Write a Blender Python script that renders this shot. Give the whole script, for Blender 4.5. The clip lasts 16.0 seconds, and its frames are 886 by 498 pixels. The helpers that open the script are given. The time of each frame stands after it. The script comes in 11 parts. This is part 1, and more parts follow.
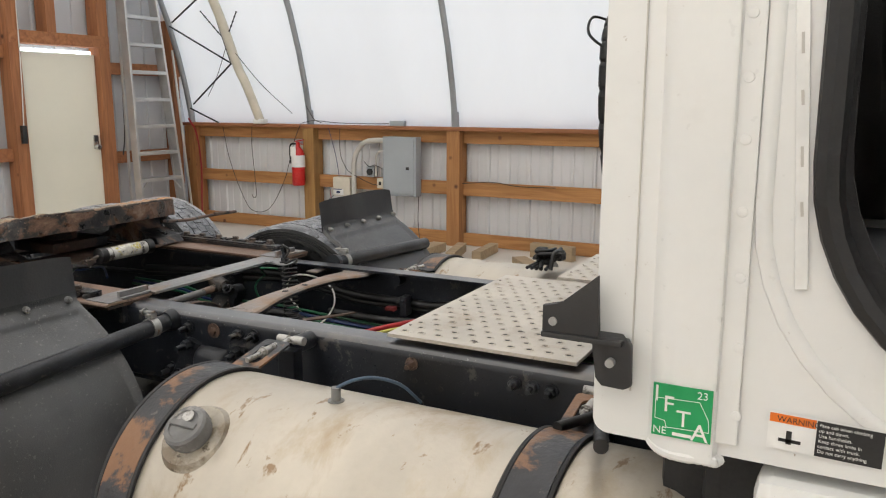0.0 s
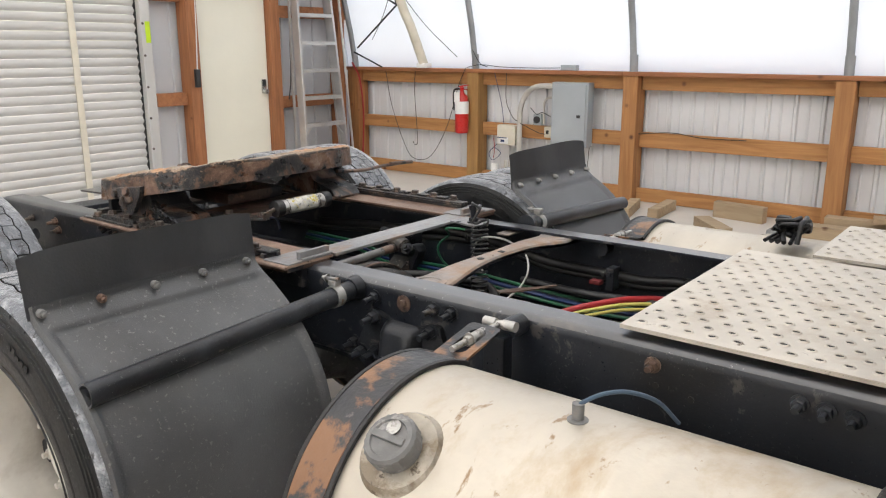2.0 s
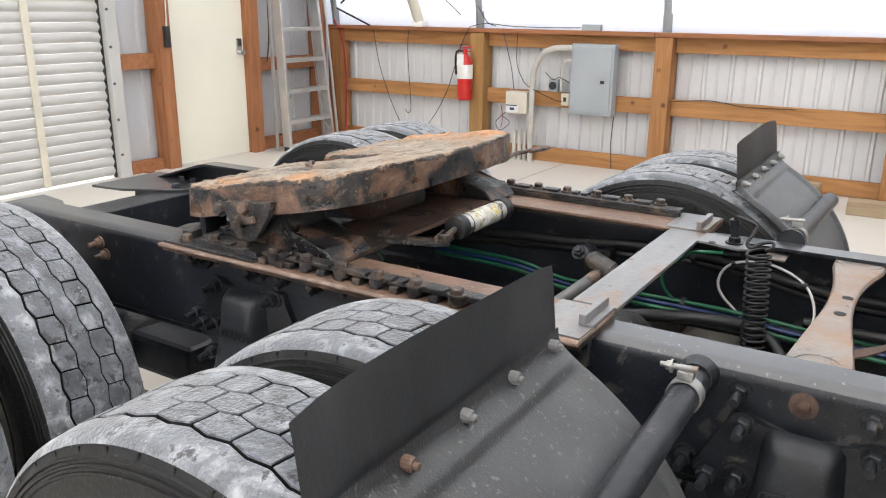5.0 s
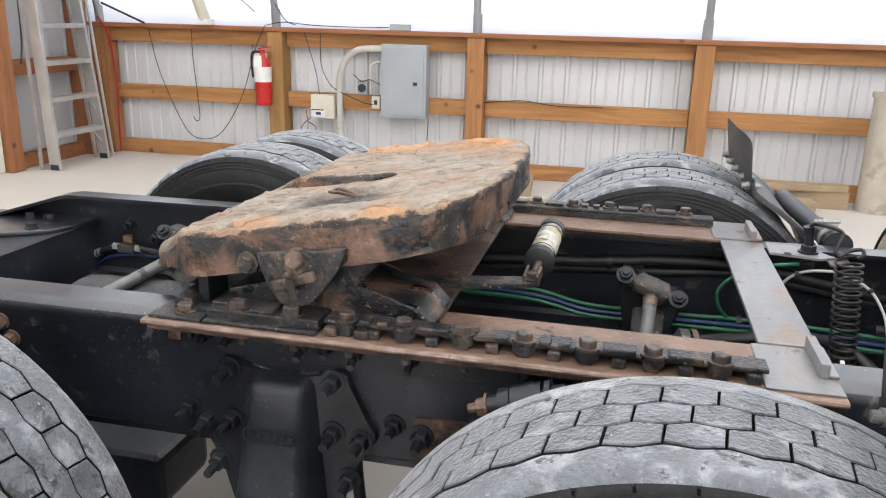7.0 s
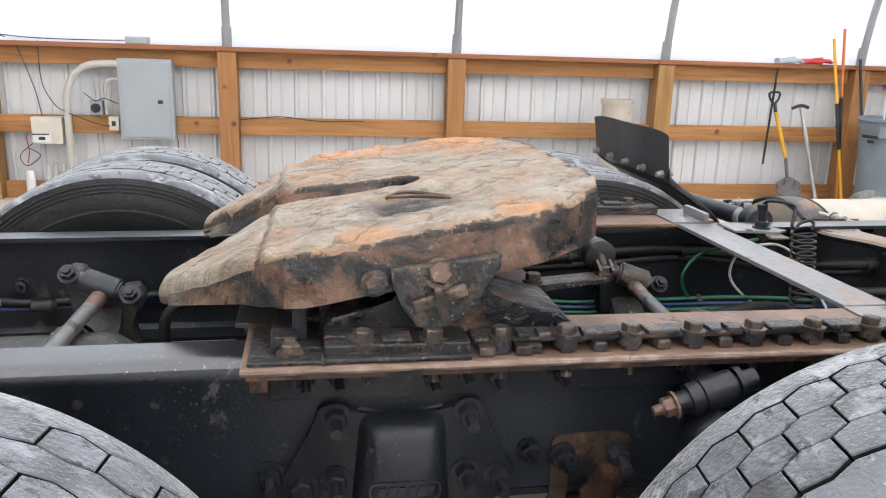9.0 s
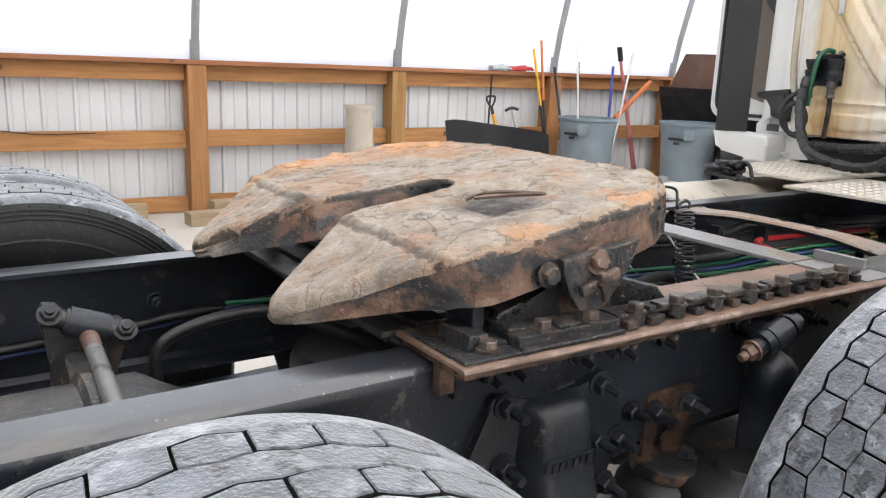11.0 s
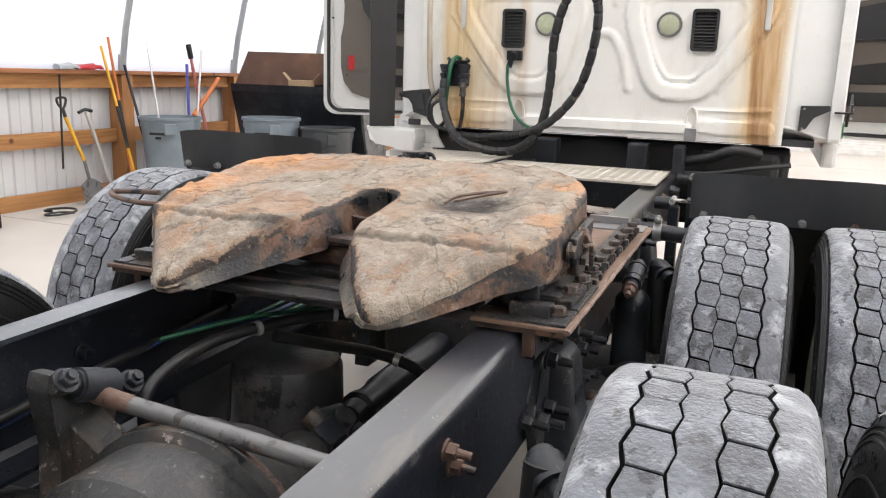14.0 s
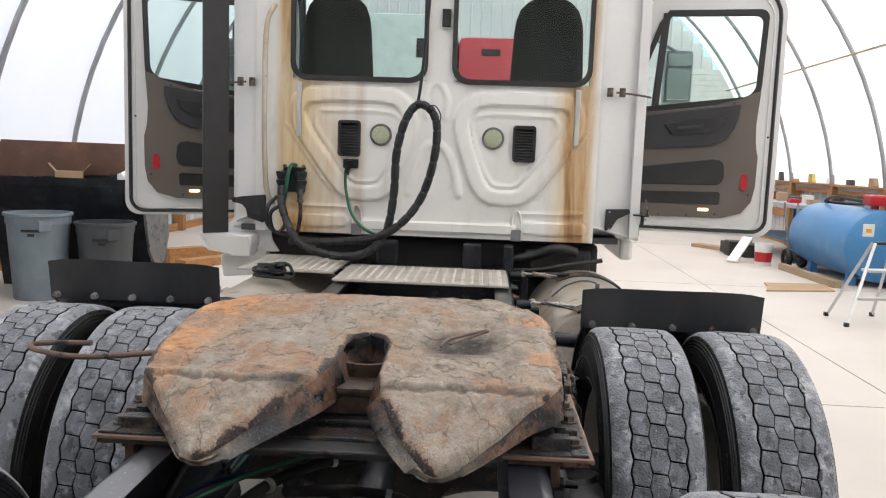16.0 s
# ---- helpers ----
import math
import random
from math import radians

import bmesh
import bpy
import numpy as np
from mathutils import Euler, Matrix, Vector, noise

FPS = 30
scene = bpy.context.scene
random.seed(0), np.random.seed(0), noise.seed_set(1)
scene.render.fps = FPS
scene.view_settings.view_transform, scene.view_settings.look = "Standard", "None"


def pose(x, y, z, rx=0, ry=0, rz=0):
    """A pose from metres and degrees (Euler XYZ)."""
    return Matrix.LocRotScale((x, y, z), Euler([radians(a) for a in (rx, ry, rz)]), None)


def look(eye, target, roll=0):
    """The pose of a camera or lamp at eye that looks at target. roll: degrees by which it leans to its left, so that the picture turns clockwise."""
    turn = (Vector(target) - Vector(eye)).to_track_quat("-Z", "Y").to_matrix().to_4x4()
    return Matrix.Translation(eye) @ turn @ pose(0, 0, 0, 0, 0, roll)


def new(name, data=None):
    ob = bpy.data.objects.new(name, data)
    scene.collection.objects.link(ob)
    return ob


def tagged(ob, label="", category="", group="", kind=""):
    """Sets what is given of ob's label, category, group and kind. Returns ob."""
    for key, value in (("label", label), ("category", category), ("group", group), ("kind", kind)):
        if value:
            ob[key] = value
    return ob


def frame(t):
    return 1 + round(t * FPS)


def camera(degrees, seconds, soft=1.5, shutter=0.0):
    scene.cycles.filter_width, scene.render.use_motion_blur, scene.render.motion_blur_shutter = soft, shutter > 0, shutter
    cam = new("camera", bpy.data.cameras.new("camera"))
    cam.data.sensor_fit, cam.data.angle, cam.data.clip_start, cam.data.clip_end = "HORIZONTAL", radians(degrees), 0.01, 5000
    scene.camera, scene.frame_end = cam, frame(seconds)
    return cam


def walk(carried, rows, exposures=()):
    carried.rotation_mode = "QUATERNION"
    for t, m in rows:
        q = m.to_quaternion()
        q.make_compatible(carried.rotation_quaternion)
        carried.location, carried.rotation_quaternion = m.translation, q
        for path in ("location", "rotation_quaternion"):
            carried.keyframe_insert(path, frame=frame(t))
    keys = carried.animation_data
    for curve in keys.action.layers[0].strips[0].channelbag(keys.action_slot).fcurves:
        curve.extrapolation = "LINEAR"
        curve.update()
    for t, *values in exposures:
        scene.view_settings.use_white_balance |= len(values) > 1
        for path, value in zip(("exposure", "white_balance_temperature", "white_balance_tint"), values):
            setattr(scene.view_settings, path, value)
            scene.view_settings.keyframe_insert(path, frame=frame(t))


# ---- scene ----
cam = camera(58.4, 16.0, soft=1.15)
METRES, EYE, TILT, LEAN, TURN = 5.7, 1.425, 0.0, 0.0, 29.4
PATH = [
    (0, (-0.199, 0.051, 1.506), (-1.123, 1.786, 1.140), 0.1),
    (0.5, (-0.272, 0.076, 1.506), (-1.308, 1.741, 1.110), 0.0),
    (1, (-0.372, 0.15, 1.493), (-1.516, 1.736, 1.070), -0.1),
    (1.5, (-0.474, 0.238, 1.484), (-1.669, 1.773, 1.020), -0.1),
    (2, (-0.582, 0.291, 1.472), (-1.795, 1.803, 0.979), -0.1),
    (2.5, (-0.732, 0.31, 1.458), (-1.946, 1.808, 0.924), 0.0),
    (3, (-0.917, 0.307, 1.466), (-2.126, 1.796, 0.900), 0.1),
    (3.5, (-1.096, 0.338, 1.464), (-2.299, 1.827, 0.884), 0.1),
    (4, (-1.317, 0.443, 1.452), (-2.506, 1.94, 0.866), 0.1),
    (4.5, (-1.519, 0.473, 1.447), (-2.659, 2.009, 0.865), 0.3),
    (5, (-1.759, 0.47, 1.440), (-2.798, 2.076, 0.856), 0.5),
    (5.2, (-1.836, 0.445, 1.454), (-2.826, 2.079, 0.862), 0.3),
    (7.3, (-2.677, 0.573, 1.367), (-3.032, 2.462, 0.815), 1.3),
    (7.5, (-2.738, 0.573, 1.357), (-3.027, 2.475, 0.812), 1.1),
    (8, (-2.902, 0.624, 1.328), (-3.017, 2.548, 0.791), 1.4),
    (8.5, (-3.08, 0.683, 1.302), (-2.97, 2.613, 0.788), 1.6),
    (9, (-3.259, 0.671, 1.296), (-2.955, 2.585, 0.802), 1.8),
    (9.2, (-3.34, 0.65, 1.305), (-2.948, 2.55, 0.818), 1.8),
    (11.3, (-4.03, 0.862, 1.274), (-2.851, 2.416, 0.833), 1.9),
    (11.5, (-4.095, 0.87, 1.275), (-2.831, 2.358, 0.841), 1.6),
    (12, (-4.225, 0.959, 1.272), (-2.796, 2.29, 0.840), 1.7),
    (12.5, (-4.351, 1.089, 1.267), (-2.793, 2.266, 0.834), 1.8),
    (13, (-4.449, 1.177, 1.273), (-2.805, 2.232, 0.841), 1.8),
    (13.5, (-4.596, 1.275, 1.295), (-2.86, 2.171, 0.865), 1.9),
    (14, (-4.675, 1.373, 1.308), (-2.864, 2.106, 0.879), 1.9),
    (14.5, (-4.687, 1.525, 1.320), (-2.803, 2.042, 0.894), 1.9),
    (15, (-4.724, 1.66, 1.360), (-2.787, 1.974, 0.973), 2.1),
    (15.5, (-4.847, 1.781, 1.423), (-2.883, 2.009, 1.123), 2.0),
    (16, (-4.92, 1.888, 1.476), (-2.937, 2.006, 1.245), 2.0),
]
walk(cam, [(t, look(eye, target, roll)) for t, eye, target, roll in PATH],
     exposures=[(0, 0.97, 7350, 7), (1.5, 1.25, 7250, 8), (3, 1.6, 7000, 8), (5, 1.7, 6950, 7), (9, 1.72, 6750, 7), (12.5, 1.72, 6900, 8), (14, 1.67, 7000, 9), (15, 1.55, 7000, 9), (15.5, 1.30, 6950, 9), (16, 1.17, 6900, 9)])

# world, sun and exposure -------------------------------------------------
world = bpy.data.worlds.new("sky")
world.use_nodes = True
scene.world = world
wn = world.node_tree.nodes
sky = wn.new("ShaderNodeTexSky")
sky.sky_type = "NISHITA"
sky.sun_disc = False
sky.sun_elevation, sky.sun_rotation = radians(70), radians(200)
wn["Background"].inputs["Strength"].default_value = 0.15
world.node_tree.links.new(sky.outputs["Color"], wn["Background"].inputs["Color"])
sun = new("sun", bpy.data.lights.new("sun", "SUN"))
sun.data.energy, sun.data.angle, sun.data.color = 4.0, radians(30), (1.0, 0.93, 0.84)
sun.matrix_world = look((-1.4, -3.0, 9), (0, 0, 0))


# materials ---------------------------------------------------------------
def ramp(nt, fac, stops):
    """A colour ramp over fac with (place, colour) stops."""
    r = nt.nodes.new("ShaderNodeValToRGB")
    e = r.color_ramp.elements
    while len(e) < len(stops):
        e.new(0.5)
    for k, (p, c) in zip(e, stops):
        k.position = p
        k.color = (*c, 1) if len(c) == 3 else (c[0], c[0], c[0], 1)
    nt.links.new(fac, r.inputs["Fac"])
    return r.outputs["Color"]


def noise_tex(nt, scale, detail=4, stretch=(1, 1, 1), rough=0.55, warp=0.0, random_shift=False):
    co = nt.nodes.new("ShaderNodeTexCoord")
    mp = nt.nodes.new("ShaderNodeMapping")
    mp.inputs["Scale"].default_value = stretch
    nt.links.new(co.outputs["Object"], mp.inputs["Vector"])
    if random_shift:
        info = nt.nodes.new("ShaderNodeObjectInfo")
        mul = nt.nodes.new("ShaderNodeMath")
        mul.operation = "MULTIPLY"
        mul.inputs[1].default_value = 37.0
        nt.links.new(info.outputs["Random"], mul.inputs[0])
        nt.links.new(mul.outputs[0], mp.inputs["Location"])
    n = nt.nodes.new("ShaderNodeTexNoise")
    n.inputs["Scale"].default_value, n.inputs["Detail"].default_value = scale, detail
    n.inputs["Roughness"].default_value, n.inputs["Distortion"].default_value = rough, warp
    nt.links.new(mp.outputs["Vector"], n.inputs["Vector"])
    return n.outputs["Fac"]


def mix(nt, fac, a, b, mode="MIX"):
    m = nt.nodes.new("ShaderNodeMix")
    m.data_type, m.blend_type = "RGBA", mode
    for sock, v in ((m.inputs[0], fac), (m.inputs[6], a), (m.inputs[7], b)):
        if isinstance(v, (int, float)):
            sock.default_value = v
        elif isinstance(v, tuple):
            sock.default_value = (*v, 1)
        else:
            nt.links.new(v, sock)
    return m.outputs[2]


def bump(nt, bsdf, height, strength, distance=0.01):
    b = nt.nodes.new("ShaderNodeBump")
    b.inputs["Strength"].default_value, b.inputs["Distance"].default_value = strength, distance
    nt.links.new(height, b.inputs["Height"])
    nt.links.new(b.outputs["Normal"], bsdf.inputs["Normal"])


def material(name, base, rough=0.6, metal=0.0, vary=0.25, scale=3.0, fine=60.0, bump_by=0.15, stretch=(1, 1, 1),
             over=None, over_at=0.6, over_scale=5.0, over_soft=0.08, over2=None, over2_at=0.62, over2_scale=9.0, shift=False, coat=0.0, spec=0.5, specks=None, speck_at=0.68, speck_scale=90.0, sheen=0.0, uneven=0.1):
    """A painted or raw surface: base colour varied at two scales, up to two layers of dirt, rust, wear or painted haze
    over it, and fine relief.
    """
    m = bpy.data.materials.new(name)
    m.use_nodes = True
    nt = m.node_tree
    bsdf = nt.nodes["Principled BSDF"]
    big = noise_tex(nt, scale, 4, stretch, random_shift=shift)
    small = noise_tex(nt, fine, 3)
    lo = tuple(c * (1 - vary) for c in base)
    hi = tuple(min(1, c * (1 + vary)) for c in base)
    col = ramp(nt, big, [(0.3, lo), (0.7, hi)])
    col = mix(nt, 0.35 * min(1, vary * 2), col, ramp(nt, small, [(0.25, (0.45,)), (0.75, (1.0,))]), "MULTIPLY")
    for layer, at, sc, sft in ((over, over_at, over_scale, over_soft), (over2, over2_at, over2_scale, 0.05)):
        if layer:
            f = ramp(nt, noise_tex(nt, sc, 7, stretch, 0.65, 0.3), [(at, (0.0,)), (min(1, at + sft), (1.0,))])
            col = mix(nt, f, col, layer)
    if specks:
        f = ramp(nt, noise_tex(nt, speck_scale, 3, (1, 1, 1), 0.7), [(speck_at, (0.0,)), (speck_at + 0.05, (0.8,))])
        col = mix(nt, mix(nt, 1.0, f, ramp(nt, noise_tex(nt, 7, 3), [(0.42, (0.0,)), (0.6, (1.0,))]), "MULTIPLY"), col, specks)
    nt.links.new(col, bsdf.inputs["Base Color"])
    bsdf.inputs["Metallic"].default_value = metal
    nt.links.new(ramp(nt, small, [(0.2, (max(0.02, rough - uneven),)), (0.8, (min(1, rough + uneven),))]), bsdf.inputs["Roughness"])
    bsdf.inputs["Specular IOR Level"].default_value = spec
    if coat:
        bsdf.inputs["Coat Weight"].default_value, bsdf.inputs["Coat Roughness"].default_value = coat, 0.22
    if sheen:
        bsdf.inputs["Sheen Weight"].default_value, bsdf.inputs["Sheen Roughness"].default_value = sheen, 0.4
    if bump_by:
        bump(nt, bsdf, small, bump_by)
    return m


def wood_material(name, base, dark, along=(0.12, 1.6, 1.6)):
    """Sawn softwood: stretched grain, per-board tone and knots."""
    m = bpy.data.materials.new(name)
    m.use_nodes = True
    nt = m.node_tree
    bsdf = nt.nodes["Principled BSDF"]
    grain = noise_tex(nt, 14, 6, along, 0.6, 0.6, True)
    tone = noise_tex(nt, 1.6, 2, (0.7, 1, 1), random_shift=True)
    col = ramp(nt, grain, [(0.3, dark), (0.62, base)])
    col = mix(nt, ramp(nt, tone, [(0.35, (0.0,)), (0.65, (0.55,))]), col, tuple(c * 0.72 for c in base))
    co = nt.nodes.new("ShaderNodeTexCoord")
    vo = nt.nodes.new("ShaderNodeTexVoronoi")
    vo.inputs["Scale"].default_value = 3.4
    nt.links.new(co.outputs["Object"], vo.inputs["Vector"])
    knots = ramp(nt, vo.outputs["Distance"], [(0.05, (1.0,)), (0.11, (0.0,))])
    col = mix(nt, knots, col, (0.09, 0.03, 0.012))
    nt.links.new(col, bsdf.inputs["Base Color"])
    bsdf.inputs["Roughness"].default_value = 0.75
    bump(nt, bsdf, grain, 0.2)
    return m


def emission(name, colour, power):
    m = bpy.data.materials.new(name)
    m.use_nodes = True
    b = m.node_tree.nodes["Principled BSDF"]
    b.inputs["Base Color"].default_value = (*colour, 1)
    b.inputs["Emission Color"].default_value = (*colour, 1)
    b.inputs["Emission Strength"].default_value = power
    return m


def plain(name, base, rough=0.5, metal=0.0):
    return material(name, base, rough, metal, 0.12, 6.0, 120.0, 0.05)


def fabric_material():
    m = bpy.data.materials.new("white_cover_fabric")
    m.use_nodes = True
    nt = m.node_tree
    nt.nodes.remove(nt.nodes["Principled BSDF"])
    tr, di, mx = (nt.nodes.new("ShaderNode" + k) for k in ("BsdfTranslucent", "BsdfDiffuse", "MixShader"))
    col = ramp(nt, noise_tex(nt, 1.2, 5, (1, 0.4, 0.4)), [(0.3, (0.845, 0.845, 0.85)), (0.7, (0.885, 0.885, 0.89))])
    nt.links.new(col, tr.inputs["Color"])
    nt.links.new(col, di.inputs["Color"])
    mx.inputs[0].default_value = 0.42
    nt.links.new(tr.outputs[0], mx.inputs[1])
    nt.links.new(di.outputs[0], mx.inputs[2])
    nt.links.new(mx.outputs[0], nt.nodes["Material Output"].inputs["Surface"])
    return m


def glass_material(name, tint=(0.9, 0.95, 0.93), rough=0.02):
    m = bpy.data.materials.new(name)
    m.use_nodes = True
    nt = m.node_tree
    nt.nodes.remove(nt.nodes["Principled BSDF"])
    tr, gl, mx = (nt.nodes.new("ShaderNode" + k) for k in ("BsdfTransparent", "BsdfGlossy", "MixShader"))
    tr.inputs["Color"].default_value = (*tint, 1)
    gl.inputs["Roughness"].default_value = rough
    fr = nt.nodes.new("ShaderNodeFresnel")
    fr.inputs["IOR"].default_value = 1.45
    nt.links.new(fr.outputs[0], mx.inputs[0])
    nt.links.new(tr.outputs[0], mx.inputs[1])
    nt.links.new(gl.outputs[0], mx.inputs[2])
    nt.links.new(mx.outputs[0], nt.nodes["Material Output"].inputs["Surface"])
    return m


def stained_paint():
    """White cab paint with rust-yellow runs below the rear windows."""
    m = bpy.data.materials.new("white_cab_paint")
    m.use_nodes = True
    nt = m.node_tree
    bsdf = nt.nodes["Principled BSDF"]
    col = ramp(nt, noise_tex(nt, 2.5, 4), [(0.3, (0.70, 0.69, 0.65)), (0.7, (0.78, 0.775, 0.74))])
    grime = ramp(nt, noise_tex(nt, 7, 6, (1, 1, 0.35), 0.65), [(0.55, (0.0,)), (0.78, (0.5,))])
    col = mix(nt, grime, col, (0.45, 0.42, 0.34))
    co = nt.nodes.new("ShaderNodeTexCoord")
    sep = nt.nodes.new("ShaderNodeSeparateXYZ")
    nt.links.new(co.outputs["Object"], sep.inputs[0])
    streak = noise_tex(nt, 6, 6, (1, 1.1, 0.13), 0.62, 0.35)
    for centre, width, gain in ((2.97, 0.13, 1.25), (2.83, 0.16, 0.75), (3.06, 0.06, 1.1), (1.47, 0.13, 1.0), (1.385, 0.06, 0.9), (2.64, 0.05, 0.4)):
        d = nt.nodes.new("ShaderNodeMath")
        d.operation = "SUBTRACT"
        d.inputs[1].default_value = centre
        nt.links.new(sep.outputs["Y"], d.inputs[0])
        a = nt.nodes.new("ShaderNodeMath")
        a.operation = "ABSOLUTE"
        nt.links.new(d.outputs[0], a.inputs[0])
        near = ramp(nt, a.outputs[0], [(width * 0.25, (gain,)), (width, (0.0,))])
        runs = ramp(nt, streak, [(0.30, (0.30,)), (0.62, (0.95,))])
        f = mix(nt, 1.0, near, runs, "MULTIPLY")
        sh = nt.nodes.new("ShaderNodeMath")
        sh.operation = "LESS_THAN"
        sh.inputs[1].default_value = -0.47
        nt.links.new(sep.outputs["X"], sh.inputs[0])
        f = mix(nt, 1.0, f, sh.outputs[0], "MULTIPLY")
        tint = ramp(nt, streak, [(0.38, (0.66, 0.50, 0.23)), (0.55, (0.50, 0.29, 0.10)), (0.68, (0.26, 0.12, 0.04))])
        col = mix(nt, f, col, tint)
    nt.links.new(col, bsdf.inputs["Base Color"])
    bsdf.inputs["Roughness"].default_value = 0.38
    bump(nt, bsdf, noise_tex(nt, 30, 3), 0.04)
    return m


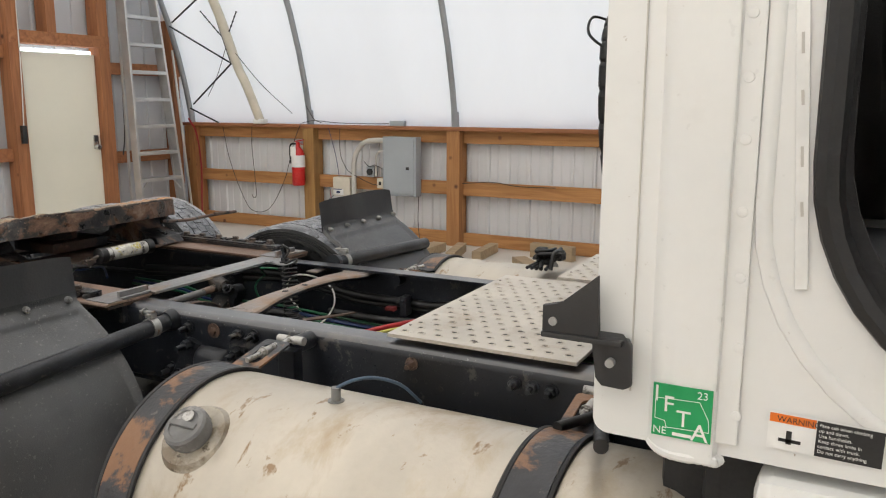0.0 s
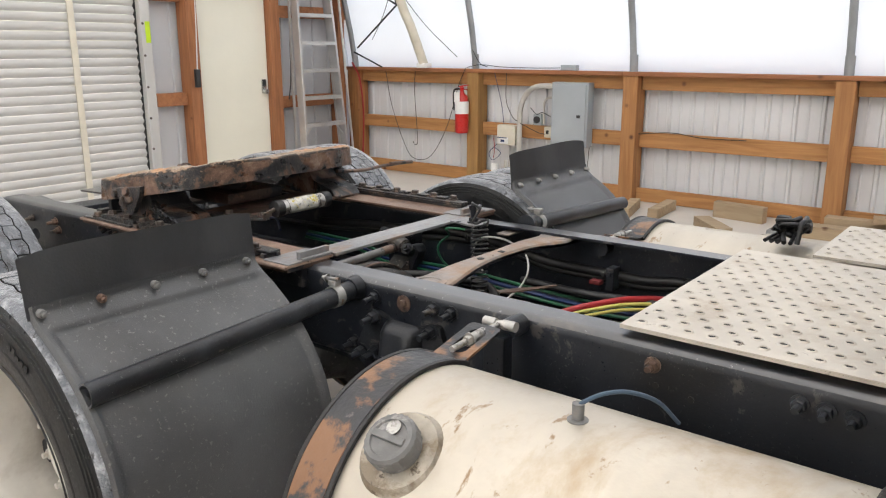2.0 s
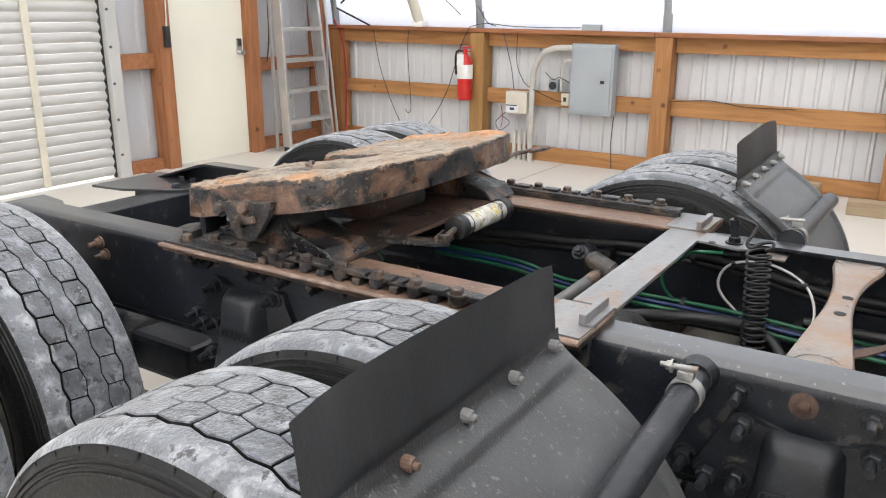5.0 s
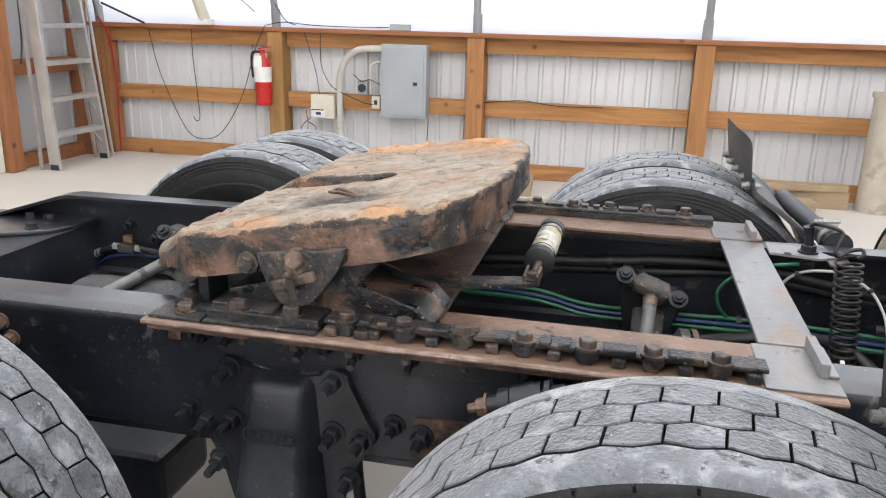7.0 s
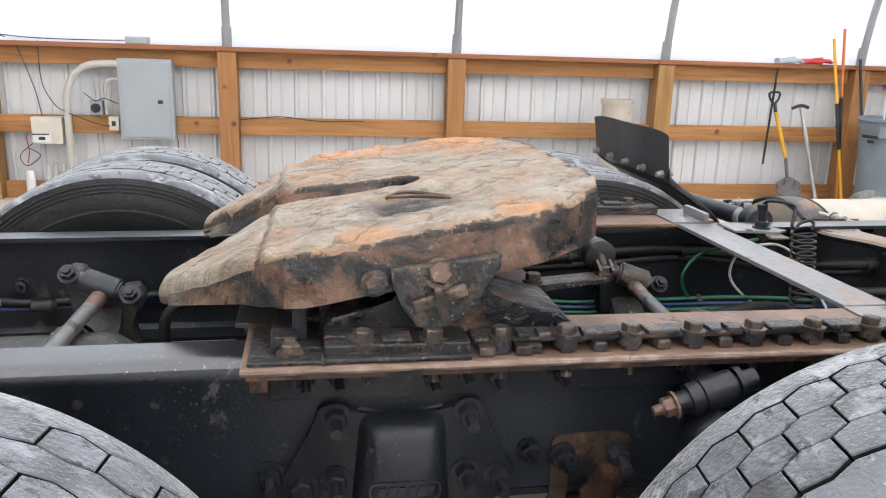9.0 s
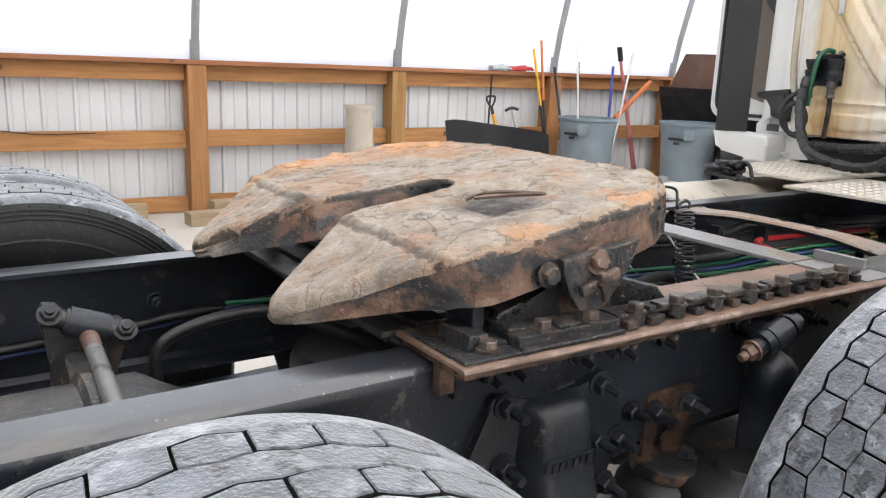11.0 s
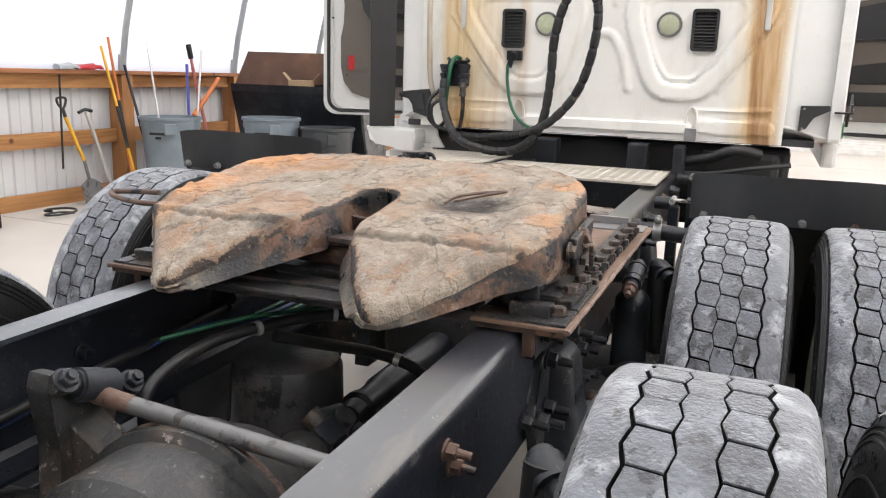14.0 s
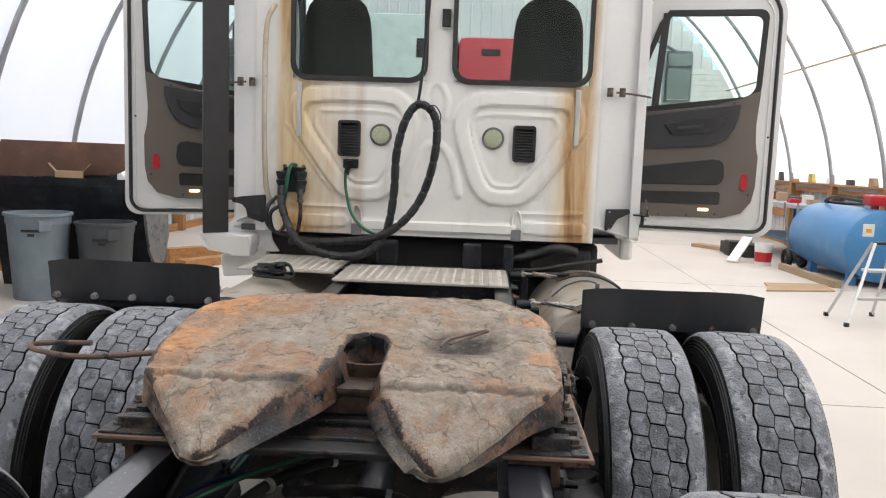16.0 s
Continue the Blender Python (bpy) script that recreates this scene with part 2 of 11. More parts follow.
M = {
    "fabric": fabric_material(),
    "galv": material("galvanised_pipe", (0.30, 0.31, 0.32), 0.5, 0.3, 0.2, 2, 40, 0.05),
    "wood": wood_material("sawn_pine", (0.46, 0.225, 0.083), (0.25, 0.10, 0.032)),
    "wood_post": wood_material("sawn_pine_post", (0.42, 0.20, 0.075), (0.24, 0.095, 0.032), (1.6, 1.6, 0.12)),
    "wood_red": wood_material("stained_pine", (0.36, 0.145, 0.06), (0.20, 0.07, 0.028)),
    "wood_red_post": wood_material("stained_pine_post", (0.36, 0.145, 0.06), (0.20, 0.07, 0.028), (1.6, 1.6, 0.12)),
    "wood_green": wood_material("treated_post", (0.39, 0.215, 0.075), (0.23, 0.115, 0.038), (1.6, 1.6, 0.12)),
    "wood_grey": wood_material("weathered_lumber", (0.40, 0.30, 0.19), (0.26, 0.18, 0.11)),
    "siding": material("white_steel_siding", (0.62, 0.625, 0.635), 0.45, 0.0, 0.06, 1.0, 30, 0.03, over=(0.50, 0.49, 0.47), over_at=0.62, over_scale=1.5, over_soft=0.25),
    "siding_grey": material("grey_steel_siding", (0.47, 0.48, 0.50), 0.5, 0.0, 0.06, 1.0, 30, 0.03),
    "roller": material("roller_door_steel", (0.45, 0.445, 0.43), 0.42, 0.0, 0.06, 1.5, 30, 0.03, over=(0.50, 0.46, 0.40), over_at=0.66, over_scale=2.0, over_soft=0.25),
    "door": material("cream_door_paint", (0.70, 0.68, 0.58), 0.5, 0.0, 0.04, 1.2, 40, 0.03, over=(0.55, 0.50, 0.40), over_at=0.70, over_scale=3.0, over_soft=0.2),
    "concrete": material("pale_concrete_floor", (0.535, 0.495, 0.445), 0.55, 0.0, 0.07, 0.7, 40, 0.06, over=(0.43, 0.39, 0.34), over_at=0.60, over_scale=0.9, over_soft=0.3, over2=(0.38, 0.33, 0.28), over2_at=0.72, over2_scale=3.0),
    "alu": material("dull_aluminium", (0.55, 0.55, 0.54), 0.42, 0.7, 0.12, 5, 80, 0.05),
    # the bluish over layer paints a haze of reflected light into the black
    "black": material("black_chassis_paint", (0.0088, 0.0110, 0.0160), 0.34, 0.0, 0.45, 4, 130, 0.07, over=(0.032, 0.036, 0.044), over_at=0.45, over_scale=2.6, over_soft=0.35, over2=(0.060, 0.056, 0.054), over2_at=0.60, over2_scale=16.0, spec=0.36, specks=(0.13, 0.13, 0.13), speck_at=0.635, speck_scale=190.0),
    "black_top": material("dusty_rail_top", (0.017, 0.019, 0.024), 0.31, 0.0, 0.10, 2.5, 160, 0.012, stretch=(0.5, 1.3, 1.3), over=(0.100, 0.080, 0.062), over_at=0.555, over_scale=4.5, over_soft=0.22, over2=(0.100, 0.058, 0.038), over2_at=0.69, over2_scale=9.0, spec=0.8, coat=0.55, uneven=0.02, specks=(0.24, 0.24, 0.24), speck_at=0.63, speck_scale=75.0),
    # blue-grey over layer: dust, and reflected light painted into the colour
    "cast": material("black_casting", (0.0120, 0.0140, 0.0180), 0.36, 0.0, 0.45, 5, 130, 0.09, over=(0.042, 0.046, 0.053), over_at=0.44, over_scale=5.0, over_soft=0.35, over2=(0.085, 0.075, 0.068), over2_at=0.64, over2_scale=22.0, spec=0.34, specks=(0.15, 0.15, 0.15), speck_at=0.645, speck_scale=170.0),
    "axle": material("dusty_axle_casting", (0.027, 0.027, 0.027), 0.5, 0.0, 0.5, 6, 60, 0.35, over=(0.10, 0.072, 0.050), over_at=0.54, over_scale=7.0, over_soft=0.18, over2=(0.009, 0.009, 0.009), over2_at=0.56, over2_scale=9.0, specks=(0.3, 0.27, 0.24), speck_at=0.62, speck_scale=60.0),
    "rod": material("bare_steel_rod", (0.15, 0.148, 0.147), 0.45, 0.3, 0.3, 8, 70, 0.1, over=(0.15, 0.085, 0.055), over_at=0.60, over_scale=10.0, over2=(0.05, 0.048, 0.047), over2_at=0.56, over2_scale=14.0),
    "rust": material("rusty_steel_plate", (0.120, 0.072, 0.053), 0.55, 0.1, 0.4, 6, 90, 0.25, over=(0.25, 0.185, 0.145), over_at=0.53, over_scale=7.0, over_soft=0.2, over2=(0.022, 0.020, 0.020), over2_at=0.55, over2_scale=16.0, specks=(0.32, 0.22, 0.16), speck_at=0.62, speck_scale=60.0),
    "rust_worn": material("worn_pinkish_rust", (0.20, 0.135, 0.105), 0.5, 0.2, 0.3, 10, 90, 0.2, over=(0.30, 0.235, 0.20), over_at=0.52, over_scale=20.0, over_soft=0.2, over2=(0.05, 0.035, 0.03), over2_at=0.60, over2_scale=22.0),
    "rust_pale": material("pale_rusted_crossmember", (0.235, 0.205, 0.185), 0.42, 0.2, 0.25, 6, 80, 0.12, over=(0.25, 0.145, 0.085), over_at=0.46, over_scale=6.0, over_soft=0.2, over2=(0.10, 0.05, 0.03), over2_at=0.62, over2_scale=15.0),
    "rust_dark": material("dark_rusted_gusset", (0.060, 0.033, 0.022), 0.55, 0.1, 0.4, 8, 90, 0.3, over=(0.15, 0.085, 0.055), over_at=0.55, over_scale=11.0, over2=(0.009, 0.009, 0.009), over2_at=0.53, over2_scale=9.0),
    "rust_grey": material("rust_flecked_grey_steel", (0.20, 0.20, 0.205), 0.36, 0.2, 0.25, 6, 80, 0.12, stretch=(1.6, 0.5, 1), over=(0.23, 0.15, 0.10), over_at=0.54, over_scale=7.0, over_soft=0.15, over2=(0.12, 0.055, 0.03), over2_at=0.62, over2_scale=15.0),
    "greasy": material("greasy_rack_steel", (0.030, 0.031, 0.034), 0.36, 0.2, 0.5, 12, 120, 0.4, over=(0.125, 0.090, 0.066), over_at=0.505, over_scale=22.0, over_soft=0.16, over2=(0.010, 0.010, 0.011), over2_at=0.57, over2_scale=30.0, specks=(0.30, 0.26, 0.22), speck_at=0.62, speck_scale=120.0),
    "bolt": material("weathered_bolt", (0.080, 0.064, 0.056), 0.42, 0.3, 0.5, 18, 90, 0.2, over=(0.16, 0.115, 0.09), over_at=0.52, over_scale=25.0, over2=(0.02, 0.018, 0.018), over2_at=0.56, over2_scale=40.0),
    "bolt_bright": material("zinc_bolt", (0.34, 0.34, 0.33), 0.45, 0.5, 0.3, 20, 90, 0.1, over=(0.22, 0.14, 0.09), over_at=0.58, over_scale=30.0),
    "tyre": material("tyre_sidewall_rubber", (0.0085, 0.0090, 0.0100), 0.50, 0.0, 0.3, 4, 110, 0.10, over=(0.030, 0.0315, 0.035), over_at=0.54, over_scale=6.0, over_soft=0.3, spec=0.35, specks=(0.16, 0.16, 0.16), speck_at=0.64, speck_scale=130.0),
    "groove": material("tyre_groove_rubber", (0.012, 0.012, 0.013), 0.8, 0.0, 0.3, 10, 90, 0.1, spec=0.2),
    "tread": material("dusty_tyre_tread", (0.105, 0.115, 0.133), 0.55, 0.0, 0.45, 16, 160, 0.5, over=(0.31, 0.33, 0.36), over_at=0.52, over_scale=24.0, over_soft=0.22, over2=(0.032, 0.034, 0.039), over2_at=0.555, over2_scale=30.0, spec=0.6, sheen=0.45, specks=(0.5, 0.5, 0.5), speck_at=0.66, speck_scale=110.0),
    "shoulder": material("chalky_tyre_shoulder", (0.13, 0.141, 0.160), 0.55, 0.0, 0.45, 14, 160, 0.5, over=(0.44, 0.46, 0.49), over_at=0.50, over_scale=18.0, over_soft=0.22, over2=(0.045, 0.047, 0.053), over2_at=0.575, over2_scale=28.0, spec=0.6, sheen=0.45, specks=(0.55, 0.55, 0.55), speck_at=0.66, speck_scale=110.0),
    "rim": material("cream_painted_wheel", (0.55, 0.53, 0.49), 0.4, 0.1, 0.15, 4, 60, 0.05, over=(0.33, 0.29, 0.24), over_at=0.56, over_scale=4.0, over_soft=0.25, over2=(0.14, 0.07, 0.035), over2_at=0.72, over2_scale=8.0),
    "poly": material("black_fender_plastic", (0.052, 0.055, 0.060), 0.36, 0.0, 0.6, 2.5, 300, 0.22, over=(0.092, 0.095, 0.099), over_at=0.42, over_scale=1.8, over_soft=0.5, over2=(0.115, 0.116, 0.117), over2_at=0.60, over2_scale=90.0, specks=(0.22, 0.22, 0.22), speck_at=0.69, speck_scale=260.0, spec=0.6),
    "flap": material("black_rubber_flap", (0.062, 0.065, 0.070), 0.40, 0.0, 0.4, 4, 160, 0.12, stretch=(1, 1.4, 0.5), over=(0.095, 0.097, 0.101), over_at=0.48, over_scale=4.0, over_soft=0.35, over2=(0.15, 0.145, 0.14), over2_at=0.69, over2_scale=26.0, spec=0.6, specks=(0.18, 0.18, 0.18), speck_at=0.66, speck_scale=200.0),
    "tank": material("tarnished_aluminium_tank", (0.51, 0.465, 0.395), 0.38, 0.4, 0.16, 2.6, 60, 0.08, stretch=(1.6, 0.8, 0.8), over=(0.38, 0.30, 0.205), over_at=0.48, over_scale=5.0, over_soft=0.2, over2=(0.26, 0.175, 0.105), over2_at=0.61, over2_scale=13.0),
    "strap": material("rusting_black_strap", (0.028, 0.029, 0.033), 0.4, 0.1, 0.4, 5, 80, 0.2, over=(0.20, 0.10, 0.05), over_at=0.475, over_scale=7.0, over_soft=0.06, over2=(0.13, 0.12, 0.11), over2_at=0.66, over2_scale=22.0),
    "deck": material("worn_aluminium_deck", (0.52, 0.48, 0.42), 0.42, 0.35, 0.14, 5, 90, 0.1, over=(0.36, 0.295, 0.22), over_at=0.55, over_scale=7.0, over_soft=0.2, over2=(0.14, 0.11, 0.085), over2_at=0.66, over2_scale=20.0),
    # near-black that paints in the shade of holes, vents and dark openings
    "dark": plain("dark_shade_fill", (0.012, 0.012, 0.013), 0.7),
    "hose": material("black_rubber_hose", (0.0085, 0.0085, 0.0095), 0.5, 0.0, 0.35, 10, 90, 0.1, over=(0.030, 0.030, 0.030), over_at=0.60, over_scale=12.0, over_soft=0.2),
    "green": plain("green_hose", (0.010, 0.10, 0.048), 0.4),
    "blue": plain("blue_hose", (0.010, 0.028, 0.10), 0.4),
    "red_hose": plain("red_hose", (0.33, 0.018, 0.022), 0.45),
    "yellow": plain("yellow_hose", (0.55, 0.47, 0.13), 0.45),
    "bar": material("worn_dark_bar", (0.055, 0.054, 0.054), 0.36, 0.2, 0.3, 8, 120, 0.1, over=(0.105, 0.085, 0.070), over_at=0.52, over_scale=9.0, over_soft=0.2, over2=(0.016, 0.016, 0.017), over2_at=0.56, over2_scale=14.0, specks=(0.25, 0.23, 0.21), speck_at=0.64, speck_scale=90.0),
    "rust_strip": material("bare_rusty_plate", (0.190, 0.118, 0.085), 0.5, 0.1, 0.35, 6, 90, 0.2, over=(0.30, 0.225, 0.175), over_at=0.53, over_scale=6.0, over_soft=0.2, over2=(0.045, 0.036, 0.032), over2_at=0.60, over2_scale=14.0, specks=(0.32, 0.22, 0.16), speck_at=0.62, speck_scale=60.0),
    "sticker": material("torn_sticker", (0.50, 0.49, 0.45), 0.6, 0.0, 0.4, 40, 200, 0.1, over=(0.42, 0.34, 0.05), over_at=0.56, over_scale=34.0, over_soft=0.02, over2=(0.06, 0.055, 0.05), over2_at=0.57, over2_scale=60.0),
    "red_dull": material("dull_red_cover", (0.13, 0.012, 0.014), 0.5, 0.0, 0.4, 20, 90, 0.1),
    "white_hose": plain("white_cable", (0.55, 0.54, 0.52), 0.5),
    "chrome": plain("polished_steel", (0.6, 0.6, 0.58), 0.2, 0.95),
    "cab": stained_paint(),
    "cab_side": material("dusty_white_paint", (0.69, 0.692, 0.675), 0.34, 0.0, 0.07, 1.5, 40, 0.03, over=(0.56, 0.545, 0.50), over_at=0.57, over_scale=2.6, over_soft=0.3, over2=(0.40, 0.33, 0.25), over2_at=0.715, over2_scale=16.0, specks=(0.30, 0.24, 0.18), speck_at=0.70, speck_scale=90.0),
    "plastic": material("black_trim_plastic", (0.02, 0.02, 0.021), 0.5, 0.0, 0.25, 6, 90, 0.08, over=(0.06, 0.06, 0.058), over_at=0.60, over_scale=6.0, over_soft=0.2),
    "taupe": material("taupe_door_trim", (0.130, 0.109, 0.093), 0.6, 0.0, 0.08, 3, 120, 0.1),
    "trim_dark": material("charcoal_door_trim", (0.035, 0.036, 0.04), 0.6, 0.0, 0.15, 5, 120, 0.1),
    "seat": material("black_seat_cloth", (0.022, 0.022, 0.024), 0.9, 0.0, 0.3, 8, 140, 0.2),
    "glass": glass_material("clear_glass", (0.78, 0.86, 0.84)),
    "lens": material("clouded_lamp_lens", (0.40, 0.43, 0.30), 0.25, 0.0, 0.1, 10, 60, 0.03),
    "red": plain("red_reflector", (0.42, 0.015, 0.02), 0.3),
    "panel": material("grey_panel_enamel", (0.34, 0.37, 0.39), 0.45, 0.1, 0.05, 3, 60, 0.02),
    "beige": plain("beige_plastic", (0.58, 0.54, 0.45), 0.5),
    "conduit": plain("grey_pvc_conduit", (0.48, 0.46, 0.42), 0.5),
    "ext": material("red_extinguisher_enamel", (0.52, 0.02, 0.018), 0.3, 0.0, 0.08, 5, 60, 0.02),
    "label": plain("white_label", (0.72, 0.72, 0.70), 0.5),
    "ink": plain("black_ink", (0.015, 0.015, 0.015), 0.6),
    "sign_green": plain("green_decal", (0.0, 0.28, 0.09), 0.4),
    "orange": plain("orange_decal", (0.75, 0.17, 0.02), 0.4),
    "steel_dark": material("brown_rusted_bucket_steel", (0.15, 0.08, 0.055), 0.7, 0.1, 0.3, 3, 50, 0.2, over=(0.28, 0.13, 0.07), over_at=0.56, over_scale=3.0, over_soft=0.2, over2=(0.30, 0.29, 0.28), over2_at=0.72, over2_scale=6.0),
    "can_blue": plain("slate_blue_plastic", (0.185, 0.225, 0.255), 0.5),
    "can_dark": plain("charcoal_plastic", (0.055, 0.06, 0.064), 0.55),
    "tank_blue": material("blue_tank_paint", (0.045, 0.20, 0.42), 0.4, 0.0, 0.12, 2, 60, 0.05, over=(0.17, 0.30, 0.42), over_at=0.55, over_scale=3.0, over_soft=0.3),
    "bench_blue": plain("blue_bench_paint", (0.035, 0.12, 0.21), 0.5),
    "pipe_tan": material("concrete_tube", (0.47, 0.42, 0.35), 0.8, 0.0, 0.12, 5, 60, 0.2, over=(0.36, 0.31, 0.25), over_at=0.55, over_scale=6.0),
    "cardboard": plain("cardboard", (0.38, 0.26, 0.155), 0.8),
    "orange_tool": plain("orange_handle", (0.50, 0.14, 0.03), 0.5),
    "yellow_tool": plain("yellow_handle", (0.70, 0.36, 0.02), 0.45),
    "blue_tool": plain("blue_handle", (0.07, 0.08, 0.33), 0.5),
    "pink": plain("pink_handle", (0.50, 0.16, 0.15), 0.5),
    "vehicle_red": plain("red_vehicle_paint", (0.50, 0.03, 0.05), 0.3),
    "lamp_glow": emission("courtesy_lamp", (1.0, 0.62, 0.25), 2.5),
    "day_slit": emission("daylight_gap", (0.75, 0.85, 1.0), 3.0),
    "grimy_alu": material("grimy_filler_neck", (0.40, 0.36, 0.30), 0.45, 0.3, 0.3, 14, 120, 0.2, over=(0.20, 0.16, 0.115), over_at=0.47, over_scale=16.0, over_soft=0.12, over2=(0.09, 0.07, 0.05), over2_at=0.60, over2_scale=34.0),
    "cap_grey": material("worn_grey_plastic", (0.16, 0.16, 0.158), 0.55, 0.0, 0.25, 20, 90, 0.2, over=(0.30, 0.29, 0.28), over_at=0.6, over_scale=18.0),
    "lead": plain("slate_blue_lead", (0.05, 0.085, 0.13), 0.5),
    "silver": material("dirty_silver_cylinder", (0.42, 0.41, 0.39), 0.4, 0.5, 0.3, 20, 90, 0.1, over=(0.10, 0.09, 0.08), over_at=0.53, over_scale=28.0),
    "joint": plain("sawn_joint", (0.30, 0.265, 0.225), 0.8),
    "pale_paint": plain("pale_vehicle_paint", (0.55, 0.62, 0.60), 0.3),
    "hi_vis": plain("yellow_green_sticker", (0.45, 0.65, 0.02), 0.4),
}


# plate of the fifth wheel: greasy dust over rust, darker grease where it was rubbed
def spot(nt, centre, radii, core=0.35):
    """1 inside an ellipsoid round centre, falling to 0 at its edge."""
    co = nt.nodes.new("ShaderNodeTexCoord")
    mp = nt.nodes.new("ShaderNodeMapping")
    mp.inputs["Scale"].default_value = tuple(1 / k for k in radii)
    mp.inputs["Location"].default_value = tuple(-c / k for c, k in zip(centre, radii))
    nt.links.new(co.outputs["Object"], mp.inputs["Vector"])
    ln = nt.nodes.new("ShaderNodeVectorMath")
    ln.operation = "LENGTH"
    nt.links.new(mp.outputs["Vector"], ln.inputs[0])
    return ramp(nt, ln.outputs["Value"], [(core, (1.0,)), (1.0, (0.0,))])


def coupling_plate():
    m = bpy.data.materials.new("greasy_rusty_coupling_plate")
    m.use_nodes = True
    nt = m.node_tree
    bsdf = nt.nodes["Principled BSDF"]
    dust = ramp(nt, noise_tex(nt, 19, 9, (1, 1, 1), 0.76), [(0.30, (0.095, 0.074, 0.055)), (0.45, (0.225, 0.182, 0.139)), (0.57, (0.315, 0.262, 0.205)), (0.72, (0.46, 0.405, 0.335))])
    sheen = ramp(nt, noise_tex(nt, 4.5, 6, (1, 1, 1), 0.6, 0.4), [(0.5, (0.0,)), (0.62, (0.5,))])
    col = mix(nt, sheen, dust, (0.25, 0.215, 0.172))
    rust_tone = ramp(nt, noise_tex(nt, 30, 4), [(0.3, (0.19, 0.095, 0.05)), (0.7, (0.37, 0.205, 0.115))])
    rusty = ramp(nt, noise_tex(nt, 6.5, 8, (1, 1, 1), 0.66, 0.5), [(0.565, (0.0,)), (0.60, (0.65,))])
    col = mix(nt, rusty, col, rust_tone)
    blots = noise_tex(nt, 9, 7, (1, 1, 1), 0.6, 0.4)
    orange = ramp(nt, noise_tex(nt, 26, 4), [(0.3, (0.30, 0.135, 0.050)), (0.7, (0.56, 0.275, 0.115))])
    thick, thin = ramp(nt, blots, [(0.36, (0.0,)), (0.44, (0.95,))]), ramp(nt, blots, [(0.50, (0.0,)), (0.55, (0.75,))])
    for c, k, patch in (((-3.04, 2.565, 1.05), (0.24, 0.105, 0.3), thick), ((-2.92, 2.54, 1.05), (0.14, 0.10, 0.3), thick), ((-3.26, 2.58, 1.0), (0.20, 0.075, 0.3), thick), ((-2.93, 2.44, 1.05), (0.07, 0.14, 0.3), thick), ((-3.10, 1.760, 1.05), (0.30, 0.05, 0.3), thin),
                        ((-2.95, 1.79, 1.05), (0.10, 0.07, 0.3), thin), ((-3.40, 1.83, 1.0), (0.10, 0.06, 0.3), thin), ((-3.42, 2.44, 1.0), (0.08, 0.06, 0.3), thin)):
        col = mix(nt, mix(nt, 1.0, spot(nt, c, k), patch, "MULTIPLY"), col, orange)
    def carried(name):
        a_ = nt.nodes.new("ShaderNodeAttribute")
        a_.attribute_name = name
        return a_.outputs["Fac"]
    thin_coat = ramp(nt, carried("coat"), [(0.44, (0.85,)), (0.525, (0.0,))])
    rust_show = ramp(nt, noise_tex(nt, 34, 6, (1, 1, 1), 0.7), [(0.3, (0.145, 0.082, 0.050)), (0.5, (0.27, 0.165, 0.10)), (0.7, (0.38, 0.26, 0.17))])
    col = mix(nt, mix(nt, 1.0, thin_coat, ramp(nt, noise_tex(nt, 3.2, 3), [(0.42, (0.0,)), (0.56, (1.0,))]), "MULTIPLY"), col, rust_show)
    rim_ = ramp(nt, carried("coat"), [(0.530, (0.0,)), (0.538, (0.60,)), (0.552, (0.60,)), (0.566, (0.0,))])
    col = mix(nt, rim_, col, (0.085, 0.060, 0.043))
    col = mix(nt, ramp(nt, carried("to_bend"), [(0.002, (0.65,)), (0.006, (0.0,))]), col, (0.055, 0.042, 0.033))
    grime = ramp(nt, noise_tex(nt, 4.2, 8, (1, 1, 1), 0.7, 0.9), [(0.57, (0.0,)), (0.66, (0.40,))])
    col = mix(nt, grime, col, (0.095, 0.072, 0.056))
    smear = ramp(nt, noise_tex(nt, 24, 7, (1, 1, 1), 0.7), [(0.34, (0.6,)), (0.50, (1.0,))])
    for c, k in (((-3.115, 1.945, 1.04), (0.115, 0.115, 0.3)), ((-3.35, 2.24, 1.0), (0.05, 0.10, 0.3))):
        col = mix(nt, mix(nt, 1.0, spot(nt, c, k, 0.40), smear, "MULTIPLY"), col, (0.035, 0.029, 0.025))
    dark = ramp(nt, noise_tex(nt, 8.0, 8, (1, 0.8, 1), 0.72, 0.5), [(0.63, (0.0,)), (0.68, (0.75,))])
    col = mix(nt, dark, col, (0.045, 0.035, 0.028))
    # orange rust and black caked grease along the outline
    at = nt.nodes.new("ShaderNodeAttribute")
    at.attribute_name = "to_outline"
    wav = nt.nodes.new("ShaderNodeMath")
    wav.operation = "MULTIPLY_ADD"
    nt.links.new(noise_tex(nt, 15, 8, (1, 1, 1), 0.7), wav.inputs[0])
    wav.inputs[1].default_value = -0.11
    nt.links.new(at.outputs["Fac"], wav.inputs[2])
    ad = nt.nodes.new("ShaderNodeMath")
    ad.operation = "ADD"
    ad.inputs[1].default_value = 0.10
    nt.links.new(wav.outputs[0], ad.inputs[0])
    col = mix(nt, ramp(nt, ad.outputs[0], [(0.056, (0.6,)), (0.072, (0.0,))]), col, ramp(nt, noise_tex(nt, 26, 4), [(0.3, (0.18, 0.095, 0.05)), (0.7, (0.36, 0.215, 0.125))]))
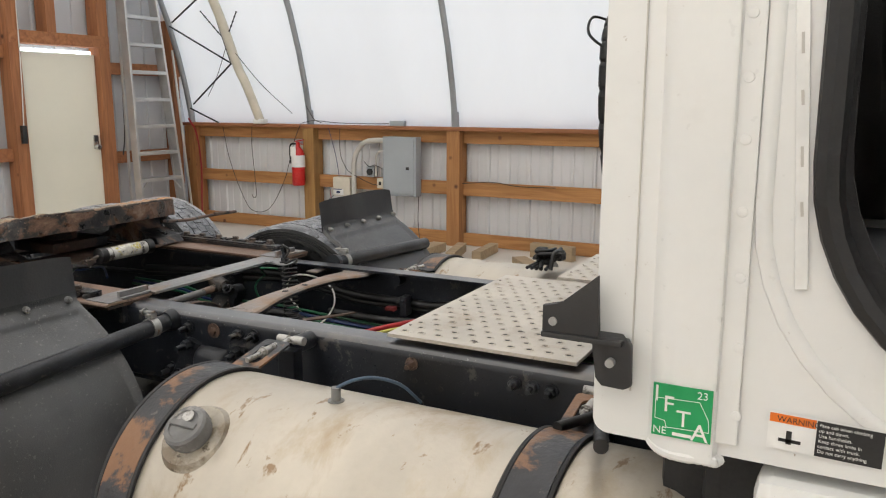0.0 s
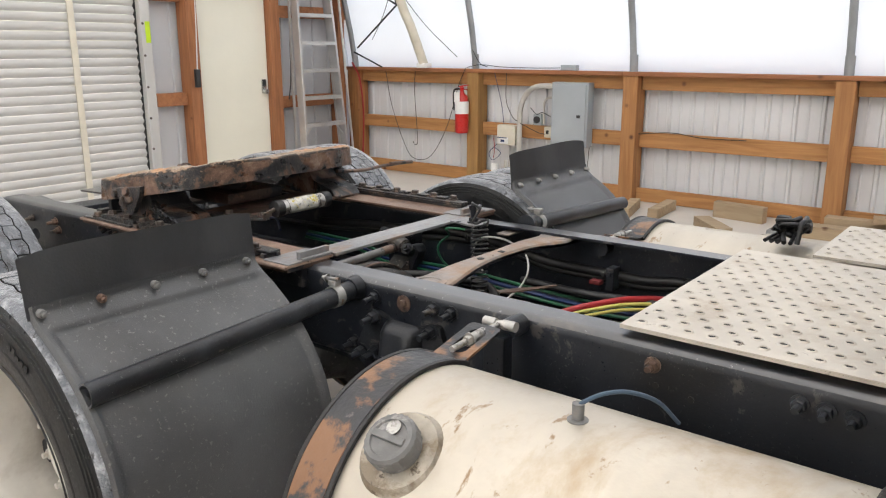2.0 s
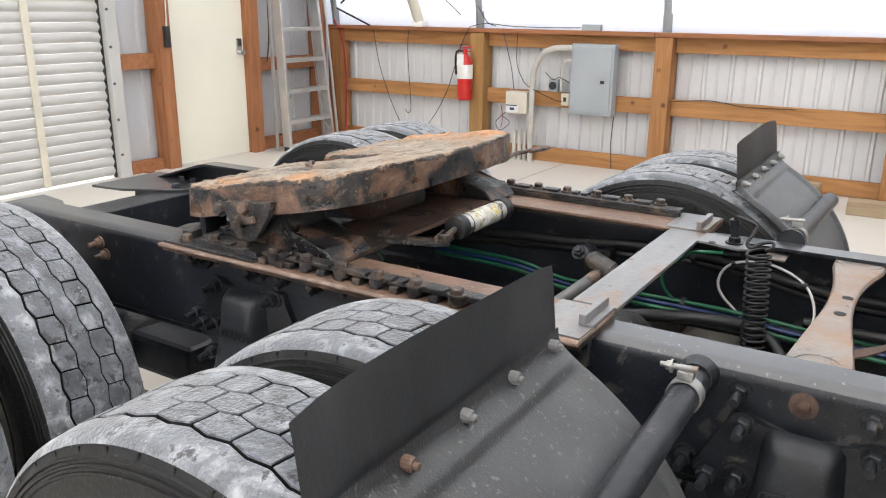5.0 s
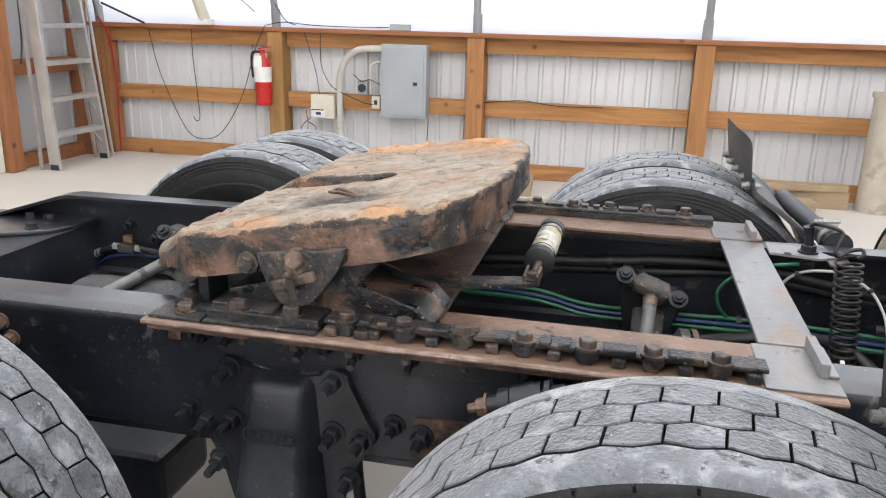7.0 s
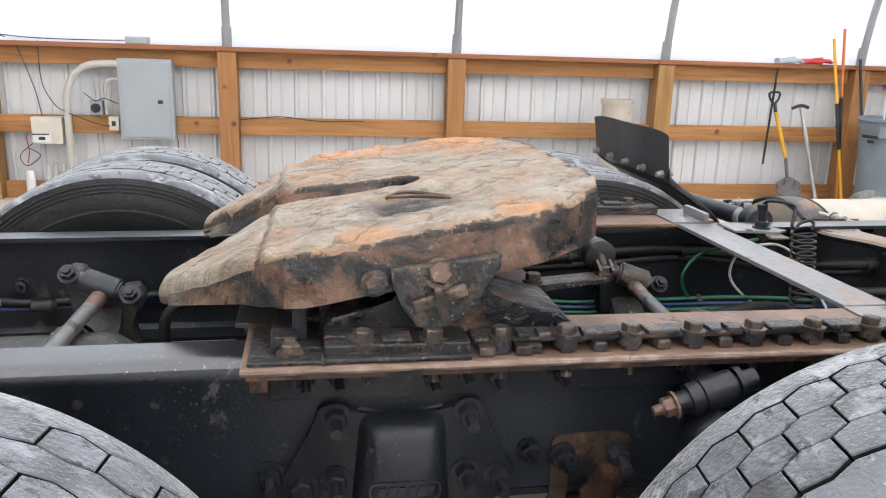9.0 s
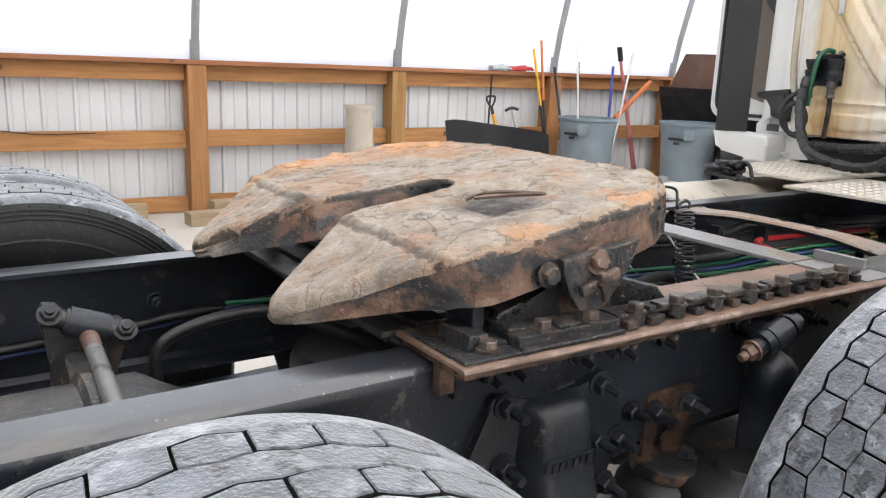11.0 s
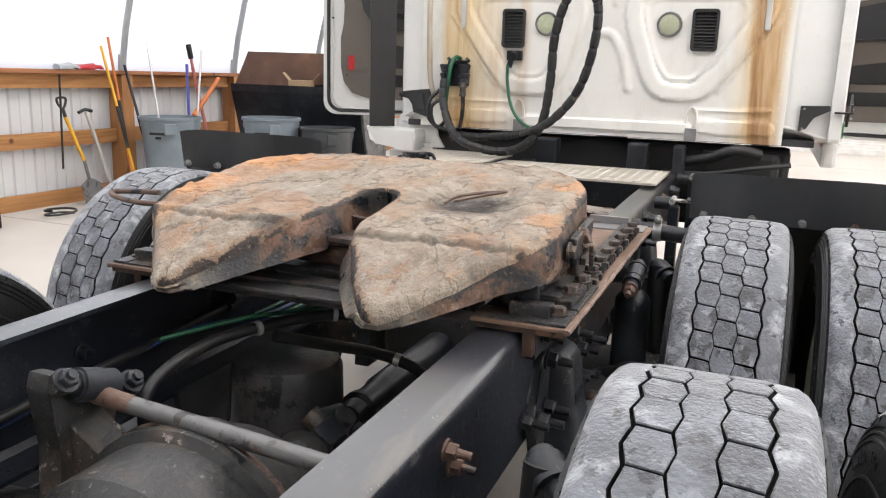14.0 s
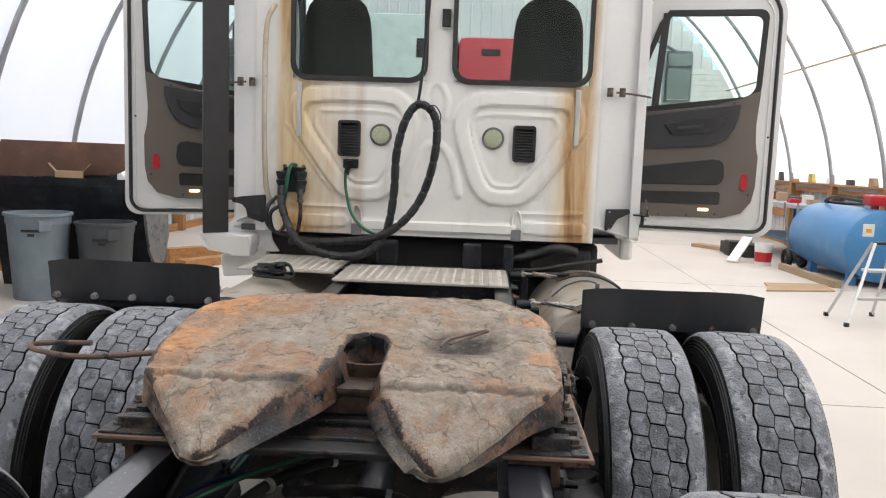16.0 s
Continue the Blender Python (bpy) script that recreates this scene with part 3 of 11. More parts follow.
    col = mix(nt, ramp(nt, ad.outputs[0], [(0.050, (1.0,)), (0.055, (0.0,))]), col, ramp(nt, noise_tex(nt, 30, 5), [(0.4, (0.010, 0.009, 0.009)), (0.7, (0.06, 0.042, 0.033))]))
    specks = ramp(nt, noise_tex(nt, 140, 3, (1, 1, 1), 0.7), [(0.64, (0.0,)), (0.70, (0.6,))])
    col = mix(nt, specks, col, (0.40, 0.36, 0.31))
    # cracked crust
    co = nt.nodes.new("ShaderNodeTexCoord")
    vo = nt.nodes.new("ShaderNodeTexVoronoi")
    vo.feature = "DISTANCE_TO_EDGE"
    vo.inputs["Scale"].default_value = 34
    vec = nt.nodes.new("ShaderNodeVectorMath")
    vec.operation = "ADD"
    wob = nt.nodes.new("ShaderNodeTexNoise")
    wob.inputs["Scale"].default_value = 9
    nt.links.new(co.outputs["Object"], wob.inputs["Vector"])
    nt.links.new(co.outputs["Object"], vec.inputs[0])
    sc = nt.nodes.new("ShaderNodeVectorMath")
    sc.operation = "SCALE"
    sc.inputs["Scale"].default_value = 0.12
    nt.links.new(wob.outputs["Color"], sc.inputs[0])
    nt.links.new(sc.outputs[0], vec.inputs[1])
    nt.links.new(vec.outputs[0], vo.inputs["Vector"])
    crack = ramp(nt, vo.outputs["Distance"], [(0.0, (1.0,)), (0.022, (0.0,))])
    where = ramp(nt, noise_tex(nt, 5, 4), [(0.58, (0.0,)), (0.68, (0.32,))])
    cracks = mix(nt, 1.0, crack, where, "MULTIPLY")
    flakes = ramp(nt, noise_tex(nt, 42, 9, (1, 1, 1), 0.75, 1.2), [(0.60, (0.0,)), (0.62, (0.6,))])
    col = mix(nt, flakes, col, (0.06, 0.042, 0.032))
    col = mix(nt, cracks, col, (0.03, 0.025, 0.022))
    nt.links.new(col, bsdf.inputs["Base Color"])
    bsdf.inputs["Roughness"].default_value = 0.62
    nt.links.new(ramp(nt, noise_tex(nt, 12, 5), [(0.35, (0.42,)), (0.65, (0.75,))]), bsdf.inputs["Roughness"])
    lumps = mix(nt, 0.35, noise_tex(nt, 18, 9, (1, 1, 1), 0.72, 0.6), noise_tex(nt, 110, 4))
    bump(nt, bsdf, mix(nt, cracks, lumps, (0.1, 0.1, 0.1)), 0.9, 0.012)
    return m


def coupling_side():
    m = bpy.data.materials.new("caked_grease_and_rust")
    m.use_nodes = True
    nt = m.node_tree
    bsdf = nt.nodes["Principled BSDF"]
    col = ramp(nt, noise_tex(nt, 7, 9, (1, 1, 1.3), 0.66, 0.5), [(0.44, (0.009, 0.010, 0.012)), (0.495, (0.030, 0.027, 0.026)), (0.52, (0.085, 0.048, 0.033)), (0.60, (0.155, 0.090, 0.060)), (0.70, (0.27, 0.20, 0.15))])
    # dry, scraped noses of the two horns
    dry = ramp(nt, noise_tex(nt, 16, 7, (1, 1, 1), 0.65, 0.4), [(0.34, (0.25,)), (0.50, (0.9,))])
    nose = ramp(nt, noise_tex(nt, 34, 5), [(0.3, (0.060, 0.055, 0.045)), (0.55, (0.125, 0.108, 0.085)), (0.75, (0.23, 0.165, 0.115))])
    for c, k in (((-3.50, 1.96, 0.90), (0.10, 0.10, 0.2)), ((-3.42, 2.05, 0.94), (0.10, 0.07, 0.2)), ((-3.50, 2.43, 0.90), (0.11, 0.12, 0.2))):
        col = mix(nt, mix(nt, 1.0, spot(nt, c, k, 0.5), dry, "MULTIPLY"), col, nose)
    rusted = ramp(nt, noise_tex(nt, 11, 7, (1, 1, 1), 0.65, 0.4), [(0.42, (0.0,)), (0.50, (0.85,))])
    col = mix(nt, mix(nt, 1.0, spot(nt, (-3.28, 2.26, 0.96), (0.16, 0.06, 0.2), 0.5), rusted, "MULTIPLY"), col, (0.17, 0.085, 0.048))
    chips = ramp(nt, noise_tex(nt, 70, 4, (1, 1, 1), 0.7), [(0.62, (0.0,)), (0.68, (0.6,))])
    col = mix(nt, chips, col, (0.26, 0.18, 0.13))
    nt.links.new(col, bsdf.inputs["Base Color"])
    nt.links.new(ramp(nt, noise_tex(nt, 14, 4), [(0.4, (0.25,)), (0.6, (0.6,))]), bsdf.inputs["Roughness"])
    bump(nt, bsdf, mix(nt, 0.35, noise_tex(nt, 22, 7), noise_tex(nt, 130, 3)), 0.6, 0.010)
    return m


M["coupling"] = coupling_plate()
M["coupling_side"] = coupling_side()


# mesh helpers ------------------------------------------------------------
PLACE = Matrix.Identity(4)   # scale and place of the group being built


def group_at(sx=1.0, dx=0.0, sy=1.0, dy=0.0, sz=1.0, dz=0.0, turn=None):
    """Scale and shift, axis by axis, for all that is built until the next call."""
    global PLACE
    PLACE = Matrix(((sx, 0, 0, dx), (0, sy, 0, dy), (0, 0, sz, dz), (0, 0, 0, 1)))
    if turn is not None:
        PLACE = turn @ PLACE


def part(name, bm, mat, parent=None, label="", smooth=False):
    """One mesh object from a bmesh in world coordinates, under a thing or a part."""
    me = bpy.data.meshes.new(name)
    bmesh.ops.recalc_face_normals(bm, faces=bm.faces)
    bm.to_mesh(me)
    bm.free()
    me.transform(PLACE)
    for k in (mat if isinstance(mat, (list, tuple)) else [mat]):
        me.materials.append(M[k])
    if smooth:
        for p in me.polygons:
            p.use_smooth = True
        me.set_sharp_from_angle(angle=radians(38))
    ob = new(name, me)
    if parent is not None:
        ob.parent = parent
        ob.matrix_parent_inverse = Matrix.Translation(-parent.location)
    if label:
        ob["label"] = label
    return ob


def thing(name, place, label, category, group="", kind=""):
    """An Empty at the base of a thing; its parts are parented to it."""
    e = new(name)
    e.empty_display_size = 0.1
    e.location = PLACE @ Vector(place)
    return tagged(e, label, category, group, kind)


def B():
    return bmesh.new()


def box(bm, x0, x1, y0, y1, z0, z1, bevel=0.0, m=None, mi=0):
    r = bmesh.ops.create_cube(bm, size=1)
    vs = r["verts"]
    for v in vs:
        v.co = Vector(((x0 + x1) / 2 + v.co.x * (x1 - x0), (y0 + y1) / 2 + v.co.y * (y1 - y0), (z0 + z1) / 2 + v.co.z * (z1 - z0)))
    faces = set(f for v in vs for f in v.link_faces)
    if bevel:
        out = bmesh.ops.bevel(bm, geom=list(set(e for v in vs for e in v.link_edges)), offset=bevel, segments=2, affect="EDGES", profile=0.6)
        faces = set(out["faces"]) | set(f for f in faces if f.is_valid)
        vs = list(set(v for f in faces for v in f.verts))
    if m is not None:
        bmesh.ops.transform(bm, matrix=m, verts=vs)
    for f in faces:
        f.material_index = mi
    return vs


def beam(bm, a, b, w, h, bevel=0.0, up=(0, 0, 1)):
    """A straight bar of section w (across) by h (up) from a to b."""
    a, b = Vector(a), Vector(b)
    d = (b - a)
    length = d.length
    xax = d.normalized()
    zax = Vector(up)
    yax = zax.cross(xax).normalized()
    zax = xax.cross(yax)
    m = Matrix(((*[xax[0], yax[0], zax[0]], a[0]), (xax[1], yax[1], zax[1], a[1]), (xax[2], yax[2], zax[2], a[2]), (0, 0, 0, 1)))
    return box(bm, 0, length, -w / 2, w / 2, -h / 2, h / 2, bevel, m)


def cyl(bm, a, b, r, seg=20, r2=None, mi=0):
    a, b = Vector(a), Vector(b)
    d = b - a
    m = Matrix.Translation((a + b) / 2) @ d.to_track_quat("Z", "Y").to_matrix().to_4x4()
    out = bmesh.ops.create_cone(bm, cap_ends=True, segments=seg, radius1=r, radius2=r if r2 is None else r2, depth=d.length, matrix=m)
    for f in set(f for v in out["verts"] for f in v.link_faces):
        f.material_index = mi
    return out["verts"]


def hexbolt(bm, at, axis, r=0.014, h=0.012, shank=0.0):
    """A hexagon head with a washer, looking along axis, and a threaded end if shank is given."""
    at, ax = Vector(at), Vector(axis).normalized()
    u = ax.orthogonal().normalized()
    v = ax.cross(u)
    steps = [(0.0, 1.35), (0.004, 1.35), (0.0042, 1.0), (0.004 + h * 0.85, 1.0), (0.004 + h, 0.88)]
    if shank:
        steps += [(0.0042 + h, 0.55), (0.004 + h + shank, 0.5)]
    rings = []
    for i, (d, f) in enumerate(steps):
        ring = []
        for k in range(12):
            hexa = (1.0 if k % 2 == 0 else 0.868) if 2 <= i <= 4 else 1.0
            a = math.pi * k / 6
            ring.append(bm.verts.new(at + ax * d + (u * math.cos(a) + v * math.sin(a)) * r * f * hexa))
        rings.append(ring)
    for p, q in zip(rings, rings[1:]):
        for k in range(12):
            bm.faces.new((p[k], p[(k + 1) % 12], q[(k + 1) % 12], q[k]))
    bm.faces.new(rings[-1])


def smooth_path(pts, n=8):
    """Points of a Catmull-Rom curve through pts."""
    p = [Vector(q) for q in pts]
    p = [p[0] * 2 - p[1]] + p + [p[-1] * 2 - p[-2]]
    out = []
    for i in range(1, len(p) - 2):
        for k in range(n):
            t = k / n
            a, b, c, d = p[i - 1], p[i], p[i + 1], p[i + 2]
            out.append(0.5 * ((2 * b) + (c - a) * t + (2 * a - 5 * b + 4 * c - d) * t * t + (3 * b - a - 3 * c + d) * t ** 3))
    out.append(p[-2])
    return out


def tube(bm, pts, r, seg=10, n=8, smooth=True, radii=None, flat=1.0, cap=True):
    """A pipe or hose along pts; radii may vary along the way."""
    path = smooth_path(pts, n) if smooth else [Vector(q) for q in pts]
    rings, nrm = [], None
    for i, c in enumerate(path):
        d = (path[min(i + 1, len(path) - 1)] - path[max(i - 1, 0)]).normalized()
        if nrm is None:
            nrm = d.orthogonal().normalized()
        nrm = (nrm - d * nrm.dot(d)).normalized()
        bi = d.cross(nrm)
        rr = r if radii is None else radii(i / (len(path) - 1), i)
        rings.append([bm.verts.new(c + nrm * math.cos(2 * math.pi * k / seg) * rr + bi * math.sin(2 * math.pi * k / seg) * rr * flat) for k in range(seg)])
    for a, b in zip(rings, rings[1:]):
        for k in range(seg):
            bm.faces.new((a[k], a[(k + 1) % seg], b[(k + 1) % seg], b[k]))
    if cap:
        bm.faces.new(rings[0][::-1])
        bm.faces.new(rings[-1])


def lathe(bm, profile, centre, axis="y", seg=48, closed=False, mi=None):
    """Turn a profile of (along, radius) round an axis through centre."""
    c = Vector(centre)
    rings = []
    for a, r in profile:
        ring = []
        for k in range(seg):
            t = 2 * math.pi * k / seg
            u, v = r * math.cos(t), r * math.sin(t)
            ring.append(bm.verts.new(c + Vector({"x": (a, u, v), "y": (u, a, v), "z": (u, v, a)}[axis])))
        rings.append(ring)
    pairs = list(zip(rings, rings[1:])) + ([(rings[-1], rings[0])] if closed else [])
    for i, (p, q) in enumerate(pairs):
        for k in range(seg):
            f = bm.faces.new((p[k], p[(k + 1) % seg], q[(k + 1) % seg], q[k]))
            if mi:
                f.material_index = mi[i]


def prism(bm, outline, depth, m=None, bevel=0.0, mi=0):
    """A flat outline of (u, v) given a thickness along w; m places (u, v, w)."""
    m = m or Matrix.Identity(4)
    lo = [bm.verts.new(m @ Vector((u, v, 0))) for u, v in outline]
    hi = [bm.verts.new(m @ Vector((u, v, depth))) for u, v in outline]
    faces = [bm.faces.new(lo[::-1]), bm.faces.new(hi)]
    n = len(outline)
    for k in range(n):
        faces.append(bm.faces.new((lo[k], lo[(k + 1) % n], hi[(k + 1) % n], hi[k])))
    for f in faces:
        f.material_index = mi
    if bevel:
        bmesh.ops.bevel(bm, geom=list(set(e for f in faces for e in f.edges)), offset=bevel, segments=2, affect="EDGES", profile=0.6)


def frame_at(origin, u, v):
    """A matrix whose first two axes are u and v at origin."""
    u, v = Vector(u).normalized(), Vector(v).normalized()
    w = u.cross(v)
    return Matrix(((u[0], v[0], w[0], origin[0]), (u[1], v[1], w[1], origin[1]), (u[2], v[2], w[2], origin[2]), (0, 0, 0, 1)))


def round_rect(w, h, r, n=5):
    pts = []
    for cx, cy, a0 in ((w / 2 - r, h / 2 - r, 0), (-w / 2 + r, h / 2 - r, 90), (-w / 2 + r, -h / 2 + r, 180), (w / 2 - r, -h / 2 + r, 270)):
        for k in range(n + 1):
            a = radians(a0 + 90 * k / n)
            pts.append((cx + r * math.cos(a), cy + r * math.sin(a)))
    return pts


def ring_plate(bm, outer, inner, depth, m):
    """A frame between two outlines with the same number of points, with thickness."""
    lists = [[bm.verts.new(m @ Vector((u, v, w))) for u, v in o] for o in (outer, inner) for w in (0, depth)]
    ol, oh, il, ih = lists
    n = len(outer)
    for k in range(n):
        j = (k + 1) % n
        for q in ((oh[k], oh[j], ih[j], ih[k]), (ol[j], ol[k], il[k], il[j]), (ol[k], ol[j], oh[j], oh[k]), (il[j], il[k], ih[k], ih[j])):
            bm.faces.new(q)


# building ----------------------------------------------------------------
NW, SW, WW, EW = 7.48, -3.94, -7.82, 13.30      # inner faces of the four walls' framing
ARC_Y, ARC_Z, ARC_R = 1.79, 0.42, 5.72          # the hoops' circle
POSTS = [-7.70, -5.86, -3.995, -2.12, -0.262, 1.62, 3.42, 5.28, 7.13, 8.99, 10.85, 12.72]


def ribbed(bm, length, height, pitch=0.235, rib=0.018, to_world=None, step=0.0):
    """A sheet of ribbed steel siding in the plane u (length), v (height), ribs standing towards +w."""
    us, ws = [], []
    u = 0.0
    while u < length:
        for du, w in ((0.0, 0.0), (0.012, rib), (0.035, rib), (0.047, 0.0), (0.118, 0.0), (0.124, rib * 0.3), (0.136, rib * 0.3), (0.142, 0.0)):
            if u + du <= length:
                us.append(u + du), ws.append(w)
        u += pitch
    us.append(length), ws.append(0.0)
    lo = [bm.verts.new(to_world(a, 0.0, w)) for a, w in zip(us, ws)]
    hi = [bm.verts.new(to_world(a, height, w)) for a, w in zip(us, ws)]
    for k in range(len(us) - 1):
        bm.faces.new((lo[k], lo[k + 1], hi[k + 1], hi[k]))


def build_floor():
    bm = B()
    box(bm, -120, 140, -120, 120, -0.3, 0.0)
    g = tagged(part("ground", bm, "concrete"), "pale worn concrete floor slab with faint stains", "floor", kind="structure")
    bm = B()
    for x in (-4.9, 0.1, 5.1, 10.1):
        box(bm, x - 0.004, x + 0.004, SW, NW, 0.0, 0.0015)
    for y in (-0.8, 4.6):
        box(bm, WW, EW, y - 0.004, y + 0.004, 0.0015, 0.003)
    part("control_joint", bm, "joint", g, "dark sawn control joints in the slab")


def pony_wall(name, y_in, side):
    """A low timber wall with steel siding behind; side is +1 for the wall towards +y."""
    s = side
    back = y_in + s * 0.13
    bm = B()
    ribbed(bm, EW - WW, 1.20, 0.2286, 0.019, to_world=lambda u, v, w: Vector((WW + u, back - s * w, v + 0.01)))
    for f in list(bm.faces):
        f.normal_update()
    box(bm, WW, EW, min(back + s * 0.004, back + s * 0.02), max(back + s * 0.004, back + s * 0.02), 0.0, 1.21)
    wall = tagged(part(name, bm, "siding"), "white ribbed steel siding behind a low timber frame wall", "wall", kind="structure")
    for i, x in enumerate(POSTS):
        w = 0.075 if i else 0.085
        bm = B()
        box(bm, x - w, x + w, min(y_in - s * 0.09, y_in + s * 0.09), max(y_in - s * 0.09, y_in + s * 0.09), 0.0, 1.205, 0.006)
        part("post", bm, "wood_green" if i % 3 == 1 else "wood_post", wall)
    for x0, x1 in zip(POSTS, POSTS[1:]):
        for z0, z1, dy in ((0.0, 0.135, 0.0), (0.535, 0.675, 0.0), (1.075, 1.205, 0.0)):
            bm = B()
            box(bm, x0 + 0.08, x1 - 0.08, min(y_in + s * dy, y_in + s * 0.04), max(y_in + s * dy, y_in + s * 0.04), z0 + random.uniform(-0.006, 0.006), z1 + random.uniform(-0.006, 0.006) if z1 < 1.2 else z1, 0.004)
            part("board", bm, "wood", wall)
    x = WW
    while x < EW:
        x1 = min(EW, x + 3.74)
        bm = B()
        box(bm, x, x1 - 0.003, min(y_in - s * 0.10, y_in + s * 0.16), max(y_in - s * 0.10, y_in + s * 0.16), 1.207, 1.245, 0.004)
        part("cap_board", bm, "wood_red" if s > 0 else "wood", wall)
        x = x1
    return wall


def arc_point(a):
    return ARC_Y + ARC_R * math.cos(a), ARC_Z + ARC_R * math.sin(a)


A0 = math.asin((1.25 - ARC_Z) / ARC_R)


def build_cover():
    bm = B()
    cols, rows = 40, 44
    grid = []
    for i in range(cols + 1):
        x = WW - 0.05 + (EW - WW + 0.1) * i / cols
        ring = []
        for k in range(rows + 1):
            a = A0 - 0.02 + (math.pi - 2 * A0 + 0.04) * k / rows
            sag = 0.0
            ring.append(bm.verts.new((x, ARC_Y + (ARC_R + 0.05 - sag) * math.cos(a), ARC_Z + (ARC_R + 0.05 - sag) * math.sin(a))))
        grid.append(ring)
    for p, q in zip(grid, grid[1:]):
        for k in range(rows):
            bm.faces.new((p[k], p[k + 1], q[k + 1], q[k]))
    tagged(part("ceiling", bm, "fabric", smooth=True), "taut white translucent fabric cover over the hoops", "roof cover", kind="structure")
    for i, x in enumerate(POSTS):
        bm = B()
        pts = []
        for k in range(41):
            a = A0 + (math.pi - 2 * A0) * k / 40
            y, z = arc_point(a)
            pts.append((x, y, z))
        tube(bm, pts, 0.032, 10, 1, smooth=False)
        hoop = tagged(part("roof_hoop", bm, "galv", smooth=True), "galvanised steel pipe hoop carrying the fabric cover", "roof hoop", "roof hoops", "structure")
        for s in (1, -1):
            y, z = (arc_point(A0) if s > 0 else arc_point(math.pi - A0))
            bm = B()
            cyl(bm, (x, y, 1.246), (x, y - s * 0.012, 1.40), 0.04, 12)
            part("base_sleeve", bm, "galv", hoop, smooth=True)
    for ang in (math.pi - 0.50,):
        bm = B()
        y, z = ARC_Y + (ARC_R - 0.05) * math.cos(ang), ARC_Z + (ARC_R - 0.05) * math.sin(ang)
        beam(bm, (WW + 0.05, y, z), (EW - 0.05, y, z), 0.045, 0.02)
        tagged(part("purlin", bm, "wood_grey"), "thin board purlin running along the hoops", "purlin", "purlins", "structure")


def end_wall(name, x_in, side, doors, label):
    """An end wall filling the arch, of ribbed siding, with rectangular openings (y0, y1, z1)."""
    s = side
    x = x_in + s * 0.10
    bm = B()
    n = 0
    y = SW - 0.14
    while y < NW + 0.14:
        y1 = min(y + 0.235, NW + 0.14)
        for part_y, w in ((y, 0.0), (y + 0.012, 0.018), (y + 0.035, 0.018), (y + 0.047, 0.0)):
            pass
        prev = None
        for yy, w in ((y, 0.0), (y + 0.012, 0.018), (y + 0.035, 0.018), (y + 0.047, 0.0), (y1, 0.0)):
            yy = min(yy, y1)
            if prev and yy > prev[0]:
                mid = (yy + prev[0]) / 2
                half = abs(mid - ARC_Y)
                top = ARC_Z + math.sqrt(max(0.0, ARC_R ** 2 - half ** 2)) if half < ARC_R else 1.2
                z0 = 0.0
                for a, b, zt in doors:
                    if a < mid < b:
                        z0 = zt
                if top > z0:
                    q = [bm.verts.new((x - s * prev[1], prev[0], z0)), bm.verts.new((x - s * w, yy, z0)), bm.verts.new((x - s * w, yy, top)), bm.verts.new((x - s * prev[1], prev[0], top))]
                    bm.faces.new(q)
            prev = (yy, w)
        y = y1
    return tagged(part(name, bm, "siding_grey" if s < 0 else "siding"), label, "wall", kind="structure")


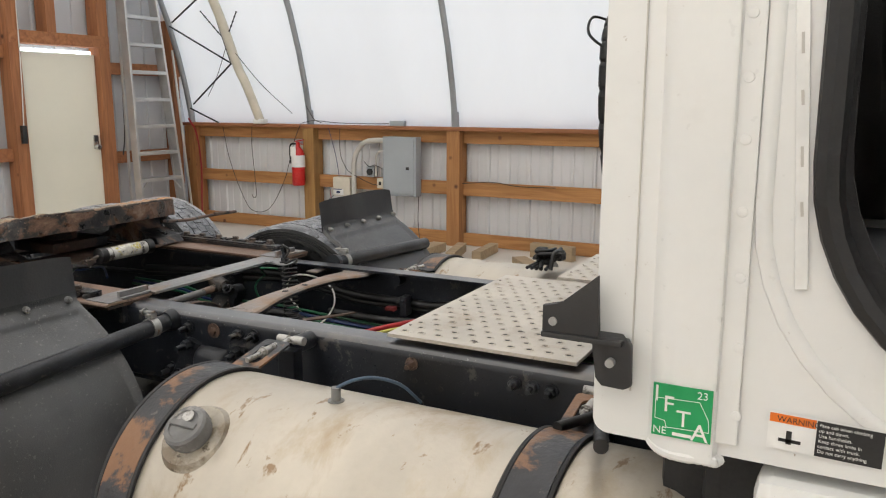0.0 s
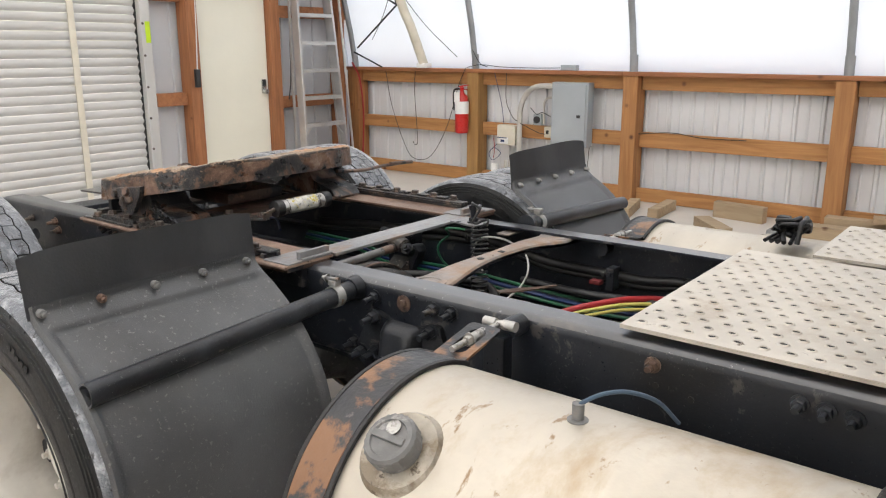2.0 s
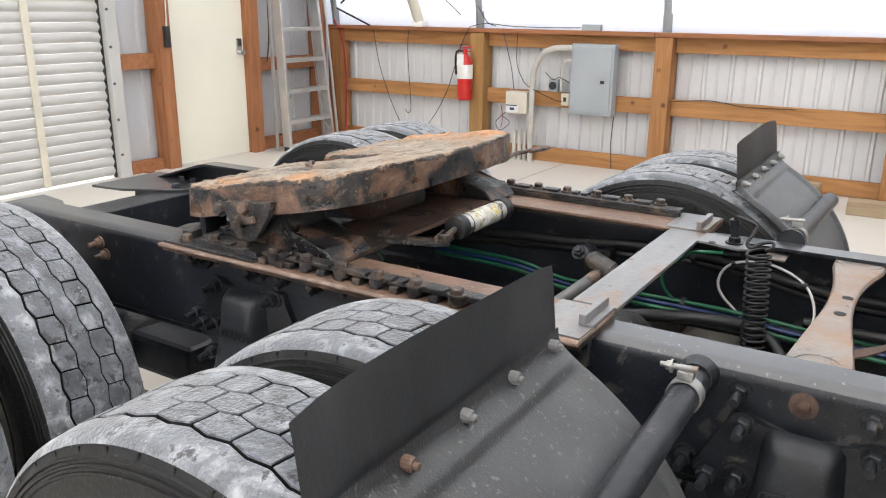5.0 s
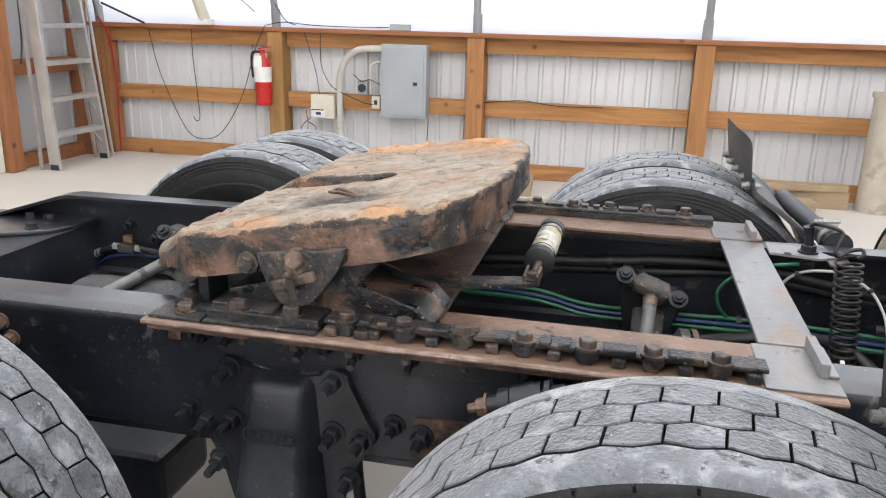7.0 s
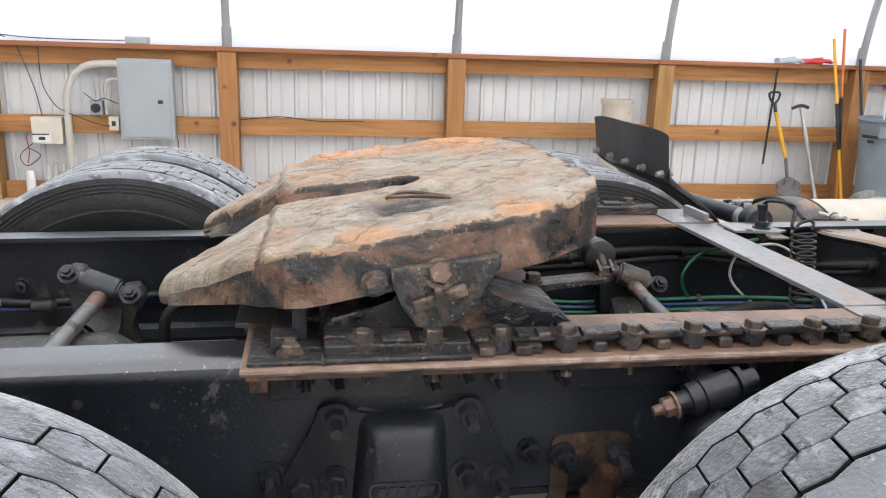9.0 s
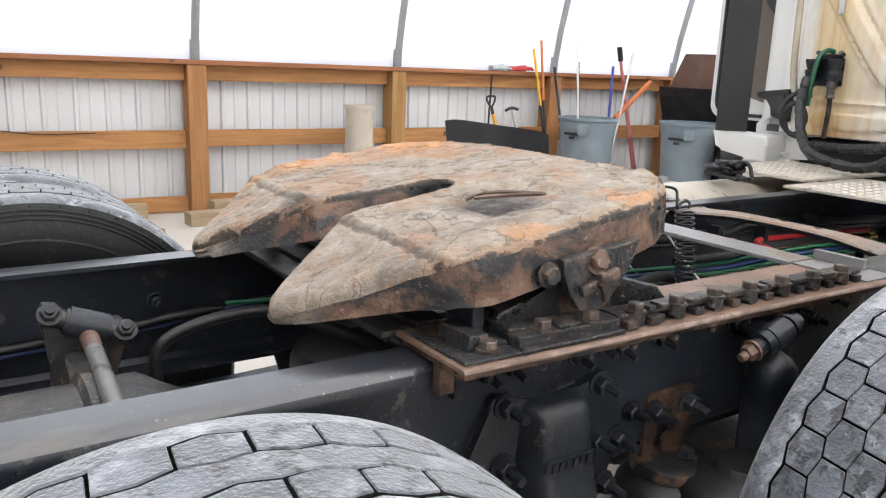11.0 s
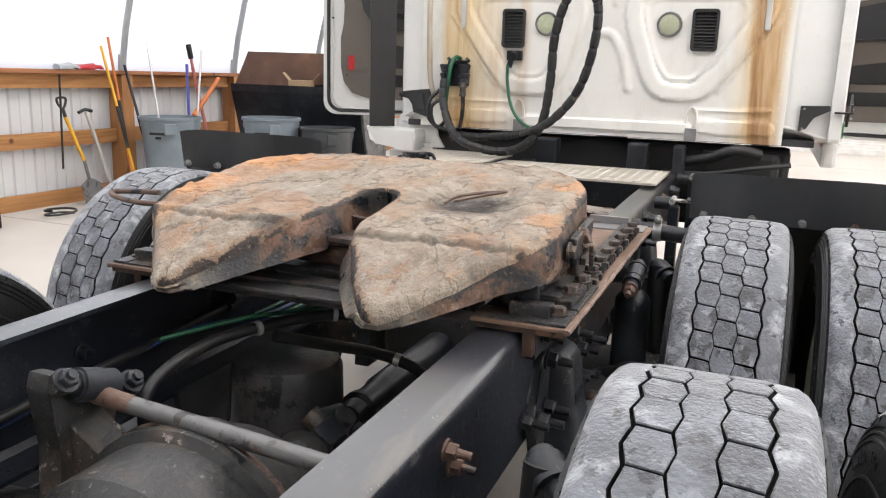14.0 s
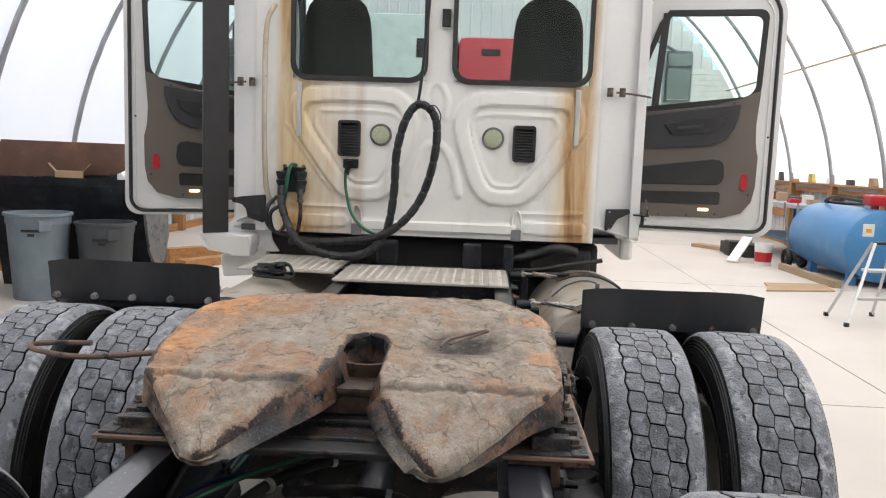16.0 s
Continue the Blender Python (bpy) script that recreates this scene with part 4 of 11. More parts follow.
def build_west():
    wall = end_wall("wall_west", WW, -1, [(-0.6, 4.44, 3.55), (5.06, 5.96, 2.04)], "grey ribbed steel end wall with stained timber framing")
    x0, x1 = WW - 0.07, WW + 0.10
    for y0, y1, z0, z1, mat in ((4.93, 5.055, 0, 2.9, "wood_red_post"), (5.965, 6.10, 0, 3.6, "wood_red_post"), (5.36, 5.47, 2.20, 3.6, "wood_red_post"), (6.98, 7.08, 0, 2.55, "wood_red_post"),
                                (4.70, 4.76, 0, 0.02, "wood_red")):
        bm = B()
        box(bm, x0, x1, y0, y1, z0, z1, 0.006)
        part("post", bm, mat, wall)
    for y0, y1, z0, z1 in ((4.94, 6.10, 2.075, 2.20), (6.105, 6.975, 1.80, 1.93), (7.085, 7.36, 1.80, 1.93), (6.105, 6.975, 0.80, 0.93), (4.58, 4.925, 0.90, 1.03), (4.58, 4.925, 1.92, 2.05), (4.58, 4.925, 0.0, 0.10), (6.105, 7.36, 0.0, 0.12)):
        bm = B()
        box(bm, x0, WW + (0.105 if z0 > 2.06 else 0.03), y0, y1, z0, z1, 0.005)
        part("girt", bm, "wood_red", wall)
    # personnel door
    d = thing("door_1", (WW, 5.5, 0), "closed cream steel personnel door, lightly soiled", "door", kind="structure")
    bm = B()
    box(bm, WW - 0.02, WW + 0.025, 5.062, 5.955, 0.01, 2.0, 0.004)
    part("door_leaf", bm, "door", d)
    bm = B()
    box(bm, WW + 0.025, WW + 0.045, 5.86, 5.92, 0.98, 1.12, 0.006)
    cyl(bm, (WW + 0.04, 5.89, 1.0), (WW + 0.09, 5.89, 1.0), 0.028, 14)
    part("door_handle", bm, "chrome", d, "metal lever lock plate")
    bm = B()
    box(bm, WW + 0.026, WW + 0.05, 5.868, 5.912, 1.06, 1.13, 0.004)
    part("keypad", bm, "plastic", d)
    bm = B()
    box(bm, WW - 0.03, WW - 0.02, 5.07, 5.95, 2.003, 2.035)
    part("light_gap", bm, "day_slit", d, "strip of daylight over the door")
    bm = B()
    box(bm, WW + 0.10, WW + 0.14, 4.97, 5.02, 1.08, 1.26, 0.004)
    sw = tagged(part("light_switch", bm, "plastic"), "black surface switch box on the door post", "switch")
    bm = B()
    tube(bm, [(WW + 0.12, 5.0, 1.26), (WW + 0.112, 5.03, 1.8), (WW + 0.112, 5.045, 2.6)], 0.006, 6)
    part("cable", bm, "white_hose", sw)
    # roller door
    r = thing("door_2", (WW, 2.0, 0), "closed white corrugated steel roller door", "roller door", kind="structure")
    z = 0.02
    while z < 3.5:
        bm = B()
        pts = []
        for k in range(5):
            t = k / 4
            pts.append((WW - 0.02 + 0.018 * math.sin(math.pi * t), z + 0.078 * t))
        for (xa, za), (xb, zb) in zip(pts, pts[1:]):
            bm.faces.new([bm.verts.new(c) for c in ((xa, -0.6, za), (xa, 4.44, za), (xb, 4.44, zb), (xb, -0.6, zb))])
        bmesh.ops.remove_doubles(bm, verts=bm.verts, dist=0.0005)
        part("slat", bm, "roller", r, smooth=True)
        z += 0.08
    bm = B()
    box(bm, WW - 0.03, WW - 0.005, 4.435, 4.455, 0, 3.5)
    part("seal", bm, "ink", r)
    bm = B()
    box(bm, WW - 0.06, WW + 0.06, 4.457, 4.56, 0, 3.55, 0.006)
    part("guide_rail", bm, "roller", r)
    for k in range(11):
        bm = B()
        cyl(bm, (WW + 0.06, 4.475, 0.2 + 0.3 * k), (WW + 0.068, 4.475, 0.2 + 0.3 * k), 0.012, 8)
        part("bolt", bm, "bolt", r)
    bm = B()
    box(bm, WW + 0.001, WW + 0.012, 3.79, 3.85, 0.02, 3.5, 0.004)
    part("strap", bm, "beige", r, "beige wind strap down the curtain")
    bm = B()
    box(bm, WW + 0.061, WW + 0.064, 4.50, 4.55, 1.52, 1.72)
    part("sticker", bm, "hi_vis", r, "yellow-green sticker")
    bm = B()
    box(bm, WW - 0.1, WW + 0.12, -0.65, 4.6, 3.55, 3.95, 0.02)
    part("drum_hood", bm, "roller", r)


def build_east():
    end_wall("wall_east", EW, 1, [(-4.0, 5.2, 3.6)], "white ribbed steel end wall")
    d = thing("door_3", (EW, 0.6, 0), "closed white sectional overhead door with small windows", "overhead door", kind="structure")
    z, k = 0.0, 0
    while z < 3.6:
        bm = B()
        box(bm, EW, EW + 0.05, -3.98, 5.18, z + 0.003, z + 0.117, 0.006)
        part("panel", bm, "label", d)
        z += 0.12
    for k in range(4):
        y = -2.9 + k * 0.72 * (1 if k < 4 else 1)
        bm = B()
        ring_plate(bm, round_rect(0.62, 0.30, 0.02), round_rect(0.54, 0.22, 0.02), 0.02, frame_at((EW - 0.004, y, 0.52), (0, -1, 0), (0, 0, 1)))
        w = part("window", bm, "label", d)
        bm = B()
        box(bm, EW - 0.004, EW - 0.001, y - 0.27, y + 0.27, 0.41, 0.63)
        part("pane", bm, "dark", w)


build_floor()
pony_wall("wall_north", NW, 1)
pony_wall("wall_south", SW, -1)
build_cover()
group_at(sy=1.0159, dy=0.097)
build_west()
group_at()
build_east()


# truck -------------------------------------------------------------------
CY = 2.195                   # the truck's centre line
RT = 0.817                   # top of the frame rails
AX = (-2.405, -3.784)        # the two driven axles
TURN_T = Matrix.Translation((-2.0, CY, 0)) @ Matrix.Rotation(radians(0.7), 4, "Z") @ Matrix.Translation((2.0, -CY, 0))


def truck_group(dx=0.0, dy=0.0, dz=0.0):
    """The chassis stands a little askew to the walls."""
    k = 0.953
    group_at(k, -3.37 * (1 - k) + dx, k, CY * (1 - k) + dy, k, 0.870 - 0.817 * k + dz, TURN_T)


truck = thing("truck", (-1.4, CY, 0), "white day-cab semi truck, bare black frame and rusty fifth wheel", "truck")


def mirror(y):
    return 2 * CY - y


truck_group()


def rail_top(x):
    """The rails fall a little towards the rear and taper at their ends."""
    return RT - 0.0079 * max(0.0, -1.5 - x) - 0.30 * max(0.0, -4.24 - x)


def rail(y_out, s):
    """A C-channel rail; s = +1 when the flanges point towards +y."""
    t, w, h, r = 0.009, 0.092, 0.27, 0.030
    prof = []
    for k in range(6):
        a = radians(180 - 90 * k / 5)
        prof.append((r + r * math.cos(a), -r + r * math.sin(a)))
    prof += [(w, 0.0), (w, -t), (t + 0.004, -t), (t, -t - 0.004), (t, -h + t), (w, -h + t), (w, -h), (r, -h), (0, -h + r)]
    bm = B()
    rows = [[bm.verts.new((x, y_out + s * a, (rail_top(x) if b > -0.1 else max(rail_top(x), RT - 0.022)) + b)) for a, b in prof] for x in (-4.80, -4.50, -4.26, -4.22, -3.4, -2.4, -1.5, 1.3)]
    n = len(prof)
    for lo, hi in zip(rows, rows[1:]):
        for k in range(n):
            f = bm.faces.new((lo[k], lo[(k + 1) % n], hi[(k + 1) % n], hi[k]))
            f.material_index = 1 if 2 <= k <= 5 else 0
    bm.faces.new(rows[0][::-1])
    bm.faces.new(rows[-1])
    return part("frame_rail", bm, ("black", "black_top"), truck, "black channel frame rail with a dusty top flange", smooth=True)


S_RAIL = rail(1.742, 1)
N_RAIL = rail(mirror(1.742), -1)

# rear crossmember with a bolted gusset at each rail
group_at(turn=TURN_T)
bm = B()
box(bm, -4.166, -4.156, 1.774, mirror(1.774), 0.56, 0.756, 0.003)
box(bm, -4.30, -4.166, 1.774, mirror(1.774), 0.748, 0.756, 0.002)
rear_cm = part("crossmember", bm, "black", truck, "black rear crossmember")
for s in (1, -1):
    bm = B()
    prism(bm, [(-4.55, 0.0), (-4.146, 0.0), (-4.150, 0.10), (-4.185, 0.165), (-4.237, 0.21), (-4.40, 0.30), (-4.55, 0.32)], 0.010, frame_at((0, mirror(1.776) if s < 0 else 1.776, 0.767 if s < 0 else 0.757), (1, 0, 0), (0, s, 0)), 0.002)
    gp = part("gusset", bm, "black_top", rear_cm, "black horizontal gusset plate")
    for x, d in ((-4.333, 0.06), (-4.262, 0.07), (-4.245, 0.165)):
        bm = B()
        hexbolt(bm, (x, 1.776 + d if s > 0 else mirror(1.776 + d), 0.767), (0, 0, 1), 0.015, 0.013)
        part("bolt", bm, "cast", gp)
# pins and a mounting boss on the web of a rail
for x, z, r, mat in ((-4.036, 0.755, 0.015, "cast"), (-3.953, 0.720, 0.015, "cast"), (-3.55, 0.745, 0.015, "cast")):
    bm = B()
    lathe(bm, [(0.0, r * 1.25), (-0.005, r * 1.25), (-0.006, r), (-0.020, r * 0.9), (-0.022, r * 0.5), (-0.036, r * 0.45), (-0.037, 0.0)], (x, mirror(1.772), z), "y", 16)
    part("web_bolt", bm, mat, N_RAIL, smooth=True)
truck_group()
bm = B()
box(bm, -2.3075, -2.209, 1.86, 2.55, RT - 0.001, RT + 0.009, 0.002)
part("crossmember", bm, "rust_grey", truck, "flat grey steel cross plate")
# arched crossmember with a waist
bm = B()
lo_, hi_ = [], []
for k in range(25):
    v = k / 24
    waist = math.sin(math.pi * min(1, max(0, (v - 0.10) / 0.80))) ** 1.2
    lo_.append((-1.885 + 0.030 * waist, 1.775 + 0.84 * v))
    hi_.append((-1.765 - 0.035 * waist, 1.775 + 0.84 * v))
top_, und = [], []
for (xa, y), (xb, _) in zip(lo_, hi_):
    z = RT - 0.0125 + 0.019 * math.exp(-((y - 2.195) / 0.27) ** 4)
    top_.append([bm.verts.new((x, y, zz)) for x, zz in ((xa + 0.003, z - 0.022), (xa, z - 0.010), (xa + 0.004, z - 0.003), (xa + 0.012, z), (xb - 0.012, z), (xb - 0.004, z - 0.003), (xb, z - 0.010), (xb - 0.003, z - 0.022))])
for p, q in zip(top_, top_[1:]):
    for j in range(7):
        # black side strips paint the shade of the open, concave sides
        bm.faces.new((p[j], p[j + 1], q[j + 1], q[j])).material_index = 1 if j in (0, 6) else 0
bm.faces.new(top_[0])
bm.faces.new(top_[-1][::-1])
xm = part("crossmember", bm, ("rust_pale", "cast"), truck, "rust-brown pressed crossmember with a narrow waist", smooth=True)
for y0, side in ((1.862, 1), (2.532, -1)):
    bm = B()
    prism(bm, [(0.052 * math.cos(radians(a)), 0.048 * math.sin(radians(a))) for a in range(0, 181, 15)] + [(0.038 * math.cos(radians(a)), 0.034 * math.sin(radians(a))) for a in range(180, -1, -15)], 0.004, frame_at((-1.826, y0 - 0.012 if side > 0 else y0 + 0.012, RT - 0.0125 if side > 0 else RT - 0.0085), (1, 0, 0), (0, side, 0)), 0.001)
    part("pressed_ring", bm, "rust_pale", xm, smooth=False)
bm = B()
prism(bm, [(-0.070, -0.012), (-0.02, -0.010), (0.06, 0.010), (0.13, 0.014), (0.135, 0.022), (0.06, 0.030), (-0.02, 0.026), (-0.072, 0.016)], 0.004, frame_at((-1.775, 2.235, RT - 0.115), (0.45, 0.88, 0), (0.88, -0.45, 0)), 0.001)
part("torn_strip", bm, "rust", truck, "torn brown strip below the crossmember")
# the holes are dark discs on solid metal, their shade painted
for y, x in ((2.092, -1.820), (2.202, -1.818)):
    bm = B()
    cyl(bm, (x, y, RT + 0.0055), (x, y, RT + 0.0070), 0.0118, 20)
    part("hole", bm, "dark", xm)
for x in (-0.35, 0.9):
    bm = B()
    box(bm, x - 0.09, x + 0.09, 1.76, mirror(1.76), RT - 0.22, RT - 0.02, 0.01)
    part("crossmember", bm, "black", truck)


# wheels --------------------------------------------------------------------
def tyre_mesh(ribbed_middle):
    R, W = 0.492, 0.138
    bm = B()
    prof = [(-0.098, 0.285), (-0.118, 0.300), (-0.136, 0.345), (-0.142, 0.390), (-0.136, 0.430), (-0.126, 0.462), (-0.120, 0.476), (-0.112, R - 0.010), (-0.078, R - 0.014), (0.078, R - 0.014), (0.112, R - 0.010), (0.120, 0.476),
            (0.126, 0.462), (0.136, 0.430), (0.142, 0.390), (0.136, 0.345), (0.118, 0.300), (0.098, 0.285)]
    lathe(bm, prof, (0, 0, 0), "y", 96, mi=[0] * 7 + [1, 1, 1] + [0] * 7)
    # raised rings on the sidewalls
    for s in (-1, 1):
        for r0, y_ in ((0.436, 0.1345), (0.446, 0.1315), (0.456, 0.1285)):
            lathe(bm, [(s * y_, r0), (s * (y_ + 0.0022), r0 + 0.002), (s * (y_ + 0.0016), r0 + 0.005), (s * (y_ - 0.003), r0 + 0.006)], (0, 0, 0), "y", 72, mi=[0, 0, 0])
        for r0 in (0.315, 0.385):
            lathe(bm, [(s * 0.1285 if r0 < 0.35 else s * 0.1405, r0), (s * (0.132 if r0 < 0.35 else 0.1435), r0 + 0.003), (s * (0.1335 if r0 < 0.35 else 0.1425), r0 + 0.007), (s * (0.130 if r0 < 0.35 else 0.1385), r0 + 0.010)], (0, 0, 0), "y", 72, mi=[0, 0, 0])

    def on(a, y, r):
        return Vector((r * math.cos(a), y, r * math.sin(a)))
    N = 46
    pitch = 2 * math.pi / N
    rnd = random.Random(5)
    # rows of six-sided blocks, locked into one another; worn tyres keep a plain middle rib
    for row, yc in ((0, -0.047), (1, 0.0), (2, 0.047)):
        if row == 1 and ribbed_middle:
            rings = []
            for k in range(N * 4):
                a = k * pitch / 4
                w = 0.0215 + (-0.0032, 0.0, 0.0032, 0.0)[k % 4]
                rings.append([bm.verts.new(on(a, y, q)) for y, q in ((-w, R - 0.014), (-w, R - 0.0015), (-w + 0.002, R), (w - 0.002, R), (w, R - 0.0015), (w, R - 0.014))])
            for k in range(len(rings)):
                p, q = rings[k], rings[(k + 1) % len(rings)]
                for j in range(5):
                    bm.faces.new((p[j], p[j + 1], q[j + 1], q[j])).material_index = 1 if j in (0, 4) else 2
            continue
        for k in range(N):
            a = (k + (0.5 if row == 1 else 0.0)) * pitch
            ha, hv, hp = pitch / 2 * 0.946, 0.0190, 0.0264
            sl = 0.07 * ha
            out = [(-ha + sl, -hv), (-ha - sl, hv), (0, hp), (ha - sl, hv), (ha + sl, -hv), (0, -hp)]
            dr = rnd.uniform(-0.0010, 0.0010)
            top = [bm.verts.new(on(a + u * 0.965, yc + v * 0.95, R + dr)) for u, v in out]
            mid = [bm.verts.new(on(a + u, yc + v, R - 0.002 + dr)) for u, v in out]
            bot = [bm.verts.new(on(a + u, yc + v, R - 0.015)) for u, v in out]
            bm.faces.new(top).material_index = 2
            for j in range(6):
                i2 = (j + 1) % 6
                bm.faces.new((mid[j], mid[i2], top[i2], top[j])).material_index = 2
                bm.faces.new((bot[j], bot[i2], mid[i2], mid[j])).material_index = 1
    # continuous shoulder ribs with a wavy inner edge
    for s in (-1, 1):
        rings = []
        for k in range(N * 4):
            a = k * pitch / 4
            wave = (0.0035, 0.0, -0.0035, 0.0)[k % 4]
            notch = 0.0
            base = 0.0738
            wave *= 1.05
            pts = [(base + wave, R - 0.014), (base + 0.0007 + wave, R - 0.003), (base + 0.003 + wave, R - 0.001), (0.106, R - 0.004), (0.1165, R - 0.010), (0.1225 + notch, 0.474)]
            rings.append([bm.verts.new(on(a, s * y, r)) for y, r in pts])
        for k in range(len(rings)):
            p, q = rings[k], rings[(k + 1) % len(rings)]
            for j in range(5):
                bm.faces.new((p[j], p[j + 1], q[j + 1], q[j])).material_index = 1 if j == 0 else 3
        # small vent slits round the shoulder
        for k in range(N):
            a = k * pitch
            c = on(a, s * 0.1235, 0.466)
            m = frame_at(c, (-math.sin(a), 0, math.cos(a)), (math.cos(a), 0, math.sin(a)))
            box(bm, -0.002, 0.002, -0.008, 0.006, -0.0015, 0.0015, 0, m, 0)
    for s in (-1, 1):
        for start in (20, 110, 200, 290):
            for k in range(9):
                a = radians(start + 2.6 * k + (4 if k > 4 else 0))
                m = frame_at(on(a, s * 0.1402, 0.418), (-math.sin(a), 0, math.cos(a)), (math.cos(a), 0, math.sin(a)))
                box(bm, -0.0060, 0.0060, -0.009, 0.009 - 0.004 * (k % 3), -0.0010, 0.0006, 0, m, 0)
    return bm


def rim_mesh(dish):
    """A steel disc wheel; dish is the depth of the disc from the outer lip."""
    bm = B()
    lathe(bm, [(-0.100, 0.297), (-0.104, 0.290), (-0.100, 0.283), (-0.085, 0.279), (-0.05, 0.268), (0.05, 0.262), (0.085, 0.279), (0.100, 0.283), (0.104, 0.290), (0.100, 0.297)], (0, 0, 0), "y", 64)
    d = -0.10 + dish
    lathe(bm, [(d + 0.035, 0.264), (d + 0.010, 0.245), (d, 0.205), (d + 0.002, 0.175), (d - 0.012, 0.150), (d - 0.012, 0.112), (d - 0.045, 0.106), (d - 0.05, 0.07), (d - 0.05, 0.0)], (0, 0, 0), "y", 48)
    for k in range(10):
        a = 2 * math.pi * k / 10
        hexbolt(bm, (0.143 * math.cos(a), d - 0.012, 0.143 * math.sin(a)), (0, -1, 0), 0.015, 0.02, 0.012)
    return bm


# a dark plate on the wheel disc, painting the shade of a hand hole
def hand_hole_mesh(dish, k):
    bm = B()
    d = -0.10 + dish
    a = 2 * math.pi * (k + 0.5) / 5
    m = frame_at((0.215 * math.cos(a), d - 0.0025, 0.215 * math.sin(a)), (-math.sin(a), 0, math.cos(a)), (math.cos(a), 0, math.sin(a)))
    pts = [(0.034 * math.cos(t * math.pi / 8), 0.022 * math.sin(t * math.pi / 8)) for t in range(16)]
    prism(bm, pts, -0.004, m)
    return bm


def wheel(x, y, flip, first, worn):
    """One wheel with its tyre at the axle end (x, y); the disc faces -y, or +y when flip."""
    place = TURN_T @ pose(x, y, 0.475, 0, random.uniform(0, 360), 180 if flip else 0) @ Matrix.Diagonal((0.98, 1, 0.98, 1))
    names = (("wheel", first[0], None), ("tyre", first[1][worn], "worn dusty drive tyre with a plain middle rib" if worn else "worn dusty drive tyre with hexagonal tread blocks"), *[("hand_hole", h, None) for h in first[2]])
    root = None
    for nm, me, lab in names:
        o = new(nm, me)
        o.parent = root or truck
        o.matrix_parent_inverse = Matrix.Identity(4) if root else Matrix.Translation(-truck.location)
        if root is None:
            o.matrix_basis = place
            root = o
        if lab:
            o["label"] = lab
    return root


def mesh_of(bm, mats, name):
    me = bpy.data.meshes.new(name)
    bmesh.ops.recalc_face_normals(bm, faces=bm.faces)
    bm.to_mesh(me)
    bm.free()
    for k in mats:
        me.materials.append(M[k])
    for p in me.polygons:
        p.use_smooth = True
    me.set_sharp_from_angle(angle=radians(35))
    return me


TYRES = [mesh_of(tyre_mesh(k), ("tyre", "groove", "tread", "shoulder"), "tyre") for k in (False, True)]
RIMS = {d: (mesh_of(rim_mesh(d), ("rim",), "wheel"), TYRES, [mesh_of(hand_hole_mesh(d, k), ("dark",), "hand_hole") for k in range(5)]) for d in (0.165, 0.05)}
for ax in (-2.47, -3.775):
    for y, flip, dish in ((1.095, False, 0.165), (1.43, False, 0.05), (mirror(1.43), True, 0.05), (mirror(1.095), True, 0.165)):
        wheel(ax, y, flip, RIMS[dish], int(ax < -3 and y < CY))

